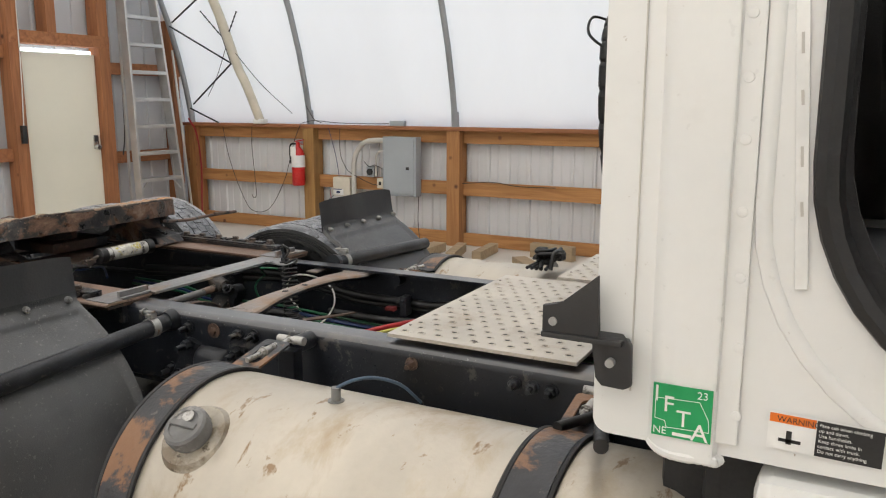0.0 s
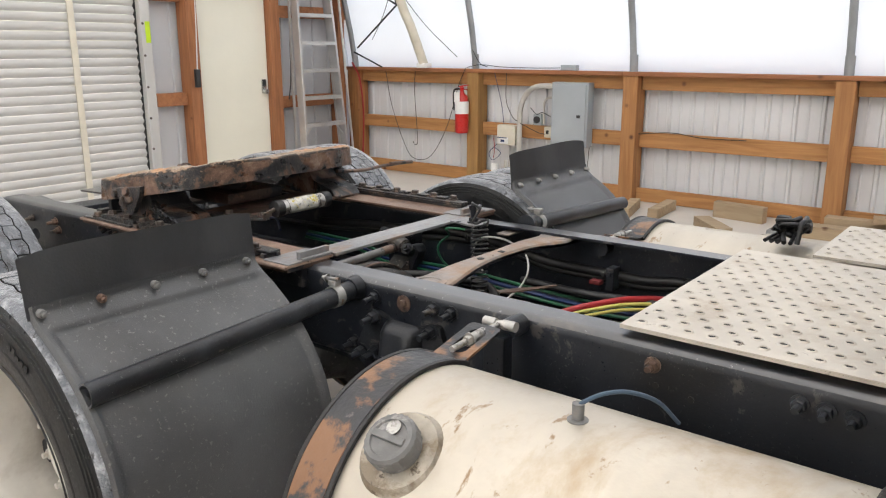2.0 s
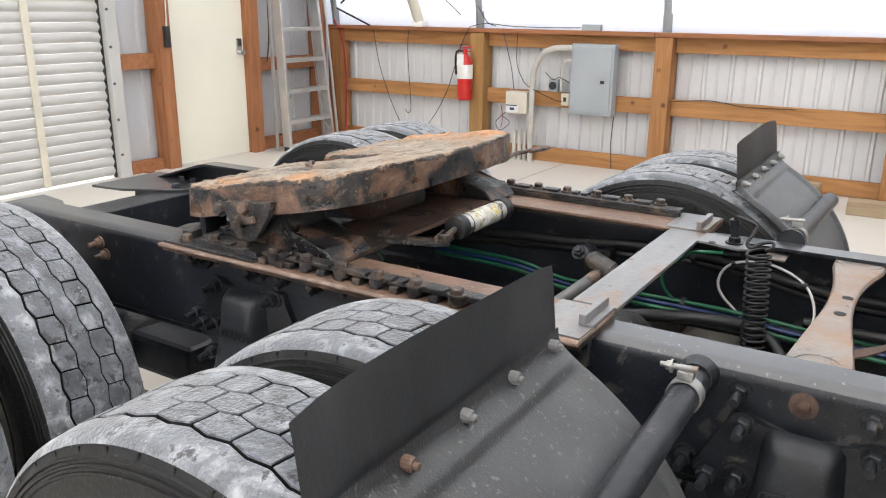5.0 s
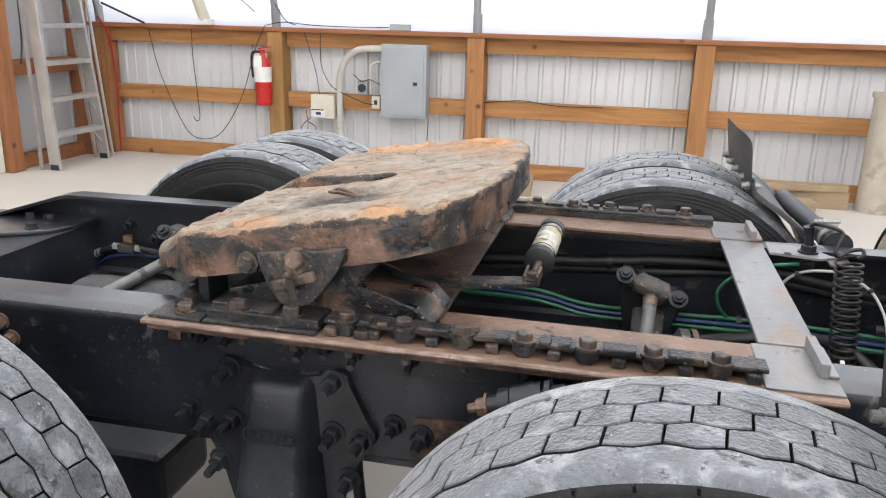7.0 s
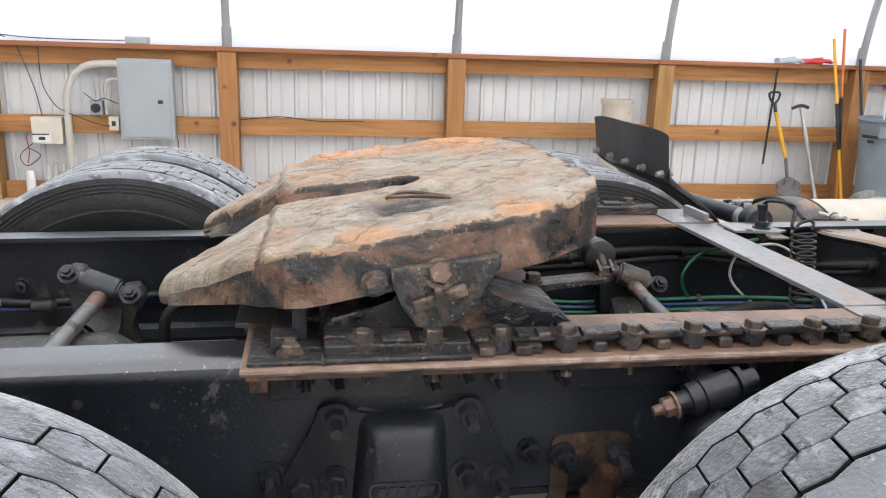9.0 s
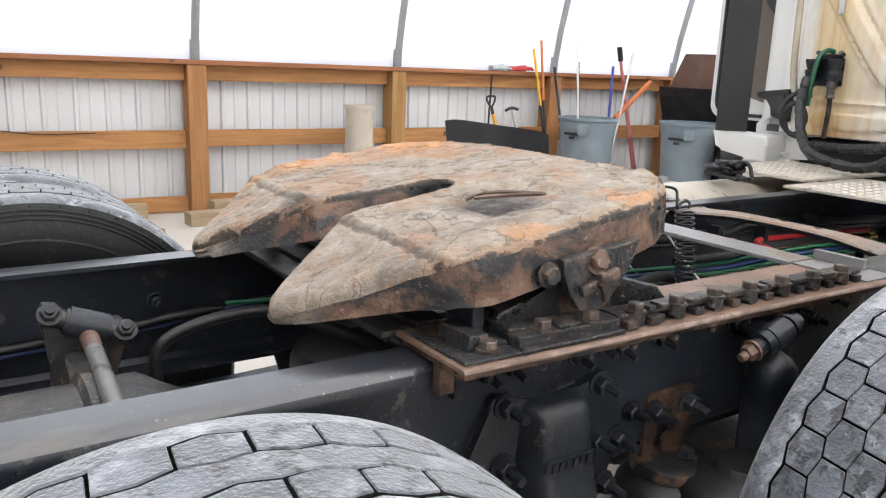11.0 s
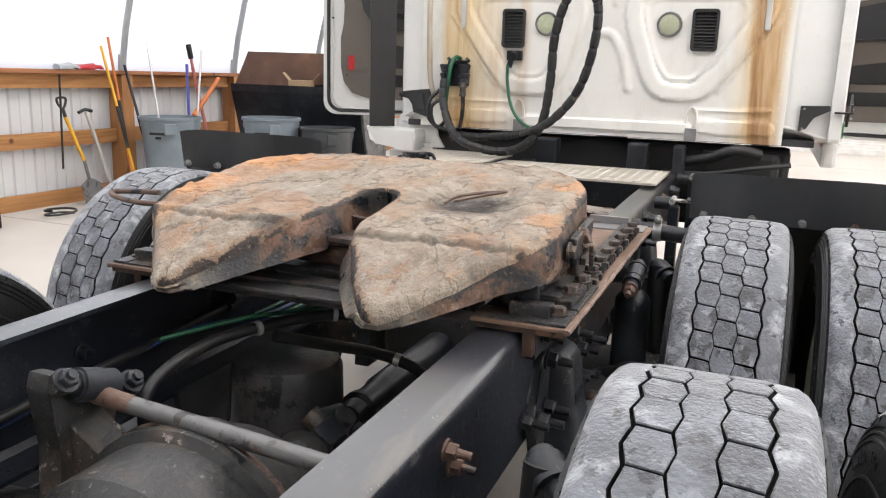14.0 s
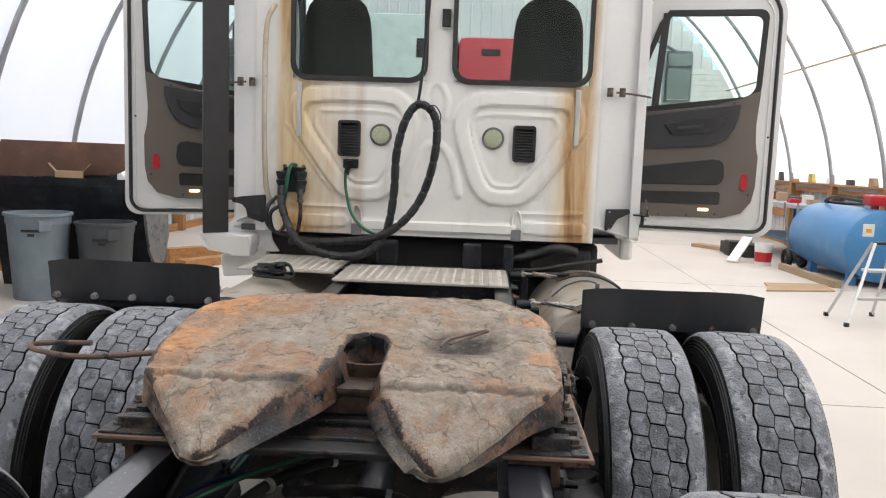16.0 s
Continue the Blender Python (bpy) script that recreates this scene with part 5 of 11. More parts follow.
# axles, torque rods, suspension
for i, ax in enumerate(AX):
    bm = B()
    tube(bm, [(ax, 1.2, 0.405), (ax, 1.7, 0.405), (ax, 1.95, 0.42), (ax, 2.19, 0.43), (ax, 2.45, 0.42), (ax, 2.7, 0.405), (ax, 3.18, 0.405)], 0.07, 20, 6, radii=lambda t, k: 0.075 + 0.10 * math.exp(-((t - 0.5) / 0.14) ** 2))
    a = part("axle_housing", bm, "axle", truck, "dusty cast axle housing with rust patches", smooth=True)
    bm = B()
    lathe(bm, [(0.20, 0.09), (0.20, 0.17), (0.14, 0.20), (0.10, 0.225), (-0.14, 0.22), (-0.2, 0.17), (-0.24, 0.06), (-0.24, 0.0)], (ax, 2.2, 0.45), "x", 32)
    part("differential", bm, "axle", a, smooth=True)
    bm = B()
    lathe(bm, [(0.0, 0.205), (0.02, 0.24), (0.04, 0.24), (0.06, 0.205)], (ax - 0.02, 2.2, 0.45), "x", 36)
    part("flange_ring", bm, "axle", a, smooth=True)
    bm = B()
    lathe(bm, [(0.0, 0.239), (0.004, 0.2425), (0.010, 0.2425), (0.014, 0.239)], (ax + 0.026, 2.2, 0.45), "x", 40)
    lathe(bm, [(0.0, 0.204), (0.004, 0.208), (0.012, 0.204), (0.016, 0.198)], (ax - 0.040, 2.2, 0.45), "x", 40)
    part("rusty_seam", bm, "rust", a, smooth=True)
    # bracket on top of the housing for the torque rod
    group_at(1, (0.012, 0.010)[i], 1, (0.0, -0.045)[i], 1, (-0.012, -0.003)[i])
    wx = -2.56 if i == 0 else -3.77
    bm = B()
    prism(bm, [(-0.085, -0.34), (0.105, -0.34), (0.070, -0.15), (0.050, -0.085), (0.078, -0.045), (0.088, -0.015), (0.070, 0.008), (0.045, 0.005), (0.010, -0.016), (-0.025, 0.022), (-0.040, 0.048), (-0.066, 0.052), (-0.076, 0.020), (-0.058, -0.030), (-0.050, -0.085), (-0.062, -0.15)], 0.050, frame_at((wx + 0.030, 2.500, 0.765), (1, 0, 0), (0, 0, 1)), 0.007)
    br = part("torque_bracket", bm, ("cast", "axle")[i], a, "dark cast torque rod bracket with two ears", smooth=True)
    bm = B()
    prism(bm, [(0.0, -0.005), (-0.04, -0.03), (-0.09, -0.09), (-0.17, -0.15), (-0.26, -0.17), (-0.26, -0.30), (0.0, -0.30)], 0.075, frame_at((wx - 0.005, 2.500, 0.765), (0, 1, 0), (0, 0, 1)), 0.012)
    part("web", bm, "axle", br, smooth=True)
    pa, pb = Vector((wx - 0.028, 2.440, 0.800)), Vector((wx + 0.098, 2.425, 0.757))
    bm = B()
    cyl(bm, pa.lerp(pb, 0.24), pa.lerp(pb, 0.76), 0.029, 22)
    cyl(bm, pa.lerp(pb, 0.20), pa.lerp(pb, 0.80), 0.024, 22)
    part("rod_eye", bm, ("axle", "cast")[i], br, smooth=True)
    bm = B()
    cyl(bm, pa.lerp(pb, -0.10), pa.lerp(pb, 1.10), 0.0165, 16)
    part("pin", bm, "axle", br, smooth=True)
    for c in (pa, pb):
        bm = B()
        hexbolt(bm, c + Vector((0, -0.012, 0.008)), (0.0, -0.75, 0.65), 0.0165, 0.014, 0.008)
        part("bolt", bm, "cast", br)
    bm = B()
    tube(bm, [(wx + 0.035, 2.43, 0.762), (wx + 0.030, 2.30, 0.757), (wx + 0.020, 2.05, 0.748), (wx + 0.012, 1.84, 0.741)], 0.0155, 16, 4)
    part("torque_rod", bm, "rod", truck, "bare steel torque rod with rust", smooth=True)
    bm = B()
    cyl(bm, (wx - 0.03, 1.85, 0.741), (wx + 0.05, 1.84, 0.741), 0.040, 16)
    part("rod_bush", bm, "cast", truck, smooth=True)
    bm = B()
    cyl(bm, (wx + 0.0348, 2.425, 0.762), (wx + 0.0318, 2.345, 0.7588), 0.0178, 16, 0.0160)
    part("rod_head", bm, "rust", truck, smooth=True)
    truck_group()
    for s in (1, -1):
        y = 1.60 if s > 0 else mirror(1.60)
        bm = B()
        beam(bm, (ax + 0.60, y, 0.37), (ax - 0.42, y, 0.33), 0.09, 0.045, 0.008)
        part("spring_beam", bm, "cast", truck)
        bm = B()
        lathe(bm, [(0.0, 0.05), (0.0, 0.115), (0.03, 0.132), (0.10, 0.135), (0.15, 0.125), (0.17, 0.11), (0.185, 0.06), (0.20, 0.05), (0.20, 0.0)], (ax - 0.36, y, 0.355), "z", 28)
        part("air_spring", bm, "hose", truck, "black rubber air spring", smooth=True)
        bm = B()
        cyl(bm, (ax + 0.0, y - s * 0.02, 0.36), (ax + 0.08, y + s * 0.0, 0.64), 0.030, 18)
        cyl(bm, (ax + 0.055, y, 0.60), (ax + 0.082, y, 0.73), 0.037, 18)
        part("shock_absorber", bm, "hose", truck, "black shock absorber", smooth=True)
        bm = B()
        cyl(bm, (ax + 0.04, y - s * 0.035, 0.70), (ax + 0.11, y + s * 0.02, 0.725), 0.024, 16)
        cyl(bm, (ax + 0.055, y - s * 0.02, 0.705), (ax + 0.095, y + s * 0.01, 0.718), 0.034, 16)
        part("bush", bm, "cast", truck, smooth=True)
# trailing beams inside the rails
for y in (1.78, mirror(1.98)):
    bm = B()
    box(bm, -3.95, -3.45, y, y + 0.20, 0.33, 0.45, 0.02)
    part("trailing_beam", bm, "cast", truck)
# driveshafts
bm = B()
cyl(bm, (-2.2, 2.2, 0.50), (0.6, 2.2, 0.53), 0.055, 20)
cyl(bm, (-2.16, 2.2, 0.50), (-2.06, 2.2, 0.50), 0.08, 20)
part("driveshaft", bm, "cast", truck, smooth=True)
group_at(turn=TURN_T)
bm = B()
lathe(bm, [(-3.215, 0.0), (-3.215, 0.033), (-3.175, 0.037), (-3.165, 0.047), (-3.150, 0.047), (-3.145, 0.040), (-3.06, 0.040), (-3.05, 0.046), (-2.62, 0.046), (-2.60, 0.0)], (0, 2.195, 0.545), "x", 28)
ds = part("driveshaft", bm, "cast", truck, "dark driveshaft between the two axles", smooth=True)
for a, tilt_ in ((0.6, 1), (0.6 + math.pi / 2, -1)):
    # a yoke: two ears with bearing caps, from the tube and from the pinion
    for k in (1, -1):
        dy, dz = math.cos(a) * k, math.sin(a) * k
        bm = B()
        beam(bm, (-3.290 + 0.075 * tilt_, 2.195 + dy * 0.028, 0.540 + dz * 0.028), (-3.290, 2.195 + dy * 0.048, 0.540 + dz * 0.048), 0.052, 0.026, 0.009, (0, dy, dz))
        part("yoke_ear", bm, "cast", ds, smooth=True)
        bm = B()
        cyl(bm, (-3.290, 2.195 + dy * 0.022, 0.540 + dz * 0.022), (-3.290, 2.195 + dy * 0.066, 0.540 + dz * 0.066), 0.024, 18)
        part("bearing_cap", bm, "axle", ds, smooth=True)
bm = B()
lathe(bm, [(-3.62, 0.0), (-3.62, 0.085), (-3.50, 0.075), (-3.46, 0.055), (-3.45, 0.062), (-3.40, 0.062), (-3.385, 0.050), (-3.345, 0.036), (-3.34, 0.0)], (0, 2.195, 0.535), "x", 28)
part("pinion_nose", bm, "axle", ds, smooth=True)
truck_group()

group_at()
bm = B()
lathe(bm, [(0.40, 0.0), (0.40, 0.110), (0.49, 0.120), (0.495, 0.138), (0.505, 0.142), (0.515, 0.138), (0.522, 0.130), (0.655, 0.127), (0.675, 0.118), (0.685, 0.090), (0.688, 0.0)], (-3.205, 2.345, -0.012), "z", 40)
part("air_tank", bm, "bar", truck, "dusty black round air tank standing between the rails", smooth=True)
truck_group()


group_at(turn=TURN_T)
bm = B()
lathe(bm, [(-2.13, 0.0), (-2.125, 0.06), (-2.10, 0.115), (-2.06, 0.135), (-1.42, 0.135), (-1.38, 0.115), (-1.355, 0.06), (-1.35, 0.0)], (0, 1.965, 0.435), "x", 32)
ar_ = part("air_reservoir", bm, "cast", truck, "black air reservoir slung under the rail", smooth=True)
for x in (-1.95, -1.55):
    bm = B()
    lathe(bm, [(x - 0.016, 0.136), (x - 0.016, 0.140), (x + 0.016, 0.140), (x + 0.016, 0.136)], (0, 1.965, 0.435), "x", 32, closed=True)
    box(bm, x - 0.016, x + 0.016, 1.81, 1.825, 0.435, 0.66, 0.002)
    part("reservoir_strap", bm, "cast", ar_)
# suspension hangers on the rails, with their bolts
RAIL_Y = 1.7633              # outer face of the rail towards -y
group_at(turn=TURN_T)


def hanger(x, s):
    """A black cast hanger on the outer face of a rail, its pad swelling outwards and down; s = 1 towards -y."""
    def Y(d):
        return RAIL_Y - d if s > 0 else mirror(RAIL_Y - d)
    half = [(0.0, 0.766), (0.030, 0.767), (0.062, 0.774), (0.092, 0.791), (0.112, 0.793), (0.122, 0.786), (0.127, 0.765), (0.140, 0.729), (0.158, 0.702), (0.172, 0.684), (0.174, 0.668), (0.163, 0.655), (0.140, 0.618), (0.116, 0.575), (0.100, 0.50), (0.092, 0.40)]
    out = [(-u, z) for u, z in half[:0:-1]] + half
    bm = B()
    prism(bm, out, 0.020 * s, frame_at((x, Y(0), 0), (1, 0, 0), (0, 0, 1)), 0.005)
    # swelling pad in rows from the top down
    rows = []
    for z, w, d in ((0.780, 0.046, 0.018), (0.776, 0.052, 0.034), (0.768, 0.055, 0.050), (0.754, 0.057, 0.061), (0.70, 0.061, 0.068), (0.66, 0.064, 0.075), (0.60, 0.069, 0.092), (0.52, 0.075, 0.120), (0.44, 0.080, 0.150), (0.36, 0.082, 0.165)):
        row = []
        for k in range(21):
            u = -1 + k / 10
            row.append(bm.verts.new((x + u * (w + 0.010 * abs(u) ** 12), Y(0.012 + (d - 0.012) * (1 - abs(u) ** 7) ** 0.5), z - 0.004 * abs(u) ** 3)))
        rows.append(row)
    for p, q in zip(rows, rows[1:]):
        for k in range(20):
            bm.faces.new((p[k], p[k + 1], q[k + 1], q[k]))
    h = part("hanger", bm, "cast", truck, "black cast suspension hanger", smooth=True)
    bm = B()
    up = frame_at((x, Y(0.0715), 0.680), (1, 0, 0) if s > 0 else (-1, 0, 0), (0, 0.10 * s, 1))
    ring_plate(bm, round_rect(0.104, 0.028, 0.012), round_rect(0.098, 0.022, 0.009), 0.003, up)
    for k in range(6):
        prism(bm, [(-0.040 + 0.014 * k, -0.007), (-0.031 + 0.014 * k, -0.007), (-0.027 + 0.014 * k, 0.006), (-0.036 + 0.014 * k, 0.006)], 0.003, up)
    part("cast_mark", bm, "cast", h)
    for dx, z, q in ((-0.097, 0.776, 0.0165), (0.097, 0.776, 0.0165), (-0.190, 0.679, 0.0155), (-0.145, 0.668, 0.0165), (-0.097, 0.676, 0.0165), (0.096, 0.677, 0.0165), (0.147, 0.668, 0.0165), (-0.125, 0.59, 0.0165), (0.125, 0.59, 0.0165)):
        bm = B()
        hexbolt(bm, (x + dx, Y(0.0205 if abs(dx) < 0.18 else 0.001), z), (0, -s, -0.06), q, 0.019, 0.030)
        part("bolt", bm, "cast", h)


for x in (-3.149, -1.888):
    hanger(x, 1)
    hanger(x, -1)
# loose bolts and plates along the rails
for s in (1, -1):
    side = S_RAIL if s > 0 else N_RAIL
    y = RAIL_Y if s > 0 else mirror(RAIL_Y)
    for x, z, mat, q, sh in ((-2.000, 0.823, "cast", 0.0155, 0.030), (-1.800, 0.829, "cast", 0.0155, 0.028), (-1.742, 0.829, "cast", 0.0155, 0.028), (-1.213, 0.828, "rust", 0.0135, 0.014), (-0.922, 0.824, "cast", 0.014, 0.020), (-0.875, 0.822, "cast", 0.014, 0.020), (-0.827, 0.820, "cast", 0.014, 0.020),
                             (-3.735, 0.800, "rust", 0.0125, 0.022), (-3.715, 0.768, "rust", 0.0125, 0.022), (-3.93, 0.79, "bolt", 0.012, 0.015), (-2.948, 0.696, "cast", 0.0155, 0.028), (-2.42, 0.79, "cast", 0.014, 0.02)):
        bm = B()
        hexbolt(bm, (x, y, z), (0, -s, -0.06), q, 0.014, sh)
        part("bolt", bm, mat, side)
    bm = B()
    lathe(bm, [(0.0, 0.023), (-s * 0.003, 0.023), (-s * 0.0035, 0.012), (-s * 0.011, 0.010), (-s * 0.013, 0.0)], (-1.900, y, 0.824), "y", 20)
    part("bolt", bm, "rust", side, "rusty round bolt head with a wide washer")
    # dark discs on the web paint the shade of bolt holes
    for x, z in ((-1.205, 0.783), (-1.128, 0.772), (-0.76, 0.79), (-3.60, 0.80), (-2.30, 0.73)):
        bm = B()
        cyl(bm, (x, y + s * 0.001, z), (x, y - s * 0.0012, z), 0.0075, 12)
        part("hole", bm, "dark", side)
    bm = B()
    prism(bm, [(-0.062, -0.080), (-0.063, 0.046), (-0.058, 0.054), (0.040, 0.056), (0.062, 0.050), (0.064, -0.020), (0.046, -0.070), (0.030, -0.078), (-0.010, -0.080), (-0.012, -0.042), (0.004, -0.030), (-0.008, -0.016), (-0.030, -0.006), (-0.040, -0.080)], 0.008 * s, frame_at((-2.850, y, 0.665), (1, 0, 0), (0, 0, 1)), 0.001)
    gu = part("gusset", bm, "rust_dark", side, "rusty torn gusset plate")
    for dx in (-0.047, 0.042):
        bm = B()
        hexbolt(bm, (-2.850 + dx, y - s * 0.0085, 0.688), (0, -s, -0.1), 0.0165, 0.020, 0.030)
        part("bolt", bm, "cast", gu)
    # air spring under the gusset, with its rusty top plate
    c_ = Vector((-2.862, 1.735 if s > 0 else mirror(1.735), 0.588))
    bm = B()
    lathe(bm, [(0.012, 0.0), (0.012, 0.050), (0.008, 0.068), (-0.004, 0.072), (-0.014, 0.070), (-0.016, 0.0)], c_, "z", 28)
    ap = part("spring_plate", bm, "rust_dark", side, "rusty top plate of the air spring", smooth=True)
    bm = B()
    lathe(bm, [(-0.012, 0.060), (-0.020, 0.080), (-0.040, 0.093), (-0.058, 0.0965), (-0.060, 0.0975), (-0.063, 0.0965), (-0.14, 0.097), (-0.20, 0.088), (-0.21, 0.070), (-0.36, 0.070), (-0.36, 0.0)], c_, "z", 36)
    part("air_spring", bm, "hose", ap, "black rubber air spring", smooth=True)
    bm = B()
    hexbolt(bm, c_ + Vector((0.022, -s * 0.020, 0.0125)), (0, 0, 1), 0.012, 0.012)
    part("bolt", bm, "cast", ap)
    # shock absorber hanging from its pin
    pa, pb = Vector((-2.790, y - s * 0.103, 0.804)), Vector((-2.650, y - s * 0.106, 0.848))
    d_ = (pb - pa).normalized()
    bm = B()
    cyl(bm, pa.lerp(pb, 0.16), pa.lerp(pb, 1.0), 0.0165, 18)
    cyl(bm, pa.lerp(pb, 0.30), pa.lerp(pb, 0.42), 0.024, 20)
    cyl(bm, pa.lerp(pb, 0.44), pa.lerp(pb, 0.76), 0.0250, 22)
    cyl(bm, pa.lerp(pb, 0.80), pa.lerp(pb, 0.86), 0.025, 20)
    cyl(bm, pa.lerp(pb, 0.60), pa.lerp(pb, 0.60) + Vector((0.01, s * 0.105, -0.01)), 0.020, 14)
    sm_ = part("shock_mount", bm, "cast", side, "black shock absorber eye on its pin", smooth=True)
    bm = B()
    hexbolt(bm, pa.lerp(pb, 0.17), -d_, 0.015, 0.016, 0.014)
    part("bolt", bm, "rust", sm_)
    bm = B()
    c = pa.lerp(pb, 0.60)
    lathe(bm, [(0.0, 0.0), (-0.022, 0.034), (-0.035, 0.043), (-0.060, 0.045), (-0.30, 0.045), (-0.31, 0.032), (-0.46, 0.030), (-0.47, 0.0)], (c.x, c.y, c.z - 0.022), "z", 26)
    part("shock_body", bm, "cast", sm_, "black shock absorber body", smooth=True)
truck_group()


# fifth wheel ---------------------------------------------------------------
fw = thing("fifth_wheel", (-3.1, 2.25, RT), "", "")
fw.parent, fw.location = truck, (-3.1, 2.25, RT)
fw.matrix_parent_inverse = Matrix.Translation(-truck.location)
fw["label"] = "rusty greasy fifth wheel coupling tilted back on its base"


def interp(tab, x):
    for (xa, ya), (xb, yb) in zip(tab, tab[1:]):
        if x <= xb:
            t = 0 if xb == xa else max(0, (x - xa) / (xb - xa))
            return ya + (yb - ya) * t
    return tab[-1][1]


S_OUT = [(-3.522, 1.960), (-3.510, 1.938), (-3.478, 1.900), (-3.430, 1.850), (-3.372, 1.795), (-3.340, 1.748), (-3.31, 1.726), (-3.25, 1.722), (-3.00, 1.722), (-2.945, 1.736), (-2.880, 1.776), (-2.838, 1.822), (-2.815, 1.905), (-2.805, 2.02)]
S_IN = [(-3.522, 1.976), (-3.514, 1.992), (-3.490, 2.014), (-3.43, 2.058), (-3.352, 2.100), (-3.30, 2.112), (-3.22, 2.113), (-3.13, 2.114), (-3.09, 2.128), (-3.07, 2.163)]
N_OUT = [(-3.514, 2.436), (-3.504, 2.456), (-3.475, 2.480), (-3.43, 2.514), (-3.36, 2.574), (-3.33, 2.606), (-3.20, 2.632), (-3.00, 2.634), (-2.94, 2.608), (-2.868, 2.545), (-2.825, 2.43), (-2.805, 2.31)]
N_IN = [(-3.514, 2.422), (-3.504, 2.402), (-3.480, 2.380), (-3.43, 2.334), (-3.36, 2.270), (-3.33, 2.244), (-3.22, 2.214), (-3.13, 2.212), (-3.09, 2.198), (-3.07, 2.163)]
THICK = [(-3.522, 0.033), (-3.437, 0.048), (-3.336, 0.069), (-3.28, 0.076), (-3.20, 0.073)]
SLOT_Y, SLOT_X, FRONT_X = 2.163, -3.07, -2.805


def plate_z(x):
    main = 0.966 + 0.165 * (x + 3.33)
    return main if x > -3.33 else main - 0.36 * (-3.33 - x)


def step_up(v, soft):
    return max(0.0, min(1.0, v / soft))


def coat(x, y):
    """How thick the old grease lies: below 0 the rust shows."""
    return noise.fractal(Vector((x * 9, y * 9, 7.0)), 0.9, 2.2, 6)


def bend(x, y):
    return x + 3.335 + 0.014 * noise.noise(Vector((0, y * 14, 2))) + 0.005 * noise.noise(Vector((x * 30, y * 60, 2)))


def relief(x, y):
    """Caked grease, worn lands and scars on the plate."""
    z = 0.0025 * noise.noise(Vector((x * 7, y * 7, 1.3))) + 0.0014 * noise.noise(Vector((x * 24, y * 24, 4.0)))
    wob = 0.006 * noise.noise(Vector((x * 16, y * 16, 8.0)))
    # raised lands along both sides, and the worn patch sunk beside the throat
    if -3.30 < x < -2.90:
        for cy, w in ((1.795, 0.055), (2.560, 0.060)):
            z += 0.006 * step_up(w - abs(y - cy) + wob, 0.010) * step_up(x + 3.30, 0.02) * step_up(-2.90 - x, 0.02)
    z -= 0.009 * step_up(0.085 - abs(y - 1.955) + wob, 0.018) * step_up(0.10 - abs(x + 3.075) + wob, 0.018)
    z -= 0.004 * step_up(0.13 - abs(y - 2.39) + wob, 0.012) * step_up(0.07 - abs(x + 3.02) + wob, 0.012)
    # flakes of old grease in two coats, and small pits
    n = coat(x, y)
    z += 0.0028 * step_up(n - 0.08, 0.04) + 0.0022 * step_up(n - 0.42, 0.04)
    z -= 0.0022 * step_up(noise.noise(Vector((x * 48, y * 48, 2.0))) - 0.34, 0.10)
    # scratches drawn along the ramps
    z += 0.0011 * noise.noise(Vector((x * 9, y * 42, 9.0))) * (2.2 if x < -3.33 else 0.5)
    # ridge of grease along the bend, cracked open behind it
    b = bend(x, y)
    z += 0.005 * max(0.0, 1 - abs(b) / 0.009) - 0.004 * max(0.0, 1 - abs(b + 0.014) / 0.006)
    return z


def finer(v, n):
    return [a + (b - a) * k / n for a, b in zip(v, v[1:]) for k in range(n)] + [v[-1]]


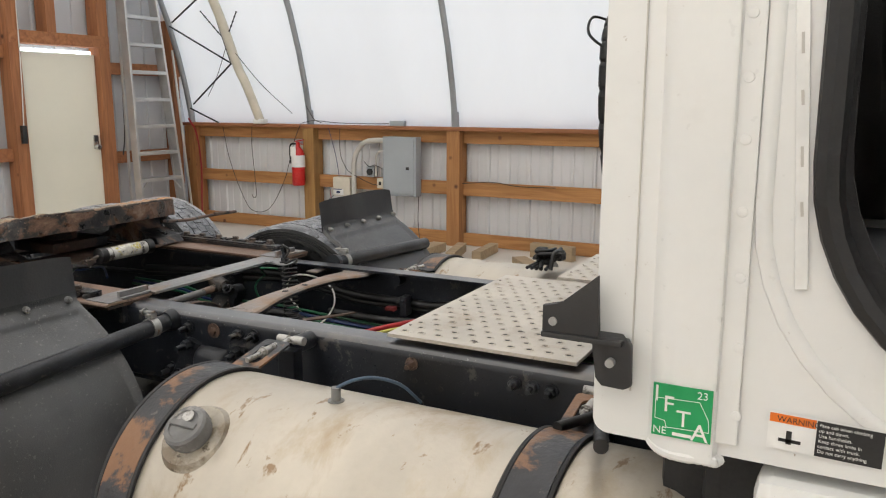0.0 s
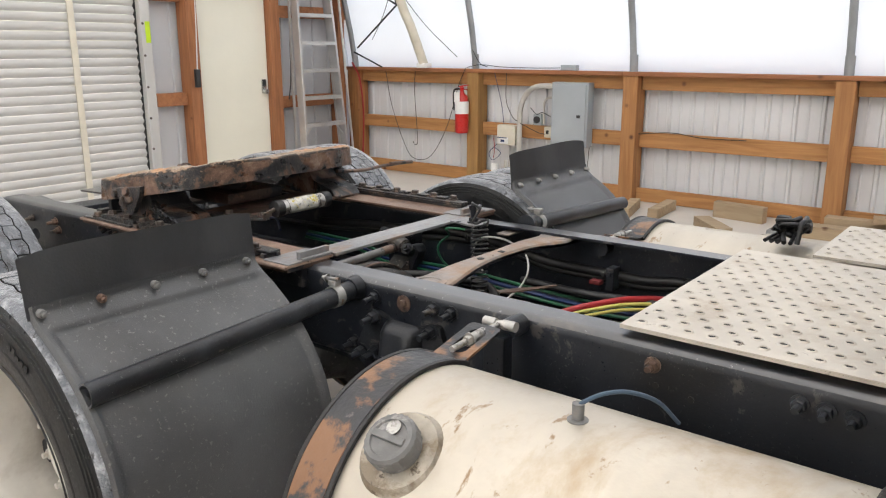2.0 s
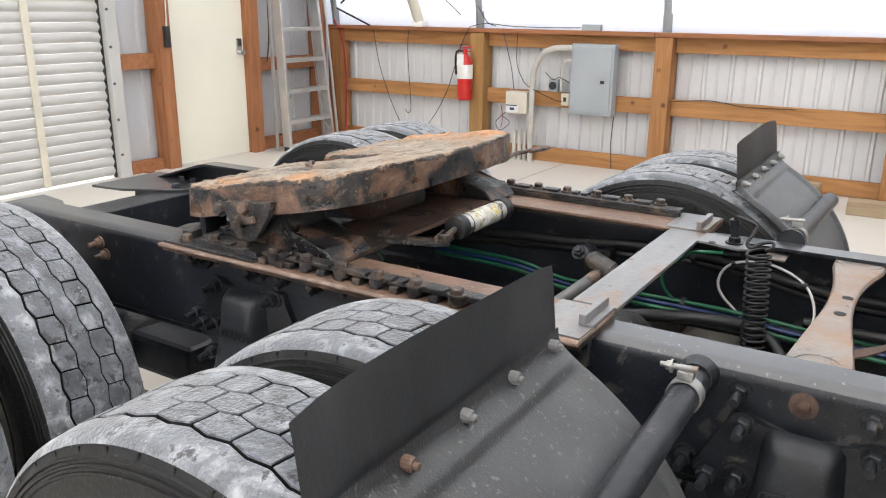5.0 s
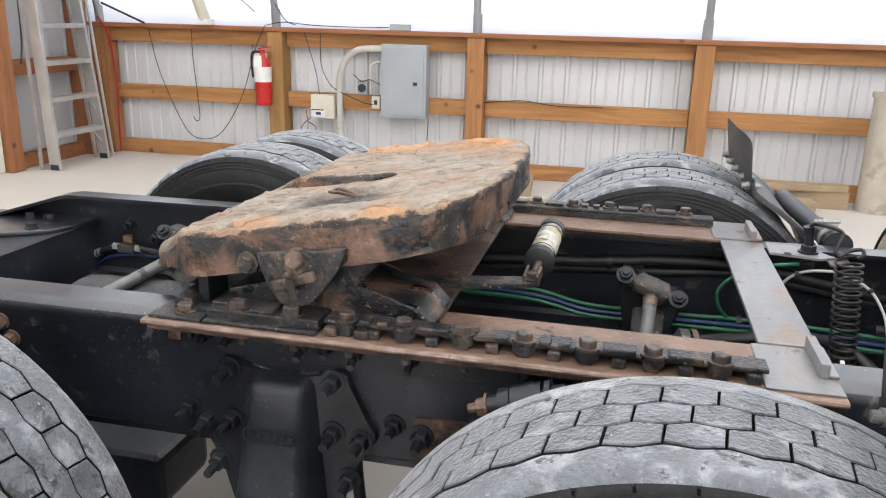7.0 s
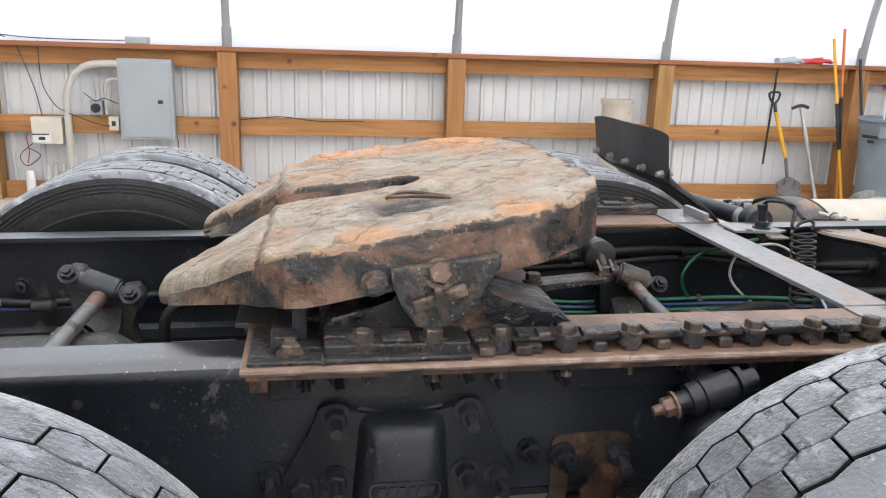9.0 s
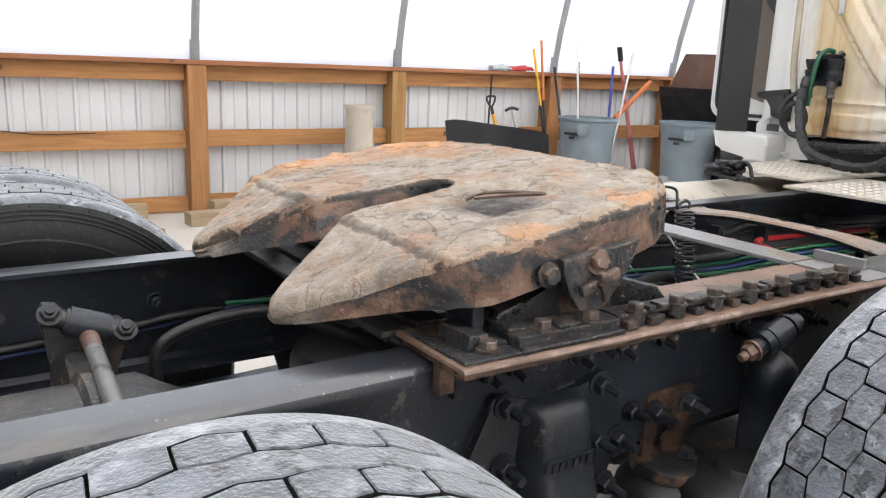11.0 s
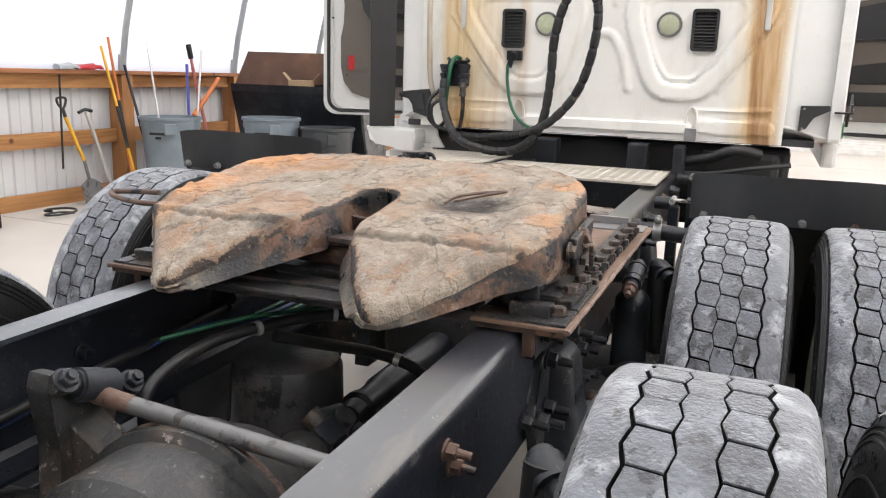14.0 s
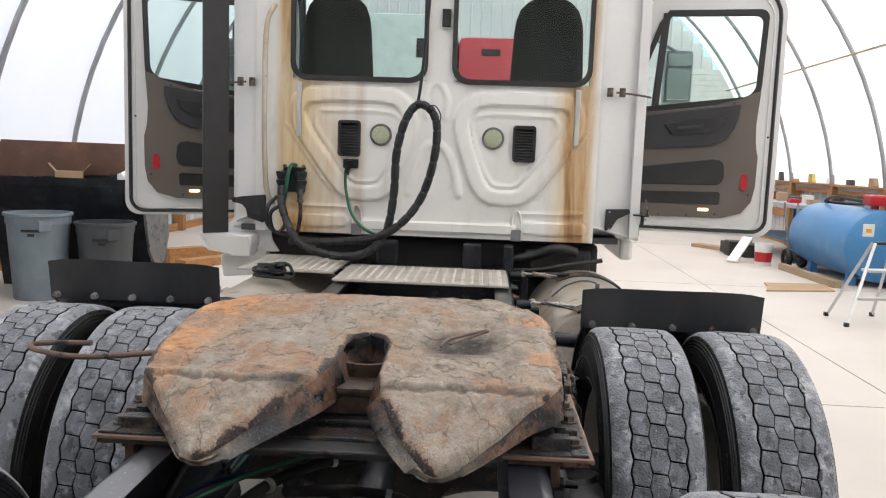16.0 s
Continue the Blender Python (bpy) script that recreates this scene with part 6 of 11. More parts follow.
def coupling_half(bm, outer, inner):
    tip = outer[0][0]
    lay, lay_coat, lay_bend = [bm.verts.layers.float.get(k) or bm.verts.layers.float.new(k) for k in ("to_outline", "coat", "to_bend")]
    xs = [tip, tip + 0.003, tip + 0.010, tip + 0.022, tip + 0.035] + [-3.475 + 0.02 * k for k in range(6)] + [-3.355, -3.345, -3.335, -3.325, -3.315] + [-3.30 + 0.0125 * k for k in range(17)] + [-3.085, -3.075, -3.07] + [-3.055 + 0.02 * k for k in range(9)] + [-2.88, -2.86, -2.845, -2.83, -2.82, -2.812, -2.808, -2.805]
    cols = [0.0, 0.012, 0.025, 0.04, 0.055, 0.075] + [0.10 + 0.0267 * k for k in range(31)] + [0.925, 0.945, 0.962, 0.976, 0.988, 1.0]
    xs, cols = finer(xs, 3), finer(cols, 2)
    top, mid, bot = [], [], []
    for x in xs:
        yo = interp(outer, x)
        yi = interp(inner, x) if x < SLOT_X else SLOT_Y
        w = abs(yi - yo)
        tr, mr, br = [], [], []
        for c in cols:
            y = yo + (yi - yo) * c
            edge = min(c * w, (1 - c) * w if x < SLOT_X else 9, (x - tip) * 1.3, (FRONT_X - x))
            rr = 0.010 + 0.014 * max(0.0, min(1.0, (-3.33 - x) / 0.07))      # worn round along the ramps
            q = max(0.0, 1 - edge / rr)
            crust = 0.0075 * max(0.0, noise.fractal(Vector((x * 21, y * 21, 3.0)), 0.8, 2.1, 4)) * step_up(0.045 - c * w, 0.02) * step_up(x + 3.36, 0.03)
            zt = plate_z(x) - rr * 0.9 * (1 - math.sqrt(max(0.0, 1 - q * q))) + relief(x, y) * min(1, 0.3 + edge / 0.03) + crust
            thick = interp(THICK, x)
            v_ = bm.verts.new((x, y, zt))
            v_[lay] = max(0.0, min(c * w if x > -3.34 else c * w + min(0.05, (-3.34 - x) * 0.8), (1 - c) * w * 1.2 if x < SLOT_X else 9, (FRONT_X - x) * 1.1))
            v_[lay_coat], v_[lay_bend] = 0.5 + 0.5 * coat(x, y), min(0.5, abs(bend(x, y) + 0.010))
            tr.append(v_)
            ramp_ = max(0.0, min(1.0, (-3.10 - x) / 0.12))
            draft = (0.006 * max(0.0, 1 - c * 4) * (-1 if yo < yi else 1) + 0.024 * ramp_ * max(0.0, 1 - (1 - c) * 4) * (1 if yo < yi else -1)) * (1 if x > tip + 0.02 else 0.5)
            br.append(bm.verts.new((x + (0.004 if x < -3.5 else 0.0), y + draft, plate_z(x) - thick)))
        top.append(tr), bot.append(br)
    n = len(cols)

    def skirt(ta, tb, ba, bb, flip):
        """A side face in three strips, with uneven caked grease."""
        pa, pb = ta, tb
        rows_ = []
        for f in (0.25, 0.55, 0.8):
            va, vb = [bm.verts.new(t.co.lerp(q.co, f) + Vector((0.003 * noise.noise(t.co * 30 + Vector((f * 9, 0, 0))), 0.005 * noise.noise(t.co * 24 + Vector((0, f * 9, 0))), 0))) for t, q in ((ta, ba), (tb, bb))]
            for v_, t_ in ((va, ta), (vb, tb)):
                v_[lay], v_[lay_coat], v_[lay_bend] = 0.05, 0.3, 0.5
            rows_.append((va, vb))
        rows_.append((ba, bb))
        for va, vb in rows_:
            q = (pa, pb, vb, va)
            bm.faces.new(q if not flip else q[::-1]).material_index = 0 if pa.co.x < -3.50 and pa is ta else 1
            pa, pb = va, vb
    for i in range(len(xs) - 1):
        for j in range(n - 1):
            bm.faces.new((top[i][j], top[i][j + 1], top[i + 1][j + 1], top[i + 1][j]))
            bm.faces.new((bot[i][j], bot[i + 1][j], bot[i + 1][j + 1], bot[i][j + 1])).material_index = 1
        skirt(top[i][0], top[i + 1][0], bot[i][0], bot[i + 1][0], False)
        if xs[i] < SLOT_X - 0.001:
            skirt(top[i][-1], top[i + 1][-1], bot[i][-1], bot[i + 1][-1], True)
    for i in (0, -1):
        for j in range(n - 1):
            skirt(top[i][j], top[i][j + 1], bot[i][j], bot[i][j + 1], i == 0)


group_at(dz=0.045)
bm = B()
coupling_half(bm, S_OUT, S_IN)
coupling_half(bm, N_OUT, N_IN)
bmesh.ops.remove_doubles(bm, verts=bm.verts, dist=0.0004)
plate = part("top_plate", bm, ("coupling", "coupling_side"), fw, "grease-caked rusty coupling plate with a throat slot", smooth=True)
# wire lying on it, jaw in the throat
bm = B()
tube(bm, [(-3.15, 1.99, 1.000), (-3.13, 1.975, 1.012), (-3.11, 1.94, 1.020), (-3.06, 1.89, 1.022), (-3.07, 1.888, 1.022), (-3.11, 1.925, 1.016), (-3.145, 1.97, 1.006)], 0.0035, 6)
part("wire", bm, "rust", fw, "bent rusty wire", smooth=True)
bm = B()
box(bm, -3.25, -3.00, 2.04, 2.30, 0.86, 0.905, 0.015)
lathe(bm, [(0.88, 0.062), (0.955, 0.062), (0.955, 0.048), (0.88, 0.048)], (-3.115, 2.163, 0.0), "z", 24)
box(bm, -3.26, -3.16, 2.10, 2.23, 0.905, 0.925, 0.01)
part("jaw", bm, "rust_dark", fw, "dark greasy locking jaw", smooth=True)
for s, yo in ((1, 1.722), (-1, 2.632)):
    # side bracket with the pivot pin
    y0 = yo - s * 0.004
    bm = B()
    out = [(-0.072, 0.012), (0.085, 0.032), (0.072, -0.004), (0.045, -0.040), (0.024, -0.066), (-0.004, -0.078), (-0.032, -0.072), (-0.054, -0.044), (-0.068, -0.012)]
    prism(bm, out, 0.017 * (1 if s > 0 else -1), frame_at((-3.095, y0, 0.945), (1, 0, 0), (0, 0, 1)), 0.004)
    part("pivot_lug", bm, "greasy", fw)
    bm = B()
    beam(bm, (-3.135, y0 - s * 0.024, 0.906), (-3.062, y0 - s * 0.024, 0.930), 0.012, 0.017, 0.003)
    part("keeper_bar", bm, "bolt", fw)
    bm = B()
    hexbolt(bm, (-3.098, y0 - s * 0.010, 0.948), (0, -s, 0.4), 0.017, 0.014)
    part("bolt", bm, "rust", fw)
    bm = B()
    cyl(bm, (-3.098, y0 - s * 0.014, 0.917), (-3.098, y0 - s * 0.040, 0.915), 0.009, 12)
    beam(bm, (-3.104, y0 - s * 0.034, 0.936), (-3.092, y0 - s * 0.034, 0.890), 0.010, 0.011, 0.003, (1, 0, 0))
    part("pivot_pin", bm, "bolt", fw)
    bm = B()
    hexbolt(bm, (-3.187, y0 - s * 0.006, 0.935), (0, -s, 0), 0.0145, 0.012)
    part("bolt", bm, "greasy", fw)
    bm = B()
    # thin dark disc painting the shade of the lug hole
    lathe(bm, [(0, 0.0115), (-s * 0.003, 0.0115), (-s * 0.003, 0.0)], (-3.023, y0 - s * 0.006, 0.960), "y", 16)
    part("hole", bm, "dark", fw)
    # saddle foot under the bracket
    bm = B()
    y1 = y0 + s * 0.03
    prism(bm, [(-0.19, 0.0), (0.20, 0.0), (0.17, 0.03), (0.06, 0.055), (0.035, 0.105), (-0.05, 0.105), (-0.08, 0.05), (-0.17, 0.03)], 0.14 * (-1 if s > 0 else 1), frame_at((-3.075, y1, 0.843), (1, 0, 0), (0, 0, 1)), 0.006)
    part("saddle", bm, "coupling_side", fw)
    bm = B()
    box(bm, -3.30, -3.28, min(y0 + s * 0.02, y0 + s * 0.09), max(y0 + s * 0.02, y0 + s * 0.09), 0.845, 0.895, 0.003)
    part("stop_plate", bm, "cast", fw)
truck_group()
# cross beams under the plate
group_at(turn=TURN_T)
for x0, x1, z0, z1, y0, deep, mat in ((-3.394, -3.338, 0.8690, 0.8786, 1.864, 0.012, "bar"), (-3.334, -3.275, 0.8700, 0.8850, 1.864, 0.0, "greasy"), (-3.272, -3.190, 0.8915, 0.9020, 1.905, 0.010, "bar")):
    bm = B()
    box(bm, x0, x1, y0, mirror(y0), z0, z1, 0.003)
    if deep:
        box(bm, x0 + 0.012, x0 + 0.020, y0 + 0.01, mirror(y0 + 0.01), z0 - deep, z0, 0.001)
    part("cross_bar", bm, mat, fw)
group_at(turn=TURN_T)
bm = B()
box(bm, -3.085, -2.880, 1.802, 2.588, 0.8795, 0.891, 0.003)
part("saddle_base", bm, "rust", fw, "greasy rust-brown base plate under the saddles")
truck_group()
# release rod with its bent handle
bm = B()
tube(bm, [(-2.95, 2.60, 0.925), (-2.98, 2.80, 0.905), (-3.02, 2.95, 0.90), (-2.99, 3.08, 0.905), (-2.955, 3.11, 0.91), (-2.945, 3.05, 0.915), (-2.95, 2.95, 0.92)], 0.008, 8)
part("release_handle", bm, "rust", fw, "bent rusty pull rod", smooth=True)
# air cylinder and its lever
group_at(turn=TURN_T)
a, b = Vector((-2.744, 2.061, 0.924)), Vector((-2.744, 2.299, 0.927))
bm = B()
lathe(bm, [(2.058, 0.0), (2.058, 0.0265), (2.300, 0.0265), (2.300, 0.0)], (-2.744, 0, 0.9255), "y", 28)
cy = part("air_cylinder", bm, "silver", fw, "small dirty silver air cylinder with black ends", smooth=True)
for ya, yb, q in ((2.050, 2.083, 0.0295), (2.100, 2.104, 0.0278), (2.244, 2.248, 0.0278), (2.272, 2.306, 0.0295)):
    bm = B()
    lathe(bm, [(ya, 0.0), (ya, q - 0.003), (ya + 0.002, q), (yb - 0.002, q), (yb, q - 0.003), (yb, 0.0)], (-2.744, 0, 0.9255), "y", 28)
    part("band", bm, "hose", cy, smooth=True)
for k, (ya, yb, a0, a1, mat) in enumerate(((2.118, 2.236, -30, 195, "sticker"), (2.135, 2.210, 195, 235, "sticker"))):
    bm = B()
    q = 0.0268 + 0.0003 * (k > 0)
    rows = [[bm.verts.new((-2.744 + q * math.cos(radians(a_)), y_ + 0.006 * noise.noise(Vector((a_ * 0.09, y_ * 40, k))), 0.9255 + q * math.sin(radians(a_)))) for a_ in (a0 + (a1 - a0) * j / 18 for j in range(19))] for y_ in (ya, yb)]
    for j in range(18):
        bm.faces.new((rows[0][j], rows[0][j + 1], rows[1][j + 1], rows[1][j]))
    part("sticker", bm, mat, cy, "torn white and yellow sticker", smooth=True)
bm = B()
cyl(bm, (-2.744, 2.052, 0.9245), (-2.748, 2.020, 0.914), 0.0075, 12)
for d in (-0.012, 0.012):
    beam(bm, (-2.748 + d, 2.030, 0.917), (-2.752 + d, 1.995, 0.905), 0.006, 0.022, 0.002)
part("clevis", bm, "bolt", cy)
bm = B()
prism(bm, [(-2.995, 1.915), (-2.93, 1.940), (-2.88, 1.950), (-2.76, 1.985), (-2.735, 2.005), (-2.742, 2.028), (-2.765, 2.030), (-2.89, 1.995), (-2.985, 1.965)], 0.011, frame_at((0, 0, 0.892), (1, 0, 0), (0, 1, 0)), 0.003)
lev = part("lever", bm, "greasy", fw, "greasy flat release lever")
for x, y, q in ((-2.896, 1.972, 0.0135), (-2.752, 2.010, 0.0125)):
    bm = B()
    hexbolt(bm, (x, y, 0.903), (0, 0, 1), q, 0.012)
    part("bolt", bm, "bolt", lev)
truck_group()


# mounting plates with slider racks -----------------------------------------
def mount(s):
    """The mounting angle, plate, clamp block and toothed rack on one rail."""
    def Y(y):
        return y if s > 0 else mirror(y)

    def ybox(bm, x0, x1, ya, yb, z0, z1, bev=0.0):
        box(bm, x0, x1, min(Y(ya), Y(yb)), max(Y(ya), Y(yb)), z0, z1, bev)

    def one(name, mat, parent, *dims, label=""):
        bm = B()
        for d in dims:
            ybox(bm, *d)
        return part(name, bm, mat, parent, label)
    Z = 0.8712               # underside of the plate
    T = Z + 0.0078
    mp = one("mounting_plate", "rust_strip", truck, (-3.372, -2.262, 1.680, 1.862, Z, T - 0.0004, 0.0015), label="rust-brown fifth wheel mounting plate")
    bm = B()
    tube(bm, [(-3.372, Y(1.680), Z + 0.002), (-2.8, Y(1.680), Z + 0.0035), (-2.262, Y(1.680), Z + 0.002)], 0.0052, 8, 12, radii=lambda t, k: 0.0052 + 0.0008 * math.sin(k * 2.3))
    part("worn_edge", bm, "rust_worn", mp, "rounded pinkish rusty edge", smooth=True)
    one("angle_top", "rust_dark", mp, (-3.366, -2.262, 1.684, 1.850, Z - 0.0115, Z - 0.0006, 0.001))
    leg = one("angle_leg", "black", mp, (-3.340, -2.268, 1.7435, 1.7629, 0.803, Z - 0.008, 0.002))
    one("end_gusset", "rust_dark", mp, (-3.366, -3.3405, 1.7435, 1.7629, 0.815, Z - 0.008, 0.002))
    one("foot_block", "greasy", mp, (-3.334, -3.300, 1.722, 1.800, T, Z + 0.036, 0.003))
    one("washer_plate", "greasy", mp, (-3.364, -3.266, 1.686, 1.7215, T, T + 0.006, 0.002), (-3.364, -3.3345, 1.722, 1.852, T, T + 0.004, 0.001), (-3.2995, -3.266, 1.7605, 1.852, T, T + 0.004, 0.001), (-3.2985, -3.266, 1.722, 1.76, T, T + 0.012, 0.002))
    one("clamp_block", "greasy", mp, (-3.262, -3.060, 1.699, 1.800, T, Z + 0.030, 0.003), (-3.262, -3.060, 1.6855, 1.6986, T, Z + 0.0155, 0.003), (-3.184, -3.142, 1.701, 1.748, Z + 0.0302, Z + 0.036, 0.003), (-3.262, -3.232, 1.722, 1.80, Z + 0.0302, Z + 0.035, 0.003))
    rack = one("slider_rack", "greasy", mp, (-3.055, -2.366, 1.7085, 1.752, Z + 0.0228, Z + 0.030, 0.0025), (-3.055, -2.366, 1.738, 1.752, T, Z + 0.0226, 0.001), label="greasy toothed slider rack")
    for i in range(15):
        x = -3.0154 + 0.0484 * (i - 0.5)
        if x < -2.375:
            one("tooth", "greasy", rack, (x + 0.0242 - 0.0105, x + 0.0242 + 0.0105, 1.6990, 1.7375, T, Z + 0.0226, 0.003))
    for i in range(7):
        x = -3.0154 + 0.0968 * i + 0.0484
        if i in (0, 3):
            for d in (-0.016, 0.014):
                one("pad", "greasy", rack, (x + d - 0.009, x + d + 0.009, 1.703, 1.732, Z + 0.030, Z + 0.0375, 0.0025))
        elif x < -2.40:
            one("pad", "greasy", rack, (x - 0.025, x + 0.025, 1.702, 1.734, Z + 0.030, Z + 0.0375, 0.003))
    for x in (-3.037, -2.985):
        one("lock_peg", "bolt", rack, (x - 0.0115, x + 0.0115, 1.692, 1.725, T + 0.001, Z + 0.0225, 0.002))
    for i, x in enumerate([-3.308] + [-3.209 + 0.0968 * k for k in range(9)]):
        bm = B()
        hexbolt(bm, (x, Y(1.712), (T + 0.006) if i == 0 else Z + 0.030), (0.03, 0.02, 1), 0.0140, 0.0125)
        part("bolt", bm, "bolt", rack)
        if i > 1:
            bm = B()
            cyl(bm, (x, Y(1.7145), Z + 0.0150), (x, Y(1.7145), Z + 0.0303), 0.0185, 18)
            part("boss", bm, "greasy", rack, smooth=True)
        bm = B()
        cyl(bm, (x + 0.004, Y(1.712), Z - 0.006), (x + 0.004, Y(1.712), Z - 0.032), 0.0078, 10)
        part("stud", bm, "bolt" if i % 3 else "cast", mp)
    for x, z in ((-3.290, 0.840), (-3.243, 0.842), (-3.060, 0.846), (-3.108, 0.836), (-3.012, 0.834), (-2.915, 0.836), (-2.72, 0.836), (-2.52, 0.838), (-2.40, 0.84)):
        bm = B()
        hexbolt(bm, (x, Y(1.743), z), (0.1, -s, -0.30), 0.0130, 0.013, 0.024)
        part("bolt", bm, "cast", leg)
    # holes of the leg: uncut, their shade painted by dark discs
    for x in (-3.195, -3.150, -2.965, -2.875, -2.82, -2.64, -2.58, -2.46):
        bm = B()
        cyl(bm, (x, Y(1.7445), 0.846), (x, Y(1.7426), 0.846), 0.0105, 14)
        part("hole", bm, "dark", leg)
    one("end_plate", "rust_grey", mp, (-2.372, -2.264, 1.690, 1.858, T, T + 0.0035, 0.001))
    one("stop_angle", "rust_grey", mp, (-2.290, -2.276, 1.745, 1.862, T + 0.0036, T + 0.026, 0.002), (-2.276, -2.262, 1.745, 1.862, T + 0.0036, T + 0.009, 0.002), label="short dark stop angle")


group_at(turn=TURN_T)
mount(1)
mount(-1)
truck_group()


# quarter fenders --------------------------------------------------------------
def fender(s):
    def Y(y):
        return y if s > 0 else mirror(y)
    f = thing("quarter_fender", (0, 0, 0), "", "")
    f.parent = truck
    f.matrix_parent_inverse = Matrix.Translation(-truck.location)
    f["label"] = "black plastic quarter fender with a rubber flap in front of the drive tyres"
    prof = [(-2.176, 0.930), (-2.170, 0.905), (-2.140, 0.880), (-2.085, 0.845), (-2.018, 0.79), (-1.955, 0.715), (-1.905, 0.62), (-1.882, 0.52), (-1.872, 0.40), (-1.872, 0.28)]
    sm = [(p.x, p.z) for p in smooth_path([(a, 0, b) for a, b in prof], 6)]
    bm = B()
    cols = [0.920 + 0.620 * k for k in (0, 0.008, 0.02, 0.035, 0.045, 0.055, 0.07, 0.1, 0.2, 0.35, 0.5, 0.65, 0.8, 0.9, 0.93, 0.945, 0.955, 0.965, 0.98, 0.992, 1)]
    last = len(cols) - 1
    for off in (0.0, -0.006):
        g = []
        for i, (x, z) in enumerate(sm):
            down = sum(math.hypot(sm[k + 1][0] - sm[k][0], sm[k + 1][1] - sm[k][1]) for k in range(i))
            row = []
            for j, y in enumerate(cols):
                d = min(y - cols[0], cols[last] - y)
                t = max(0.0, min(1.0, min(d - 0.014, down - 0.062) / 0.020))
                rec = -0.011 * t * t * (3 - 2 * t) - (0.008 if j in (0, last) else 0.0)
                row.append(bm.verts.new((x + off + rec * 0.8, Y(y), z + off * 0.7 + rec * 0.6)))
            g.append(row)
        for p, q in zip(g, g[1:]):
            for j in range(last):
                bm.faces.new((p[j], p[j + 1], q[j + 1], q[j]))
    part("fender_panel", bm, "poly", f, "grained black plastic panel", smooth=True)
    bm = B()
    nseg = 14
    rows = []
    for k in range(nseg + 1):
        t = k / nseg
        y = 0.914 + 0.630 * t
        rows.append([bm.verts.new((-2.182 - 0.020 * v - 0.005 * v * math.sin(5 * t), Y(y), 0.895 + 0.150 * v - (0.012 * (2 * abs(t - 0.5)) ** 6 if v > 0.9 else 0) + 0.0012 * math.sin(7 * t) * v)) for v in (0, 0.25, 0.5, 0.75, 1.0)])
    for p, q in zip(rows, rows[1:]):
        for j in range(4):
            bm.faces.new((p[j], p[j + 1], q[j + 1], q[j]))
    r = bmesh.ops.solidify(bm, geom=bm.faces[:], thickness=0.006)
    part("flap", bm, "flap", f, "scuffed black rubber flap", smooth=True)
    for k in range(5):
        y = 0.940 + 0.1405 * k
        bm = B()
        lathe(bm, [(-0.040, 0.0), (-0.040, 0.0085), (-0.029, 0.009), (-0.029, 0.0125), (-0.014, 0.0125), (-0.014, 0.0105), (0.003, 0.0105), (0.007, 0.0095), (0.0075, 0.006), (0.014, 0.005), (0.015, 0.0)], (-2.166, Y(y), 0.910), "x", 12)
        part("bolt", bm, "rust" if (s > 0 and k == 1) else "bolt_bright" if s < 0 else "cap_grey", f)
    # carrier tube, open at its end
    bm = B()
    y0, y1 = Y(0.925), Y(1.735)
    lathe(bm, [(0.06 * (1 if y1 > y0 else -1), 0.0), (0.06 * (1 if y1 > y0 else -1), 0.024), (0, 0.024), (0, 0.0275), (y1 - y0, 0.0275)], (-1.985, y0, 0.770), "y", 24)
    for v in bm.verts:
        v.co.z += (v.co.y - y0) / (y1 - y0) * 0.040
    part("carrier_tube", bm, "cast", f, "black open-ended steel carrier tube", smooth=True)
    bm = B()
    sgn = 1 if s > 0 else -1
    ring = Y(1.655)
    lathe(bm, [(-0.014, 0.0285), (-0.014, 0.0315), (0.014, 0.0315), (0.014, 0.0285)], (-1.985, ring, 0.806), "y", 24, closed=True)
    box(bm, -2.000, -1.972, ring - 0.012, ring + 0.012, 0.838, 0.852, 0.002)
    cyl(bm, (-2.015, ring, 0.854), (-1.967, ring, 0.858), 0.0055, 10)
    hexbolt(bm, (-2.010, ring, 0.854), (-1, 0, 0), 0.009, 0.008, 0.01)
    part("hose_clamp", bm, "bolt_bright", f, "bright T-bolt clamp", smooth=True)
    bm = B()
    lathe(bm, [(0, 0.0), (0, 0.037), (-sgn * 0.012, 0.036), (-sgn * 0.030, 0.0305), (-sgn * 0.030, 0.0)], (-1.985, Y(1.742), 0.812), "y", 24)
    part("tube_socket", bm, "cast", f, smooth=True)


truck_group(-0.02, 0, -0.028)
fender(1)
truck_group(-0.02, 0, -0.005)
fender(-1)
truck_group()


# fuel tanks -------------------------------------------------------------------
def grip_bar(c, along, up):
    bm = B()
    beam(bm, c - along * 0.036, c + along * 0.036, 0.014, 0.012, 0.002, up)
    return bm


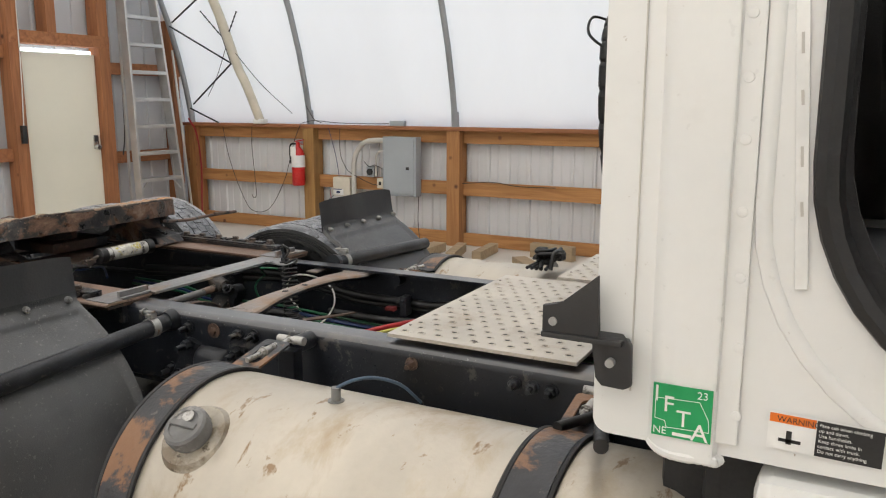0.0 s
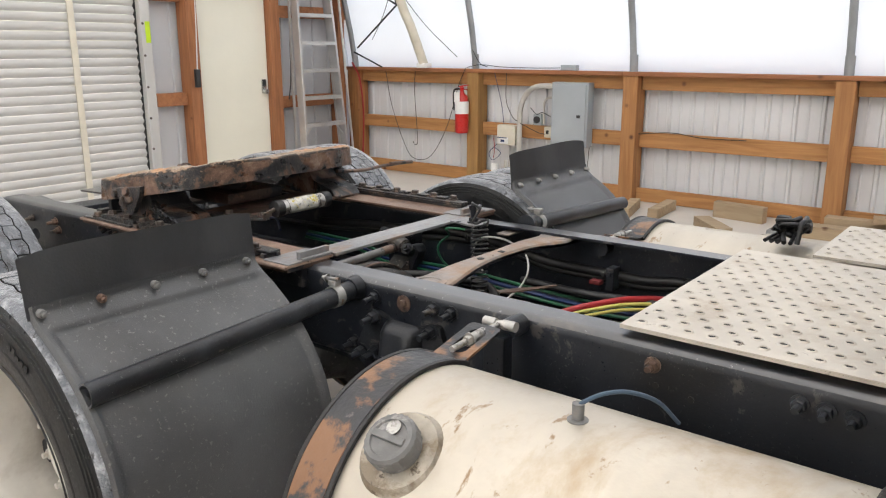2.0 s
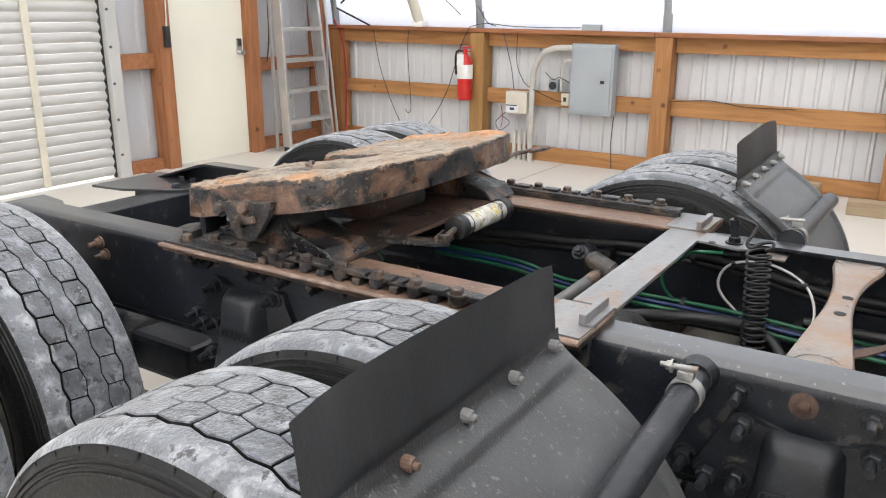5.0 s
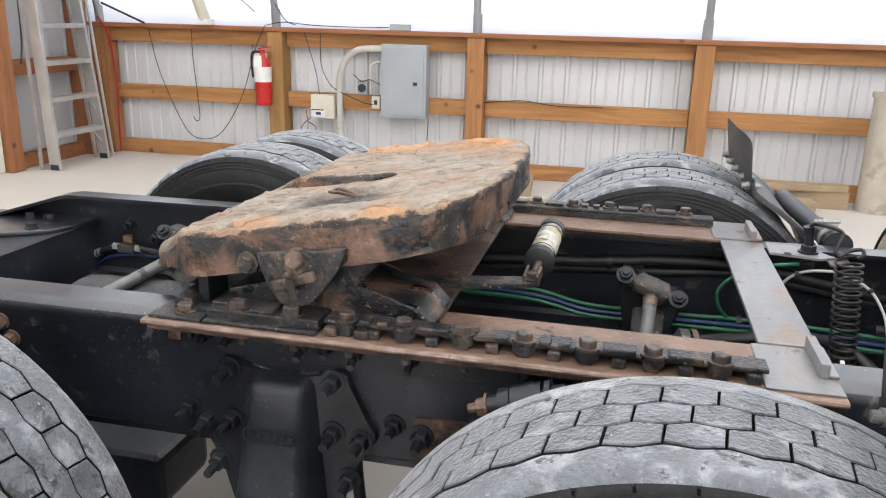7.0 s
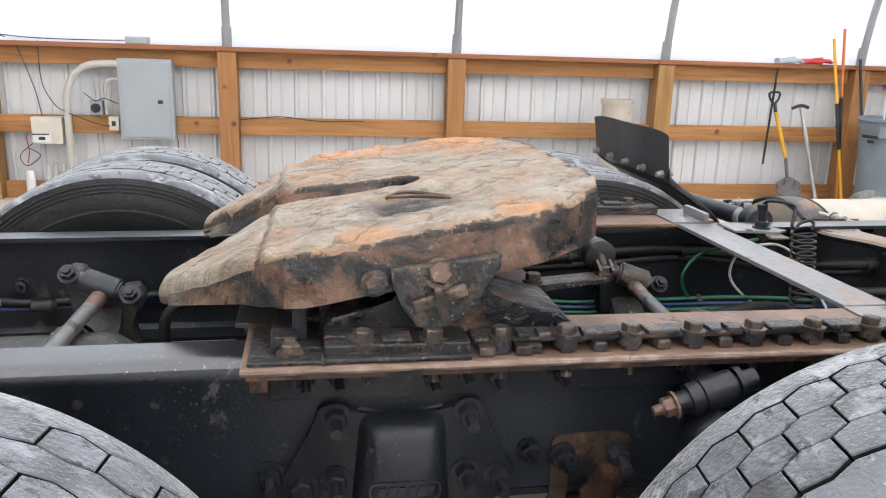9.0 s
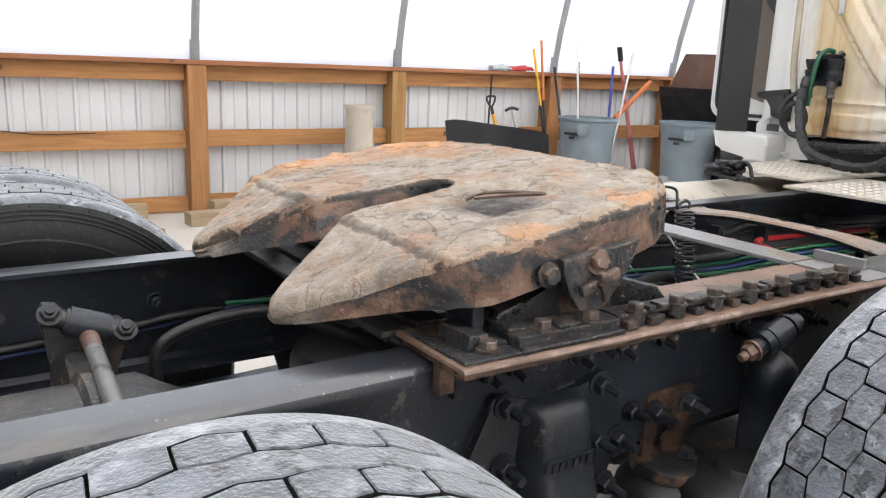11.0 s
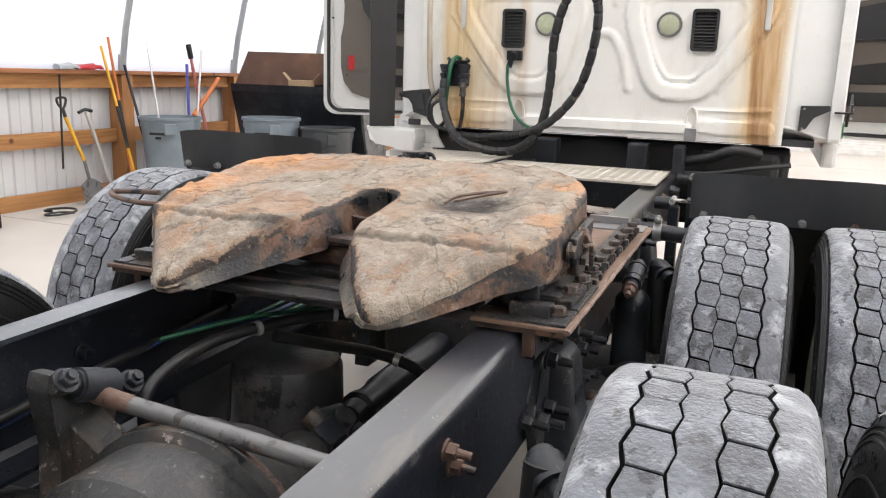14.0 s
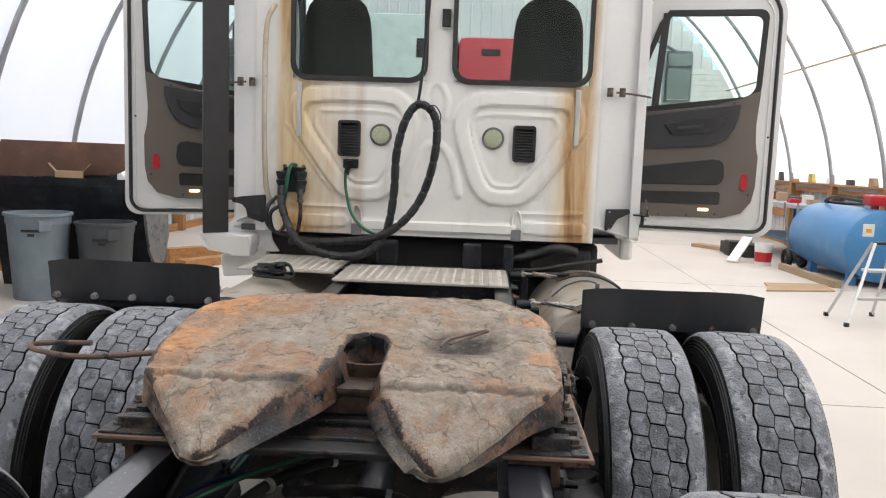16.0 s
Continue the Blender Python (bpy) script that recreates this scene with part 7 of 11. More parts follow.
def fuel_tank(s, x0, x1):
    def Y(y):
        return y if s > 0 else mirror(y)
    yc, zc, R = Y(1.385), 0.487, 0.313
    g = thing("fuel_tank", (0, 0, 0), "", "")
    g.parent = truck
    g.matrix_parent_inverse = Matrix.Translation(-truck.location)
    g["label"] = "stained cylindrical aluminium fuel tank"
    bm = B()
    lathe(bm, [(x0 + 0.02, 0.0), (x0 + 0.015, 0.24), (x0, 0.285), (x0 + 0.004, R - 0.006), (x0 + 0.02, R), (x1 - 0.02, R), (x1 - 0.004, R - 0.006), (x1, 0.285), (x1 - 0.015, 0.24), (x1 - 0.02, 0.0)], (0, yc, zc), "x", 72)
    part("tank_body", bm, "tank", g, smooth=True)
    for xs in (x0 + 0.055, x1 - 0.27):
        bm = B()
        pts = []
        for k in range(49):
            a = radians(62 + 250 * k / 48)
            pts.append((yc + (1 if s > 0 else -1) * (R + 0.006) * math.cos(a), zc + (R + 0.006) * math.sin(a)))
        rows = []
        for y, z in pts:
            n = Vector((0, y - yc, z - zc)).normalized()
            rows.append([bm.verts.new((xs + dx, y + n.y * dr, z + n.z * dr)) for dx, dr in ((-0.042, -0.004), (-0.042, 0.003), (0.042, 0.003), (0.042, -0.004))])
        for p, q in zip(rows, rows[1:]):
            for j in range(4):
                bm.faces.new((p[j], p[(j + 1) % 4], q[(j + 1) % 4], q[j]))
        st = part("tank_strap", bm, "strap", g, "steel tank strap with flaking black paint and rust", smooth=True)
        for dx in (-0.048, 0.048):
            bm = B()
            tube(bm, [(xs + dx, yc + (1 if s > 0 else -1) * (R + 0.005) * math.cos(radians(62 + 250 * k / 24)), zc + (R + 0.005) * math.sin(radians(62 + 250 * k / 24))) for k in range(25)], 0.007, 6, 2)
            part("rubber_edge", bm, "hose", st, smooth=True)
        # slotted end running up to the clamp on the frame
        ya, za = yc + (1 if s > 0 else -1) * (R + 0.008) * math.cos(radians(62)), zc + (R + 0.008) * math.sin(radians(62))
        yb, zb = Y(1.660), 0.797
        sg = 1 if s > 0 else -1
        bm = B()
        m = frame_at((xs, ya, za), (1, 0, 0), (0, yb - ya, zb - za))
        L = math.hypot(yb - ya, zb - za)
        bmo = round_rect(0.086, L + 0.03, 0.012)
        bmi = round_rect(0.044, L - 0.022, 0.020)
        ring_plate(bm, [(u, v + L / 2) for u, v in bmo], [(u, v + L / 2 + 0.004) for u, v in bmi], 0.006, m)
        part("strap_end", bm, "strap", st, smooth=False)
        bm = B()
        cyl(bm, (xs - 0.044, Y(1.728), 0.793), (xs - 0.010, Y(1.728), 0.793), 0.0125, 16)
        cyl(bm, (xs + 0.010, Y(1.728), 0.794), (xs + 0.046, Y(1.728), 0.795), 0.0125, 16)
        cyl(bm, (xs - 0.012, Y(1.728), 0.793), (xs + 0.012, Y(1.728), 0.794), 0.009, 14)
        cyl(bm, (xs, Y(1.735), 0.795), (xs, Y(1.540), 0.788), 0.0072, 12)
        cyl(bm, (xs, Y(1.660), 0.7925), (xs, Y(1.612), 0.7905), 0.0125, 20)
        hexbolt(bm, (xs, Y(1.610), 0.7905), (0, -sg, -0.04), 0.0125, 0.014, 0.02)
        part("clamp", bm, "silver", st, "dirty T-bolt clamp", smooth=True)
        bm = B()
        cyl(bm, (xs + 0.012, Y(1.800), 0.778), (xs + 0.012, Y(1.735), 0.778), 0.026, 24)
        part("boss", bm, "cast", st, smooth=True)
        bm = B()
        box(bm, xs - 0.03, xs + 0.03, min(Y(1.70), Y(1.741)), max(Y(1.70), Y(1.741)), 0.30, 0.77, 0.005)
        box(bm, xs - 0.03, xs + 0.03, min(Y(1.45), Y(1.741)), max(Y(1.45), Y(1.741)), 0.13, 0.17, 0.005)
        part("bracket", bm, "black", st)
    # filler cap on the shoulder of the tank
    sg = 1 if s > 0 else -1
    n = Vector((0, -sg * 0.60, 0.80)).normalized()
    base = Vector((-1.333 if s > 0 else -1.25, yc, zc)) + n * R
    bm = B()
    cyl(bm, base - n * 0.01, base + n * 0.007, 0.085, 36, 0.075)
    fl = part("filler_flange", bm, "grimy_alu", g, "grimy filler neck", smooth=True)
    bm = B()
    tx = Vector((1, 0, 0))
    ty = n.cross(tx)
    rings = []
    for d, q in ((0.004, 0.046), (0.016, 0.046), (0.018, 0.049), (0.044, 0.049), (0.050, 0.045), (0.051, 0.036), (0.047, 0.034), (0.047, 0.0)):
        rings.append([bm.verts.new(base + n * d + (tx * math.cos(2 * math.pi * k / 48) + ty * math.sin(2 * math.pi * k / 48)) * (q + (0.0022 if k % 2 and 0.0475 < q else 0))) for k in range(48)])
    for p, q in zip(rings, rings[1:]):
        for k in range(48):
            bm.faces.new((p[k], p[(k + 1) % 48], q[(k + 1) % 48], q[k]))
    part("cap_tab", grip_bar(base + n * 0.049, tx, n), "cap_grey", fl)
    part("filler_cap", bm, "cap_grey", fl, "worn grey fuel cap", smooth=True)
    bm = B()
    cyl(bm, base + n * 0.0505 + ty * 0.02, base + n * 0.053 + ty * 0.02, 0.014, 20)
    part("cap_disc", bm, "silver", fl)
    if s > 0:
        bm = B()
        cyl(bm, (-1.085, 1.385, 0.797), (-1.085, 1.385, 0.802), 0.019, 20)
        cyl(bm, (-1.085, 1.385, 0.803), (-1.085, 1.385, 0.832), 0.011, 14)
        part("sender", bm, "cap_grey", g, "small fuel level sender", smooth=True)
        bm = B()
        tube(bm, [(-1.085, 1.385, 0.826), (-1.078, 1.392, 0.834), (-1.060, 1.430, 0.840), (-1.035, 1.48, 0.832), (-1.005, 1.54, 0.800), (-0.985, 1.60, 0.74)], 0.0042, 8)
        part("sender_lead", bm, "lead", g, "blue-grey lead", smooth=True)


truck_group(0.02, -0.062, 0.018)
fuel_tank(1, -1.535, -0.30)
truck_group()
fuel_tank(-1, -1.735, -0.20)


# perforated deck plates ----------------------------------------------------
def deck_plate(x0, x1, y0, y1, z, label):
    bm = B()
    lips = []
    box(bm, x0, x1, y0, y1, z, z + 0.004, 0.001)
    for a, b, c, d in ((x0, x0 + 0.004, y0, y1), (x1 - 0.004, x1, y0, y1), (x0 + 0.004, x1 - 0.004, y0, y0 + 0.004), (x0 + 0.004, x1 - 0.004, y1 - 0.004, y1)):
        lips.append((a, b, c, d))
    d = part("deck_plate", bm, "deck", truck, label)
    for a, b, c, e in lips:
        bm = B()
        box(bm, a, b, c, e, z - 0.006, z - 0.0002)
        part("deck_lip", bm, "deck", d)
    bm, hb = B(), B()
    row, y = 0, y0 + 0.04
    while y < y1 - 0.03:
        x = x0 + (0.035 if row % 2 == 0 else 0.062)
        while x < x1 - 0.03:
            lathe(bm, [(0.0041, 0.0135), (0.0068, 0.0108), (0.0072, 0.0092), (0.0050, 0.0082)], (x, y, z), "z", 12)
            # dark disc on the uncut plate paints the shade inside the perforation
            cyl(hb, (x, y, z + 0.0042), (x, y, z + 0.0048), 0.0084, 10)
            x += 0.054
        row += 1
        y += 0.047
    p = part("perforation_rim", bm, "deck", d, smooth=True)
    p["kind"] = "stuff"
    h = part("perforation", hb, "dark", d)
    h["kind"] = "stuff"
    for x, y in ((x0 + 0.02, y0 + 0.1), (x0 + 0.02, y1 - 0.1), (x0 + 0.02, (y0 + y1) / 2)):
        bm = B()
        cyl(bm, (x, y, z + 0.004), (x, y, z + 0.006), 0.004, 8)
        part("rivet", bm, "bolt", d)


truck_group(0.02, 0, 0.012)
deck_plate(-1.222, -0.665, 1.765, 2.628, RT + 0.008, "scuffed perforated aluminium deck plate over the rails")
deck_plate(-1.03, -0.42, 2.66, 3.16, RT + 0.014, "scuffed perforated aluminium deck plate over the tank")

truck_group()
# hoses, cables and coils between the rails ------------------------------------
def run(name, pts, r, mat, label="", n=6):
    bm = B()
    tube(bm, pts, r, 14, n)
    return part(name, bm, mat, truck, label, smooth=True)


group_at()
for dz, dy, r in ((0.0, 0.0, 0.0165), (-0.024, 0.012, 0.0135)):
    run("cable_harness", [(-3.10, 2.58 + dy, 0.745 + dz), (-2.83, 2.59 + dy, 0.765 + dz), (-2.673, 2.60 + dy, 0.771 + dz), (-2.49, 2.60 + dy, 0.79 + dz * 1.4), (-2.31, 2.60 + dy, 0.794 + dz), (-2.14, 2.60 + dy, 0.776 + dz), (-1.97, 2.61 + dy, 0.746 + dz), (-1.75, 2.61 + dy, 0.743 + dz), (-1.60, 2.61 + dy, 0.742 + dz), (-1.39, 2.61 + dy, 0.758 + dz), (-0.6, 2.60 + dy, 0.72 + dz)], r, "hose", "taped black cable harness")
for k, (mat, label) in enumerate((("green", "green air line"), ("blue", "blue air line"), ("green", "green air line"), ("blue", "blue air line"))):
    dy, dz = (0.012, 0.0, -0.004, 0.016)[k], (0.012, 0.002, -0.010, -0.006)[k]
    run("air_line", [(-3.1, 2.50 + dy, 0.70 + dz), (-2.81, 2.50 + dy, 0.695 + dz), (-2.66, 2.51 + dy, 0.665 + dz), (-2.44, 2.49 + dy, 0.672 + dz), (-2.22, 2.47 + dy * 1.6, 0.680 + dz), (-1.99, 2.46 + dy * 2, 0.672 + dz), (-1.756, 2.474 + dy * 2, 0.66 + dz), (-1.55, 2.46 + dy * 2, 0.672 + dz), (-1.30, 2.38 + dy * 2, 0.70 + dz), (-0.7, 2.34 + dy, 0.69 + dz)], 0.0056, mat, label)
run("air_line", [(-2.195, 2.430, 0.861), (-2.218, 2.407, 0.865), (-2.242, 2.392, 0.866), (-2.268, 2.410, 0.855), (-2.290, 2.450, 0.832), (-2.313, 2.482, 0.811), (-2.345, 2.478, 0.785), (-2.359, 2.476, 0.755), (-2.345, 2.486, 0.712), (-2.303, 2.503, 0.676), (-2.24, 2.49, 0.675)], 0.0042, "green", "thin green air line in a loop")
run("cable_harness", [(-2.75, 2.25, 0.66), (-2.47, 2.32, 0.675), (-2.32, 2.359, 0.690), (-2.20, 2.40, 0.692), (-2.12, 2.42, 0.682), (-2.05, 2.40, 0.66), (-2.00, 2.35, 0.61), (-1.99, 2.33, 0.52)], 0.0165, "hose", "taped black cable harness")
run("cable_harness", [(-2.6, 2.20, 0.62), (-2.35, 2.27, 0.645), (-2.1, 2.32, 0.635), (-1.9, 2.36, 0.61), (-1.6, 2.38, 0.60)], 0.011, "hose")
run("cable_harness", [(-2.0, 2.49, 0.70), (-1.756, 2.484, 0.70), (-1.62, 2.51, 0.70), (-1.35, 2.52, 0.70), (-0.9, 2.50, 0.69)], 0.0135, "hose")
run("cable_harness", [(-2.6, 1.95, 0.60), (-2.25, 2.0, 0.615), (-1.95, 2.1, 0.60), (-1.6, 2.05, 0.58), (-1.0, 2.0, 0.60), (-0.4, 2.0, 0.58)], 0.020, "hose")
for k, (mat, label) in enumerate((("red_hose", "red air line"), ("yellow", "yellow air line"), ("yellow", "yellow air line"), ("green", "green air line"))):
    dy, dz, r = (0.016, -0.010, -0.022, 0.05)[k], (0.010, 0.0, -0.014, -0.075)[k], (0.0105, 0.0060, 0.0055, 0.0070)[k]
    run("air_line", [(-1.79, 2.02 + dy, 0.62 + dz), (-1.75, 2.11 + dy, 0.670 + dz), (-1.70, 2.24 + dy, 0.700 + dz), (-1.63, 2.385 + dy, 0.708 + dz), (-1.575, 2.48 + dy, 0.705 + dz), (-1.48, 2.55 + dy, 0.700 + dz), (-1.30, 2.56 + dy, 0.695 + dz), (-0.8, 2.54 + dy, 0.69 + dz)], r, mat, label)
run("cable_loop", [(-2.14, 2.50, 0.668), (-2.171, 2.507, 0.692), (-2.205, 2.505, 0.725), (-2.218, 2.503, 0.758), (-2.208, 2.502, 0.795), (-2.18, 2.50, 0.819), (-2.138, 2.50, 0.829), (-2.08, 2.515, 0.822), (-2.014, 2.525, 0.785), (-1.982, 2.50, 0.735), (-1.980, 2.45, 0.690), (-1.994, 2.384, 0.656), (-2.02, 2.30, 0.60)], 0.0034, "white_hose", "pale cable loop", 8)
for x, y, z, q in ((-2.183, 2.502, 0.816, 0.006), (-2.014, 2.527, 0.784, 0.006), (-2.30, 2.50, 0.678, 0.020), (-2.31, 2.60, 0.790, 0.0195), (-1.75, 2.61, 0.740, 0.0195), (-2.62, 2.60, 0.775, 0.0195)):
    bm = B()
    lathe(bm, [(-0.006, q - 0.003), (-0.006, q + 0.001), (0.006, q + 0.001), (0.006, q - 0.003)], (x, y, z), "x", 16, closed=True)
    part("cable_tie", bm, "plastic", truck)
truck_group()
for x, y in ((-1.35, 2.52), (-1.62, 2.52), (-2.5, 2.52), (-1.05, 2.52)):
    bm = B()
    box(bm, x - 0.014, x + 0.014, y + 0.05, y + 0.10, 0.64, 0.72, 0.004)
    hexbolt(bm, (x, y + 0.05, 0.70), (0, -1, 0), 0.009, 0.008)
    part("clip_bracket", bm, "cast", truck)
bm = B()
box(bm, -1.66, -1.62, 2.50, 2.53, 0.675, 0.690, 0.004)
part("terminal", bm, "red_dull", truck, "red cable terminal cover")
# coiled cable on its bracket
group_at()
bm = B()
pts = []
for k in range(15 * 16 + 1):
    t_ = k / (15 * 16)
    pts.append((-2.106 + 0.016 * t_ + 0.027 * math.cos(k * math.pi / 8), 2.386 - 0.02 * t_ + 0.027 * math.sin(k * math.pi / 8), 0.895 - 0.235 * t_ + 0.004 * math.cos(k * math.pi / 8)))
tube(bm, pts, 0.0034, 8, 1)
part("coiled_cable", bm, "hose", truck, "black coiled cable hanging on a bracket", smooth=True)
run("cable", [(-2.183, 2.449, 0.940), (-2.176, 2.440, 0.954), (-2.159, 2.420, 0.957), (-2.135, 2.412, 0.953), (-2.122, 2.408, 0.944), (-2.128, 2.398, 0.925), (-2.136, 2.389, 0.905), (-2.125, 2.392, 0.897), (-2.105, 2.402, 0.908), (-2.082, 2.400, 0.914), (-2.078, 2.392, 0.905), (-2.092, 2.385, 0.897)], 0.0042, "hose", "black lead in a tight bend", 8)
bm = B()
prism(bm, [(-2.262, 2.425), (-2.225, 2.420), (-2.16, 2.405), (-2.125, 2.425), (-2.15, 2.47), (-2.20, 2.505), (-2.262, 2.515)], 0.006, frame_at((0, 0, 0.8785), (1, 0, 0), (0, 1, 0)), 0.0015)
cb = part("coil_bracket", bm, "rust_grey", truck, "small grey steel tab")
bm = B()
hexbolt(bm, (-2.178, 2.450, 0.8846), (0, 0, 1), 0.0165, 0.014)
cyl(bm, (-2.178, 2.450, 0.900), (-2.181, 2.450, 0.932), 0.0105, 14)
cyl(bm, (-2.181, 2.450, 0.930), (-2.184, 2.449, 0.946), 0.0125, 14)
cyl(bm, (-2.178, 2.450, 0.878), (-2.170, 2.450, 0.850), 0.010, 14)
cyl(bm, (-2.165, 2.452, 0.858), (-2.198, 2.428, 0.861), 0.0085, 14)
part("bulkhead_fitting", bm, "cast", cb, "dark brass-brown elbow fitting", smooth=True)
bm = B()
# dark disc for the shaded hole in the tab
cyl(bm, (-2.225, 2.425, 0.8850), (-2.225, 2.425, 0.8856), 0.009, 14)
part("hole", bm, "dark", cb)
bm = B()
box(bm, -2.115, -2.065, 2.50, 2.60, 0.842, 0.847, 0.001)
part("clip_plate", bm, "rust_pale", cb)
truck_group()
# lines behind the axle
group_at()
run("air_line", [(-4.205, 2.575, 0.53), (-4.200, 2.575, 0.57), (-4.180, 2.575, 0.600), (-4.13, 2.575, 0.640), (-4.086, 2.575, 0.656), (-4.03, 2.58, 0.664), (-3.976, 2.58, 0.664), (-3.90, 2.58, 0.667), (-3.60, 2.58, 0.684), (-3.45, 2.56, 0.712), (-3.30, 2.50, 0.742), (-3.15, 2.40, 0.73)], 0.0052, "blue", "blue air line")
run("air_hose", [(-4.50, 2.57, 0.47), (-4.322, 2.572, 0.570), (-4.24, 2.574, 0.622), (-4.16, 2.575, 0.657), (-4.085, 2.572, 0.686)], 0.0095, "hose", "grey-black air hose to the valve")
run("cable_harness", [(-4.005, 2.572, 0.688), (-3.94, 2.575, 0.682), (-3.82, 2.575, 0.687), (-3.60, 2.57, 0.702), (-3.53, 2.555, 0.716), (-3.36, 2.56, 0.722), (-3.1, 2.60, 0.72), (-2.8, 2.62, 0.735)], 0.0105, "hose", "black braided air hose")
bm = B()
lathe(bm, [(-3.935, 0.010), (-3.930, 0.018), (-3.885, 0.019), (-3.875, 0.011)], (0, 2.568, 0.676), "x", 16)
part("hose_joint", bm, "hose", truck, smooth=True)
bm = B()
box(bm, -4.072, -4.018, 2.555, 2.588, 0.672, 0.698, 0.004)
vl = part("air_valve", bm, "bar", truck, "small bright valve with two fittings")
for xa, xb in ((-4.072, -4.094), (-4.018, -3.998)):
    bm = B()
    cyl(bm, (xa, 2.572, 0.686), (xb, 2.572, 0.686), 0.0115, 6)
    part("fitting", bm, "alu", vl)
bm = B()
box(bm, -4.060, -4.026, 2.568, 2.592, 0.7, 0.724, 0.006)
part("port", bm, "rust_dark", vl)
for x, z in ((-4.160, 0.657), (-4.146, 0.662)):
    bm = B()
    lathe(bm, [(-0.004, 0.009), (-0.004, 0.0125), (0.004, 0.0125), (0.004, 0.009)], (x, 2.575, z), "x", 16, closed=True)
    part("hose_clamp", bm, "alu", truck, smooth=True)
run("air_line", [(-3.42, 2.52, 0.742), (-3.30, 2.40, 0.772), (-3.22, 2.30, 0.785), (-3.12, 2.20, 0.79), (-3.00, 2.10, 0.78)], 0.0055, "green", "green air line")
run("air_hose", [(-3.60, 2.40, 0.60), (-3.597, 2.40, 0.70), (-3.53, 2.395, 0.742), (-3.42, 2.37, 0.765), (-3.30, 2.326, 0.770), (-3.22, 2.25, 0.780), (-3.16, 2.18, 0.775)], 0.0125, "hose", "thick black hose arching between the rails")
run("air_hose", [(-3.32, 2.30, 0.755), (-3.22, 2.24, 0.715), (-3.12, 2.189, 0.676), (-3.12, 2.107, 0.668), (-3.115, 2.05, 0.645), (-3.10, 2.00, 0.58), (-3.10, 1.985, 0.46), (-3.08, 1.98, 0.28)], 0.0135, "hose", "black hose with a bright clamp")
for a, b in (((-3.12, 2.112, 0.6685), (-3.119, 2.098, 0.666)), ((-3.335, 2.338, 0.769), (-3.325, 2.334, 0.7695)), ((-3.20, 2.228, 0.781), (-3.194, 2.22, 0.780))):
    bm = B()
    cyl(bm, a, b, 0.0160, 16)
    part("hose_clamp", bm, "alu", truck, smooth=True)
truck_group()
# loose plug and leads lying on the far tank
rl = random.Random(8)
for k in range(6):
    pts = [(-1.20 + 0.02 * k, 2.84, 0.83)]
    for j in range(7):
        pts.append((-1.14 + rl.uniform(-0.055, 0.055), 2.95 + rl.uniform(-0.075, 0.075), 0.850 + rl.uniform(-0.012, 0.045)))
    run("loose_lead", pts, rl.uniform(0.006, 0.011), "hose", "tangled black lead on the tank", 5)
for c in ((-1.12, 3.01, 0.855), (-1.17, 2.93, 0.885), (-1.10, 2.92, 0.870)):
    bm = B()
    box(bm, c[0] - 0.022, c[0] + 0.022, c[1] - 0.018, c[1] + 0.018, c[2] - 0.016, c[2] + 0.016, 0.007)
    part("plug", bm, "hose", truck)



# cab -----------------------------------------------------------------------
BX = -0.398                  # the cab's rear wall
CZ0, CZ1 = 1.025, 2.92
cab = thing("cab", (0, 0, 0), "", "")
cab.parent = truck
cab.location = (0, 0, 0)
cab.matrix_parent_inverse = Matrix.Translation(-truck.location)
cab["label"] = "white day cab with rust-stained rear wall and both doors open"


def write(text, size, m, mat, parent, name="lettering", align="LEFT"):
    """Flat lettering in the built-in font, as a mesh."""
    cu = bpy.data.curves.new(name, "FONT")
    cu.body, cu.size, cu.align_x = text, size, align
    cu.extrude = 0.0002
    ob = new(name, cu)
    me = bpy.data.meshes.new_from_object(ob.evaluated_get(bpy.context.evaluated_depsgraph_get()))
    bpy.data.objects.remove(ob)
    me.transform(PLACE @ m)
    me.materials.clear()
    me.materials.append(M[mat])
    o = new(name, me)
    o.parent = parent
    o.matrix_parent_inverse = Matrix.Translation(-parent.location)
    return o


def rear_group():
    group_at(0.953, -0.50 + 0.398 * 0.953, 0.9336, 0.1982, 0.931, 0.073)


def side_group():
    """The side wall towards -y, with what is stuck on it."""
    group_at(1.0775, -0.129, 1.0, 0.075, 1.0808, -0.058)


rear_group()
# rear wall: panels round the two windows
bm = B()
W1, W2 = (1.27, 2.065), (2.225, 3.02)
for y0, y1, z0, z1 in ((1.205, 3.23, CZ0, 1.945), (1.205, W1[0], 1.945, 2.60), (W1[1], W2[0], 1.945, 2.60), (W2[1], 3.23, 1.945, 2.60), (1.205, 3.23, 2.60, CZ1)):
    box(bm, BX, BX + 0.03, y0, y1, z0, z1)
bmesh.ops.remove_doubles(bm, verts=bm.verts, dist=0.0005)
part("rear_wall", bm, "cab", cab, "white rear wall with rust-yellow runs")
for y0, y1 in (W1, W2):
    c = (y0 + y1) / 2
    bm = B()
    ring_plate(bm, round_rect(y1 - y0 + 0.02, 0.68, 0.10), round_rect(y1 - y0 - 0.035, 0.62, 0.085), 0.016, frame_at((BX - 0.012, c, 2.272), (0, -1, 0), (0, 0, 1)))
    w = part("rear_window", bm, "plastic", cab, "dark rear window in a black rubber seal")
    bm = B()
    box(bm, BX + 0.006, BX + 0.010, y0, y1, 1.945, 2.60)
    g = part("pane", bm, "glass", w)
    g.visible_shadow = False
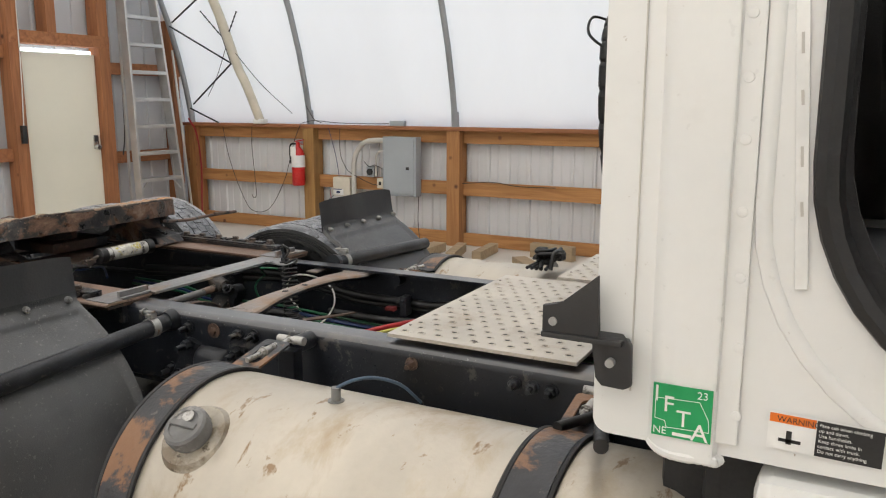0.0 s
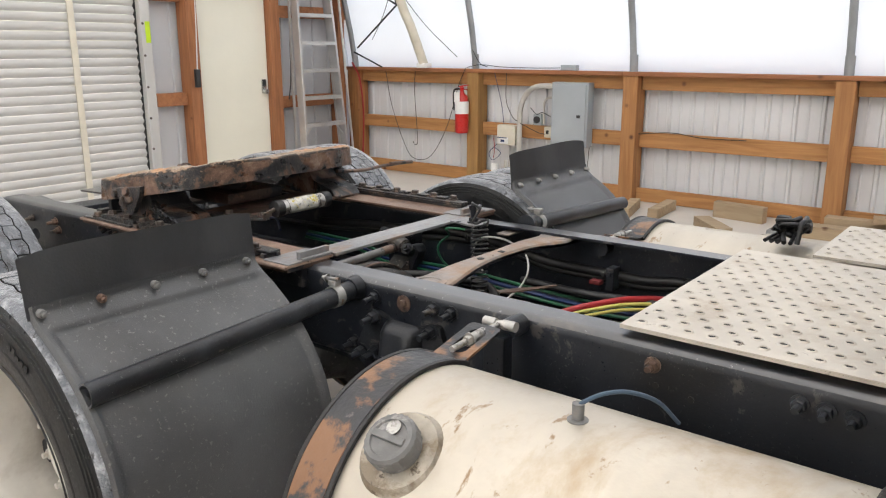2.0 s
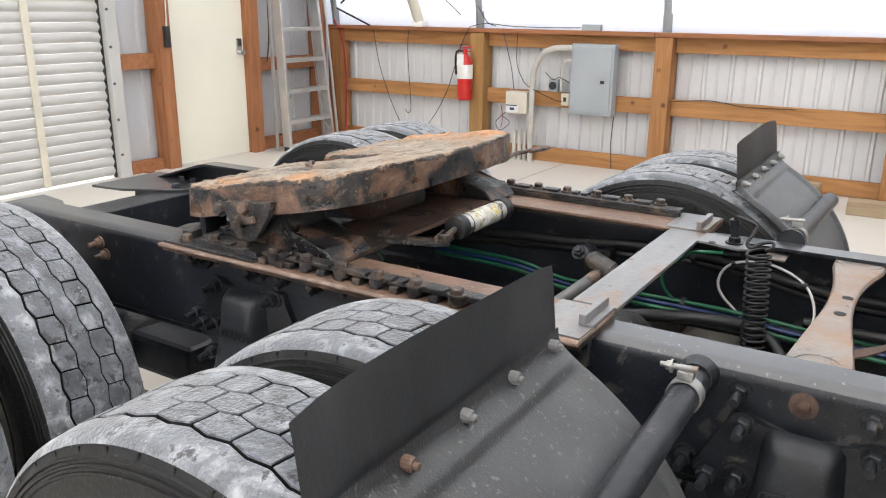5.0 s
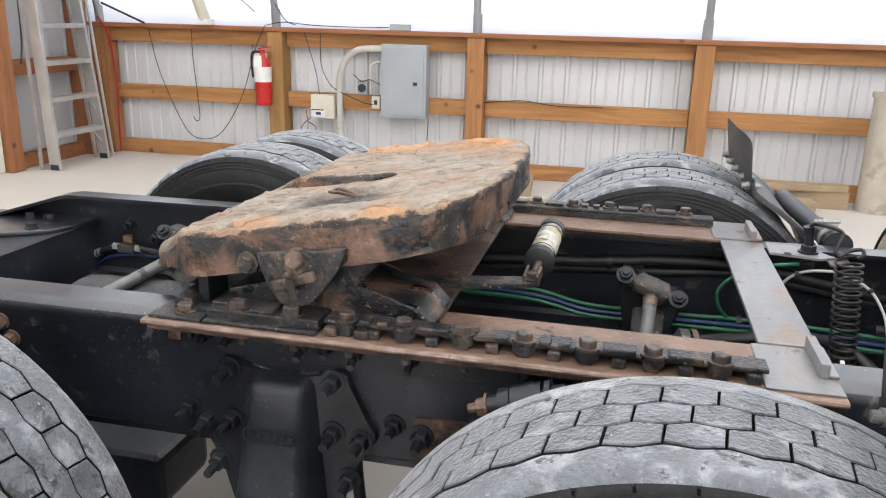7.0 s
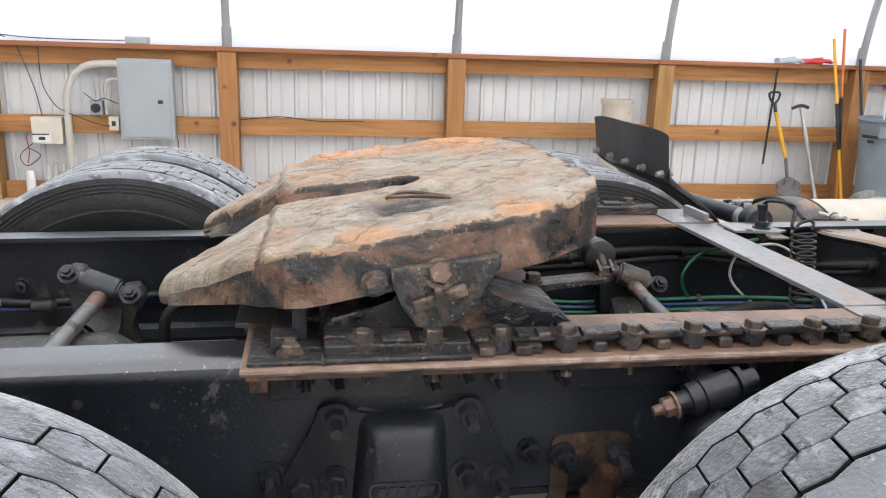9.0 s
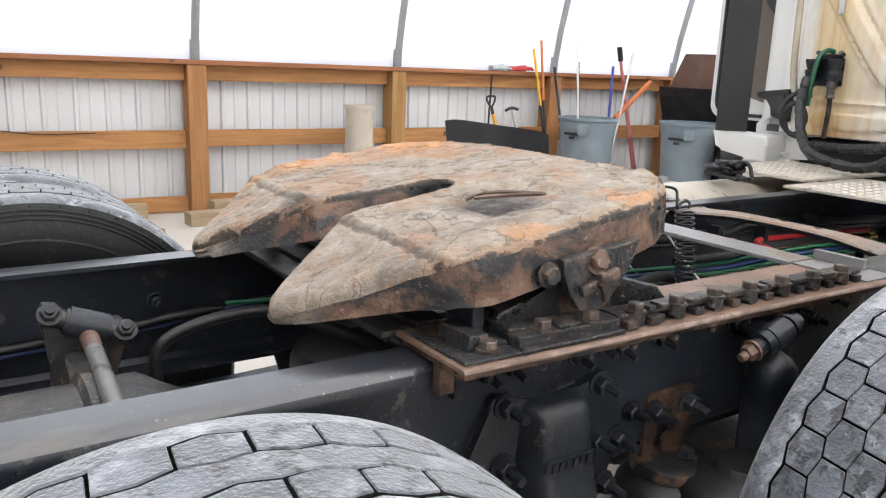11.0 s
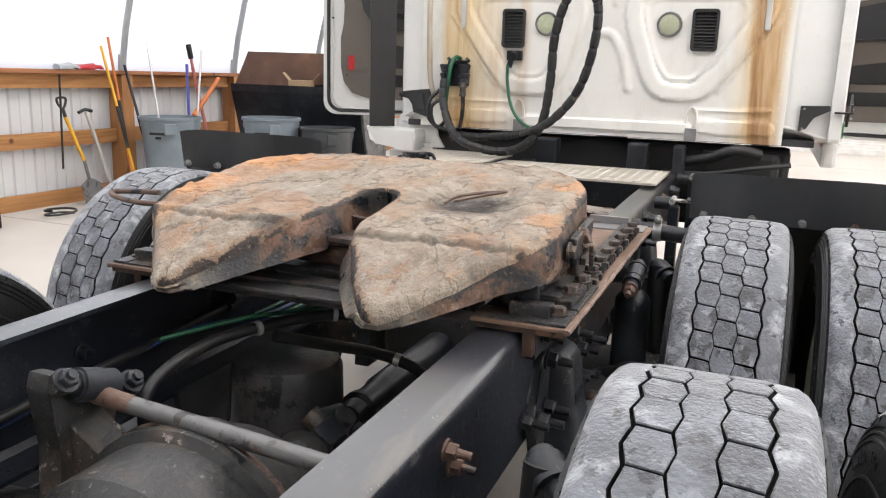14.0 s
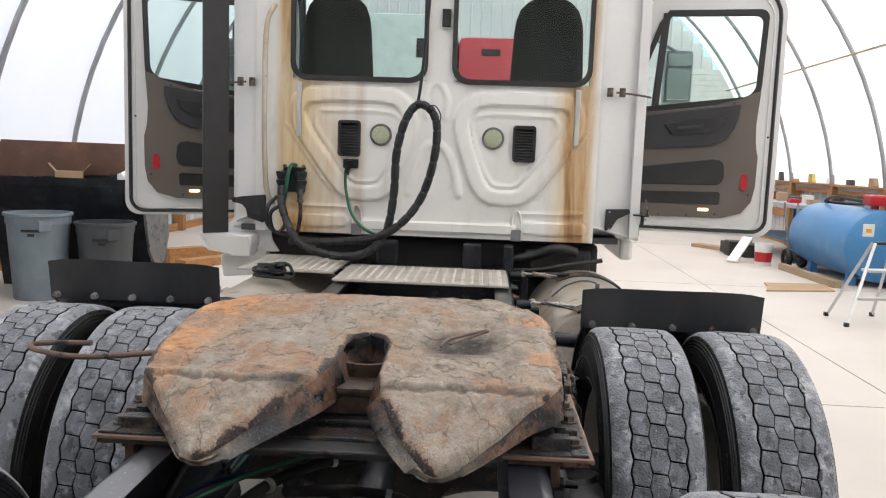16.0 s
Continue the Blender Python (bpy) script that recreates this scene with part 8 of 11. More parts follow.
# corner columns
for s in (1, -1):
    def Y(y):
        return y if s > 0 else mirror(y)
    bm = B()
    plan = [(BX - 0.004, 1.150), (BX - 0.004, 1.125), (BX + 0.004, 1.085), (BX + 0.020, 1.040), (BX + 0.040, 1.008), (BX + 0.065, 0.990), (-0.300, 0.985), (-0.225, 0.985), (-0.209, 0.990), (-0.205, 1.0), (-0.205, 1.150)]
    if s > 0:
        plan = [(BX - 0.004, 1.205), (BX - 0.004, 1.18), (BX + 0.004, 1.13), (BX + 0.020, 1.06), (BX + 0.040, 0.985), (BX + 0.065, 0.937), (-0.300, 0.923), (-0.240, 0.923), (-0.232, 0.928), (-0.228, 0.94), (-0.228, 1.205)]
    curve = [(p.x, p.y) for p in smooth_path([(a, b, 0) for a, b in plan[:-1]], 6)] + [plan[-1]]
    prism(bm, [(a, Y(b)) for a, b in curve], CZ1 - CZ0 + 0.01, Matrix.Translation((0, 0, CZ0 - 0.01)))
    for v in bm.verts:
        if v.co.z < CZ0 + 0.03:
            d = max(0.0, BX + 0.095 - v.co.x)
            v.co.z += 0.026 + 7.5 * d * d
            v.co.x += 0.012 if v.co.x < -0.3 else 0.0
    rim = sorted((v.co.copy() for v in bm.verts if v.co.z < CZ0 + 0.30), key=lambda c: (c - Vector((BX, Y(1.205), c.z))).length)
    cp = part("corner_panel", bm, "cab_side", cab, smooth=True)
    bm = B()
    tube(bm, [c + Vector((0.004, 0.004 * s, 0.004)) for c in rim if abs(c.y - Y(1.205)) > 0.02 or c.x < -0.3], 0.008, 8, 1, smooth=False)
    part("rolled_edge", bm, "cab_side", cp, smooth=True)
    if s > 0:
        bm = B()
        box(bm, -0.352, -0.350, 0.9365, 0.9395, CZ0 + 0.10, CZ1)
        part("seam_line", bm, "conduit", cp)
    bm = B()
    box(bm, BX - 0.006, BX + 0.0, min(Y(1.150), Y(1.215)) + (0.055 if s > 0 else 0), max(Y(1.150), Y(1.215)) + (0.055 if s > 0 else 0), CZ0, CZ1 - 0.02, 0.001)
    fl = part("seam_flange", bm, "cab", cab)
    for k in range(26):
        z = CZ0 + 0.05 + 0.07 * k
        bm = B()
        lathe(bm, [(-0.0065, 0.0055), (-0.009, 0.004), (-0.0095, 0.0)], (BX, Y(1.185) + (0.055 if s > 0 else 0), z), "x", 8)
        part("rivet", bm, "cab", fl)
    # side wall with the door opening
    if s > 0:
        side_group()
    bm = B()
    m = frame_at((0.37, Y(1.0), 1.97), (1, 0, 0), (0, 0, 1)) if s > 0 else frame_at((0.37, Y(1.0), 1.97), (-1, 0, 0), (0, 0, 1))
    cx, cz = 0.37, 1.97
    outer = [(u, v + 0.004) for u, v in round_rect(1.44, 1.892, 0.02, 10)]
    inner = [(u + (0.088 if s > 0 else -0.088), v - 0.033) for u, v in round_rect(1.116, 1.626, 0.26, 10)]
    ring_plate(bm, outer, inner, -0.05, m)
    part("side_wall", bm, "cab_side", cab, "white side wall round the open doorway")
    bm = B()
    pts = [m @ Vector((u, v, 0.006)) for u, v in inner]
    tube(bm, [*pts, pts[0]], 0.016, 8, 1, smooth=False, cap=False)
    part("door_seal", bm, "hose", cab, "black rubber door seal", smooth=True)
    # added black ring, so that the inside of the doorway looks shaded
    bm = B()
    dy = 0.055 * (1 if s > 0 else -1)
    ring_plate(bm, [(u * 1.08, v * 1.05) for u, v in inner], [(u * 0.955, v * 0.965) for u, v in inner], 0.02 * (1 if s > 0 else -1), Matrix.Translation((0, dy, 0)) @ m)
    part("doorway_lining", bm, "seat", cab, "black ring added to darken the inside of the doorway")
    # curved edge of the recess round the doorway
    bm = B()
    pts = [m @ Vector((u * 1.16 + (0.012 if s > 0 else -0.012), v * 1.09, 0.0)) for u, v in inner]
    tube(bm, [*pts, pts[0]], 0.010, 8, 1, smooth=False, cap=False)
    for v_ in bm.verts:
        v_.co.y = Y(1.0) + (v_.co.y - Y(1.0)) * 0.45
    part("recess_edge", bm, "cab_side", cab, smooth=True)
    # seam bead and rivets by the doorway
    bm = B()
    box(bm, -0.200, -0.172, min(Y(0.993), Y(0.9995)), max(Y(0.993), Y(0.9995)), CZ0 + 0.02, CZ1 - 0.05, 0.002)
    sb = part("seam_bead", bm, "cab_side", cab)
    for x, z in ((-0.187, 1.62), (-0.187, 1.542), (-0.187, 1.474), (-0.186, 1.406), (-0.184, 1.325), (-0.181, 1.249), (-0.178, 1.166), (-0.175, 1.083)):
        bm = B()
        lathe(bm, [(0.0, 0.0062), (-0.0009 * s, 0.0058), (-0.0014 * s, 0.0040), (-0.0015 * s, 0.0)], (x, Y(0.993), z), "y", 14)
        part("rivet", bm, "cab_side", sb, smooth=True)
    bm = B()
    beam(bm, (-0.146, Y(0.998), 1.66), (-0.117, Y(0.998), 1.242), 0.006, 0.014, 0.001, (1, 0, 0))
    part("label_strip", bm, "label", cab, "worn white label strip")
    bm = B()
    for k in range(5):
        z = 1.58 - 0.06 * k
        x = -0.146 + (1.66 - z) / 0.418 * 0.029
        beam(bm, (x, Y(0.9942), z), (x + 0.0016, Y(0.9942), z - 0.016 - 0.006 * (k % 2)), 0.001, 0.003, 0, (1, 0, 0))
    part("print_bars", bm, "conduit", cab)
    # sill step below the doorway
    bm = B()
    box(bm, -0.15, 1.05, min(Y(0.985), Y(1.06)), max(Y(0.985), Y(1.06)), 0.90, CZ0 - 0.012, 0.02)
    part("side_skirt", bm, "cab_side", cab)
    rear_group()
    if s < 0:
        continue
    # rear corner bracket
    bm = B()
    o = [(-0.005, 0.0), (0.13, 0.005), (0.135, -0.02), (0.06, -0.055), (0.03, -0.115), (-0.005, -0.13)]
    prism(bm, [(u, v) for u, v in o], 0.022, frame_at((BX - 0.012 if s > 0 else BX - 0.012 - 0.022, Y(1.13), 1.232), (0, -s, 0), (0, 0, 1)) @ Matrix.Diagonal((1, 1, -1 if s > 0 else -1, 1)), 0.003)
    part("mount_bracket", bm, "plastic", cab, "black plastic corner bracket")
    for y, z in ((Y(1.118), 1.218), (Y(1.118), 1.118)):
        bm = B()
        cyl(bm, (BX - 0.040, y, z), (BX - 0.030, y, z), 0.006, 10)
        part("screw", bm, "bolt_bright", cab)
side_group()
# added slab that darkens the inside behind the far doorway, and the bracket beside the corner towards -y
group_at()
bm = B()
box(bm, -0.36, -0.12, 3.20, 3.235, 1.10, 2.55, 0.01)
part("pillar_trim", bm, "seat", cab, "black slab added to darken the inside of the cab")
bm = B()
prism(bm, [(-0.505, 1.197), (-0.455, 1.199), (-0.450, 1.190), (-0.448, 1.135), (-0.458, 1.129), (-0.488, 1.130), (-0.497, 1.140)], -0.012, frame_at((0, 1.046, 0), (1, 0, 0), (0, 0, 1)), 0.003)
wing = part("mount_bracket", bm, "plastic", cab, "black plastic corner bracket")
bm = B()
prism(bm, [(-0.572, 1.190), (-0.572, 1.234), (-0.545, 1.238), (-0.496, 1.282), (-0.492, 1.200), (-0.50, 1.194)], 0.010, frame_at((0, 1.050, 0), (1, 0, 0), (0, 0, 1)), 0.002)
prism(bm, [(-0.572, 1.035), (-0.572, 1.075), (-0.49, 1.12), (-0.46, 1.06), (-0.46, 1.035)], 0.008, Matrix.Translation((0, 0, 1.190)), 0.002)
part("shelf", bm, "plastic", wing)
for x, z, y in ((-0.556, 1.213, 1.037), (-0.474, 1.168, 1.031)):
    bm = B()
    cyl(bm, (x, y, z), (x, y + 0.01, z), 0.006, 12)
    part("screw", bm, "bolt_bright", wing)
rear_group()
# pressed beads on the rear wall: two funnels, a centre arch and cross beads
PRESSED = []


def bead(pts, r=0.020, soft=0.012, height=0.008):
    """A raised band of half width r along pts (y, z) of the rear wall."""
    PRESSED.append((np.array([(p.y, p.z) for p in smooth_path([(0, y, z) for y, z in pts], 5)]), r, soft, height))


def pressed_panel(y0, y1, z0, z1, step):
    """The pressed sheet of the rear wall, its bands and fields standing proud."""
    ny, nz = int((y1 - y0) / step) + 1, int((z1 - z0) / step) + 1
    yy, zz = np.meshgrid(np.linspace(y0, y1, ny), np.linspace(z0, z1, nz), indexing="ij")
    h = np.zeros_like(yy)
    for path, r, soft, height in PRESSED:
        d = np.full_like(yy, 9.0)
        for (ya, za), (yb, zb) in zip(path, path[1:]):
            ly, lz = yb - ya, zb - za
            t = np.clip(((yy - ya) * ly + (zz - za) * lz) / (ly * ly + lz * lz + 1e-9), 0, 1)
            d = np.minimum(d, np.hypot(yy - ya - t * ly, zz - za - t * lz))
        f = np.clip((r + soft - d) / soft, 0, 1)
        h = np.maximum(h, height * f * f * (3 - 2 * f))
    bm = B()
    v = [[bm.verts.new((-0.5025 - h[i, j], yy[i, j], zz[i, j])) for j in range(nz)] for i in range(ny)]
    for i in range(ny - 1):
        for j in range(nz - 1):
            bm.faces.new((v[i][j], v[i + 1][j], v[i + 1][j + 1], v[i][j + 1]))
    p = part("pressed_panel", bm, "cab", cab, "white pressed sheet with raised funnel bands and rust-yellow runs", smooth=True)
    for q in p.data.polygons:
        q.use_smooth = True
    return p


group_at()
FUNNEL = ((2.93, 1.79), (2.80, 1.80), (2.52, 1.80), (2.41, 1.77), (2.36, 1.68), (2.366, 1.59), (2.414, 1.446), (2.463, 1.324), (2.52, 1.268), (2.60, 1.257), (2.69, 1.265), (2.76, 1.324), (2.86, 1.458), (2.95, 1.59), (2.985, 1.68), (2.975, 1.75), (2.93, 1.79))
INNER = ((2.86, 1.71), (2.55, 1.715), (2.43, 1.69), (2.418, 1.62), (2.47, 1.45), (2.53, 1.345), (2.58, 1.325), (2.65, 1.325), (2.70, 1.36), (2.80, 1.50), (2.89, 1.64), (2.86, 1.71))
for s in (1, -1):
    def P(y, z):
        return (2.215 + s * (y - 2.215), z)
    bead([P(*q) for q in FUNNEL], 0.032, 0.018, 0.022)
    bead([P(*q) for q in INNER], 0.005, 0.010, 0.008)
    bead([P(y, z) for y, z in ((3.05, 1.63), (2.96, 1.50), (2.87, 1.37), (2.79, 1.27))], 0.004, 0.008, 0.008)
    bead([P(y, z) for y, z in ((3.05, 1.185), (2.90, 1.18), (2.70, 1.175))], 0.004, 0.008, 0.007)
    bead([P(y, z) for y, z in ((3.03, 1.10), (2.86, 1.095), (2.73, 1.10))], 0.032, 0.009, 0.012)
bead([(2.355, 1.27), (2.32, 1.42), (2.27, 1.52), (2.215, 1.545), (2.16, 1.52), (2.11, 1.42), (2.075, 1.27)], 0.012, 0.014, 0.011)
bead([(2.265, 1.69), (2.275, 1.79), (2.235, 1.87), (2.195, 1.87), (2.155, 1.79), (2.165, 1.69)], 0.009, 0.012, 0.009)
bead([(2.60, 1.085), (2.2, 1.08), (1.78, 1.085)], 0.022, 0.012, 0.015)
pressed_panel(1.335, 3.095, 1.040, 1.878, 0.0105)
rear_group()
for k in range(24):
    y = 1.24 + 0.078 * k
    bm = B()
    lathe(bm, [(0.0, 0.006), (-0.003, 0.0045), (-0.0035, 0.0)], (BX, y, 1.165 + (0.02 if k % 2 else 0)), "x", 8)
    part("rivet", bm, "cab", cab)
# vents and round lamps
for yv, ys in ((2.672, 2.485), (1.635, 1.818)):
    bm = B()
    ring_plate(bm, round_rect(0.135, 0.215, 0.02), round_rect(0.105, 0.185, 0.014), 0.014, frame_at((BX - 0.014, yv, 1.597), (0, -1, 0), (0, 0, 1)))
    v = part("air_vent", bm, "plastic", cab, "black louvred vent")
    bm = B()
    box(bm, BX - 0.006, BX - 0.0005, yv - 0.056, yv + 0.056, 1.50, 1.694)
    part("backing", bm, "dark", v)
    for i in range(11):
        bm = B()
        beam(bm, (BX - 0.010, yv - 0.055, 1.513 + 0.0168 * i), (BX - 0.010, yv + 0.055, 1.513 + 0.0168 * i), 0.012, 0.004, 0, (0.5, 0, 1))
        part("slat", bm, "plastic", v)
    bm = B()
    lathe(bm, [(0.0, 0.066), (-0.012, 0.064), (-0.014, 0.056), (-0.010, 0.052)], (BX - 0.006, ys, 1.625), "x", 32)
    l = part("work_lamp", bm, "rod", cab, "round lamp with a clouded lens", smooth=True)
    bm = B()
    lathe(bm, [(-0.009, 0.053), (-0.013, 0.040), (-0.015, 0.015), (-0.015, 0.0)], (BX - 0.006, ys, 1.625), "x", 32)
    part("lens", bm, "lens", l, smooth=True)
for y in (2.972, 1.335):
    bm = B()
    box(bm, BX - 0.040, BX - 0.006, y - 0.014, y + 0.014, 1.598, 1.918, 0.005)
    part("bumper_strip", bm, "alu", cab, "grey vertical rub strip")
# grab pole, check straps, side extender
bm = B()
tube(bm, [(BX - 0.012, 3.130, 2.36), (BX - 0.05, 3.135, 2.33), (BX - 0.06, 3.165, 2.22), (BX - 0.06, 3.175, 1.8), (BX - 0.06, 3.165, 1.36), (BX - 0.05, 3.145, 1.23), (BX - 0.012, 3.13, 1.19)], 0.016, 12, 6)
part("grab_pole", bm, "tank", cab, "bare aluminium grab pole", smooth=True)
for s in (1, -1):
    bm = B()
    y = 1.12 if s > 0 else mirror(1.10)
    for d in (0.035, -0.035):
        cyl(bm, (BX - 0.04, y + d, 1.885), (BX - 0.04, y + d, 1.935), 0.018, 12)
    tube(bm, [(BX - 0.04, y, 1.91), (BX - 0.04, y - 0.11 * s, 1.90), (BX - 0.035, y - 0.2 * s, 1.888)], 0.006, 6)
    part("check_strap", bm, "bolt", cab)
bm = B()
prism(bm, [(-0.575, 3.497), (-0.465, 3.385), (-0.452, 3.395), (-0.56, 3.510)], CZ1 - 1.01, Matrix.Translation((0, 0, 1.01)), 0.003)
part("side_extender", bm, "hose", cab, "black rubber side extender")
bm = B()
prism(bm, [(3.545, 1.012), (3.535, 0.985), (3.505, 0.935), (3.500, 0.900), (3.400, 0.900), (3.360, 0.868), (3.250, 0.868), (3.235, 0.950), (3.245, 1.000), (3.38, 1.002)], 0.17, frame_at((-0.54, 0, 0), (0, 1, 0), (0, 0, 1)), 0.012)
for v in bm.verts:
    v.co.x += (3.53 - v.co.y) * 0.18 + (0.02 if v.co.z < 0.93 else 0.0)
cs = part("corner_step", bm, "cab_side", cab, "white moulded corner step")
group_at()
bm = B()
prism(bm, [(3.445, 0.872), (3.20, 0.890), (3.165, 0.905), (3.215, 0.772), (3.265, 0.757), (3.425, 0.742)], 0.18, frame_at((-0.46, 0, 0), (0, 1, 0), (0, 0, 1)), 0.010)
part("lower_step", bm, "cab_side", cs)
bm = B()
prism(bm, [(3.36, 1.10), (3.16, 1.08), (3.15, 0.96), (3.10, 0.90), (3.20, 0.893), (3.40, 0.93), (3.40, 1.05)], 0.02, frame_at((-0.44, 0, 0), (0, 1, 0), (0, 0, 1)), 0.006)
part("corner_liner", bm, "cab_side", cs)
bm = B()
tube(bm, [(-0.463, 3.41, 0.905), (-0.463, 3.30, 0.908), (-0.461, 3.18, 0.925)], 0.006, 8, 4)
part("rib", bm, "cab_side", cs, smooth=True)
bm = B()
prism(bm, [(3.352, 1.206), (3.30, 1.215), (3.165, 1.230), (3.158, 1.222), (3.160, 1.080), (3.175, 1.072), (3.262, 1.098), (3.268, 1.150), (3.295, 1.175), (3.349, 1.181)], 0.014, frame_at((-0.530, 0, 0), (0, 1, 0), (0, 0, 1)), 0.003)
nb = part("mount_bracket", bm, "plastic", cab, "black corner bracket plate")
bm = B()
prism(bm, [(3.30, 1.185), (3.20, 1.205), (3.185, 1.11), (3.25, 1.12)], -0.008, frame_at((-0.530, 0, 0), (0, 1, 0), (0, 0, 1)), 0.003)
part("raised_web", bm, "plastic", nb)
for y, z in ((3.180, 1.217), (3.178, 1.096), (3.338, 1.194)):
    bm = B()
    hexbolt(bm, (-0.530, y, z), (-1, 0, 0), 0.008, 0.006)
    part("screw", bm, "cast", nb)
rear_group()
# floor, roof, dash and front pillars
bm = B()
box(bm, BX + 0.03, 1.10, 1.05, mirror(1.05), CZ0 - 0.005, CZ0 + 0.03)
part("cab_floor", bm, "trim_dark", cab)
bm = B()
box(bm, BX, 1.10, 0.99, mirror(0.99), CZ1 + 0.002, CZ1 + 0.06, 0.03)
part("cab_roof", bm, "cab_side", cab)
bm = B()
box(bm, 0.88, 1.10, 1.06, mirror(1.06), CZ0 + 0.03, 1.90, 0.04)
box(bm, 0.74, 0.92, 1.25, 1.95, 1.72, 1.93, 0.05)
part("dashboard", bm, "trim_dark", cab)
bm = B()
for y in (1.05, 2.16, mirror(1.05) - 0.06):
    beam(bm, (1.08, y + 0.03, 1.88), (0.92, y + 0.03, CZ1), 0.05, 0.05, 0.01)
part("windscreen_pillar", bm, "trim_dark", cab)
group_at()
for y in (1.60, 2.835):
    bm = B()
    box(bm, -0.12, 0.40, y - 0.25, y + 0.25, 1.36, 1.52, 0.05)
    box(bm, -0.02, 0.35, y - 0.16, y + 0.16, 1.06, 1.36, 0.02)
    rows = []
    for k in range(15):
        v = k / 14
        w = 0.235 - 0.045 * v - 0.06 * max(0, (v - 0.8) / 0.2) ** 2
        x, z = -0.10 - 0.10 * v, 1.48 + 0.92 * v
        d = 0.075 * (1 - 0.35 * v)
        rows.append([bm.verts.new((x + d * math.cos(a) * 1.0, y + w * math.copysign(abs(math.sin(a)) ** 0.55, math.sin(a)), z - (0.03 * abs(math.sin(a)) if k == 14 else 0))) for a in [2 * math.pi * j / 20 for j in range(20)]])
    for p, q in zip(rows, rows[1:]):
        for j in range(20):
            bm.faces.new((p[j], p[(j + 1) % 20], q[(j + 1) % 20], q[j]))
    bm.faces.new(rows[-1])
    part("seat", bm, "seat", cab, "black high-backed cab seat", smooth=True)
rear_group()
bm = B()
lathe(bm, [(-0.01, 0.205), (0.01, 0.205), (0.012, 0.185), (-0.012, 0.185)], (0, 0, 0), "x", 32, closed=True)
bmesh.ops.transform(bm, matrix=pose(0.66, 2.80, 1.86, 0, 35, 0), verts=bm.verts)
part("steering_wheel", bm, "plastic", cab, smooth=True)


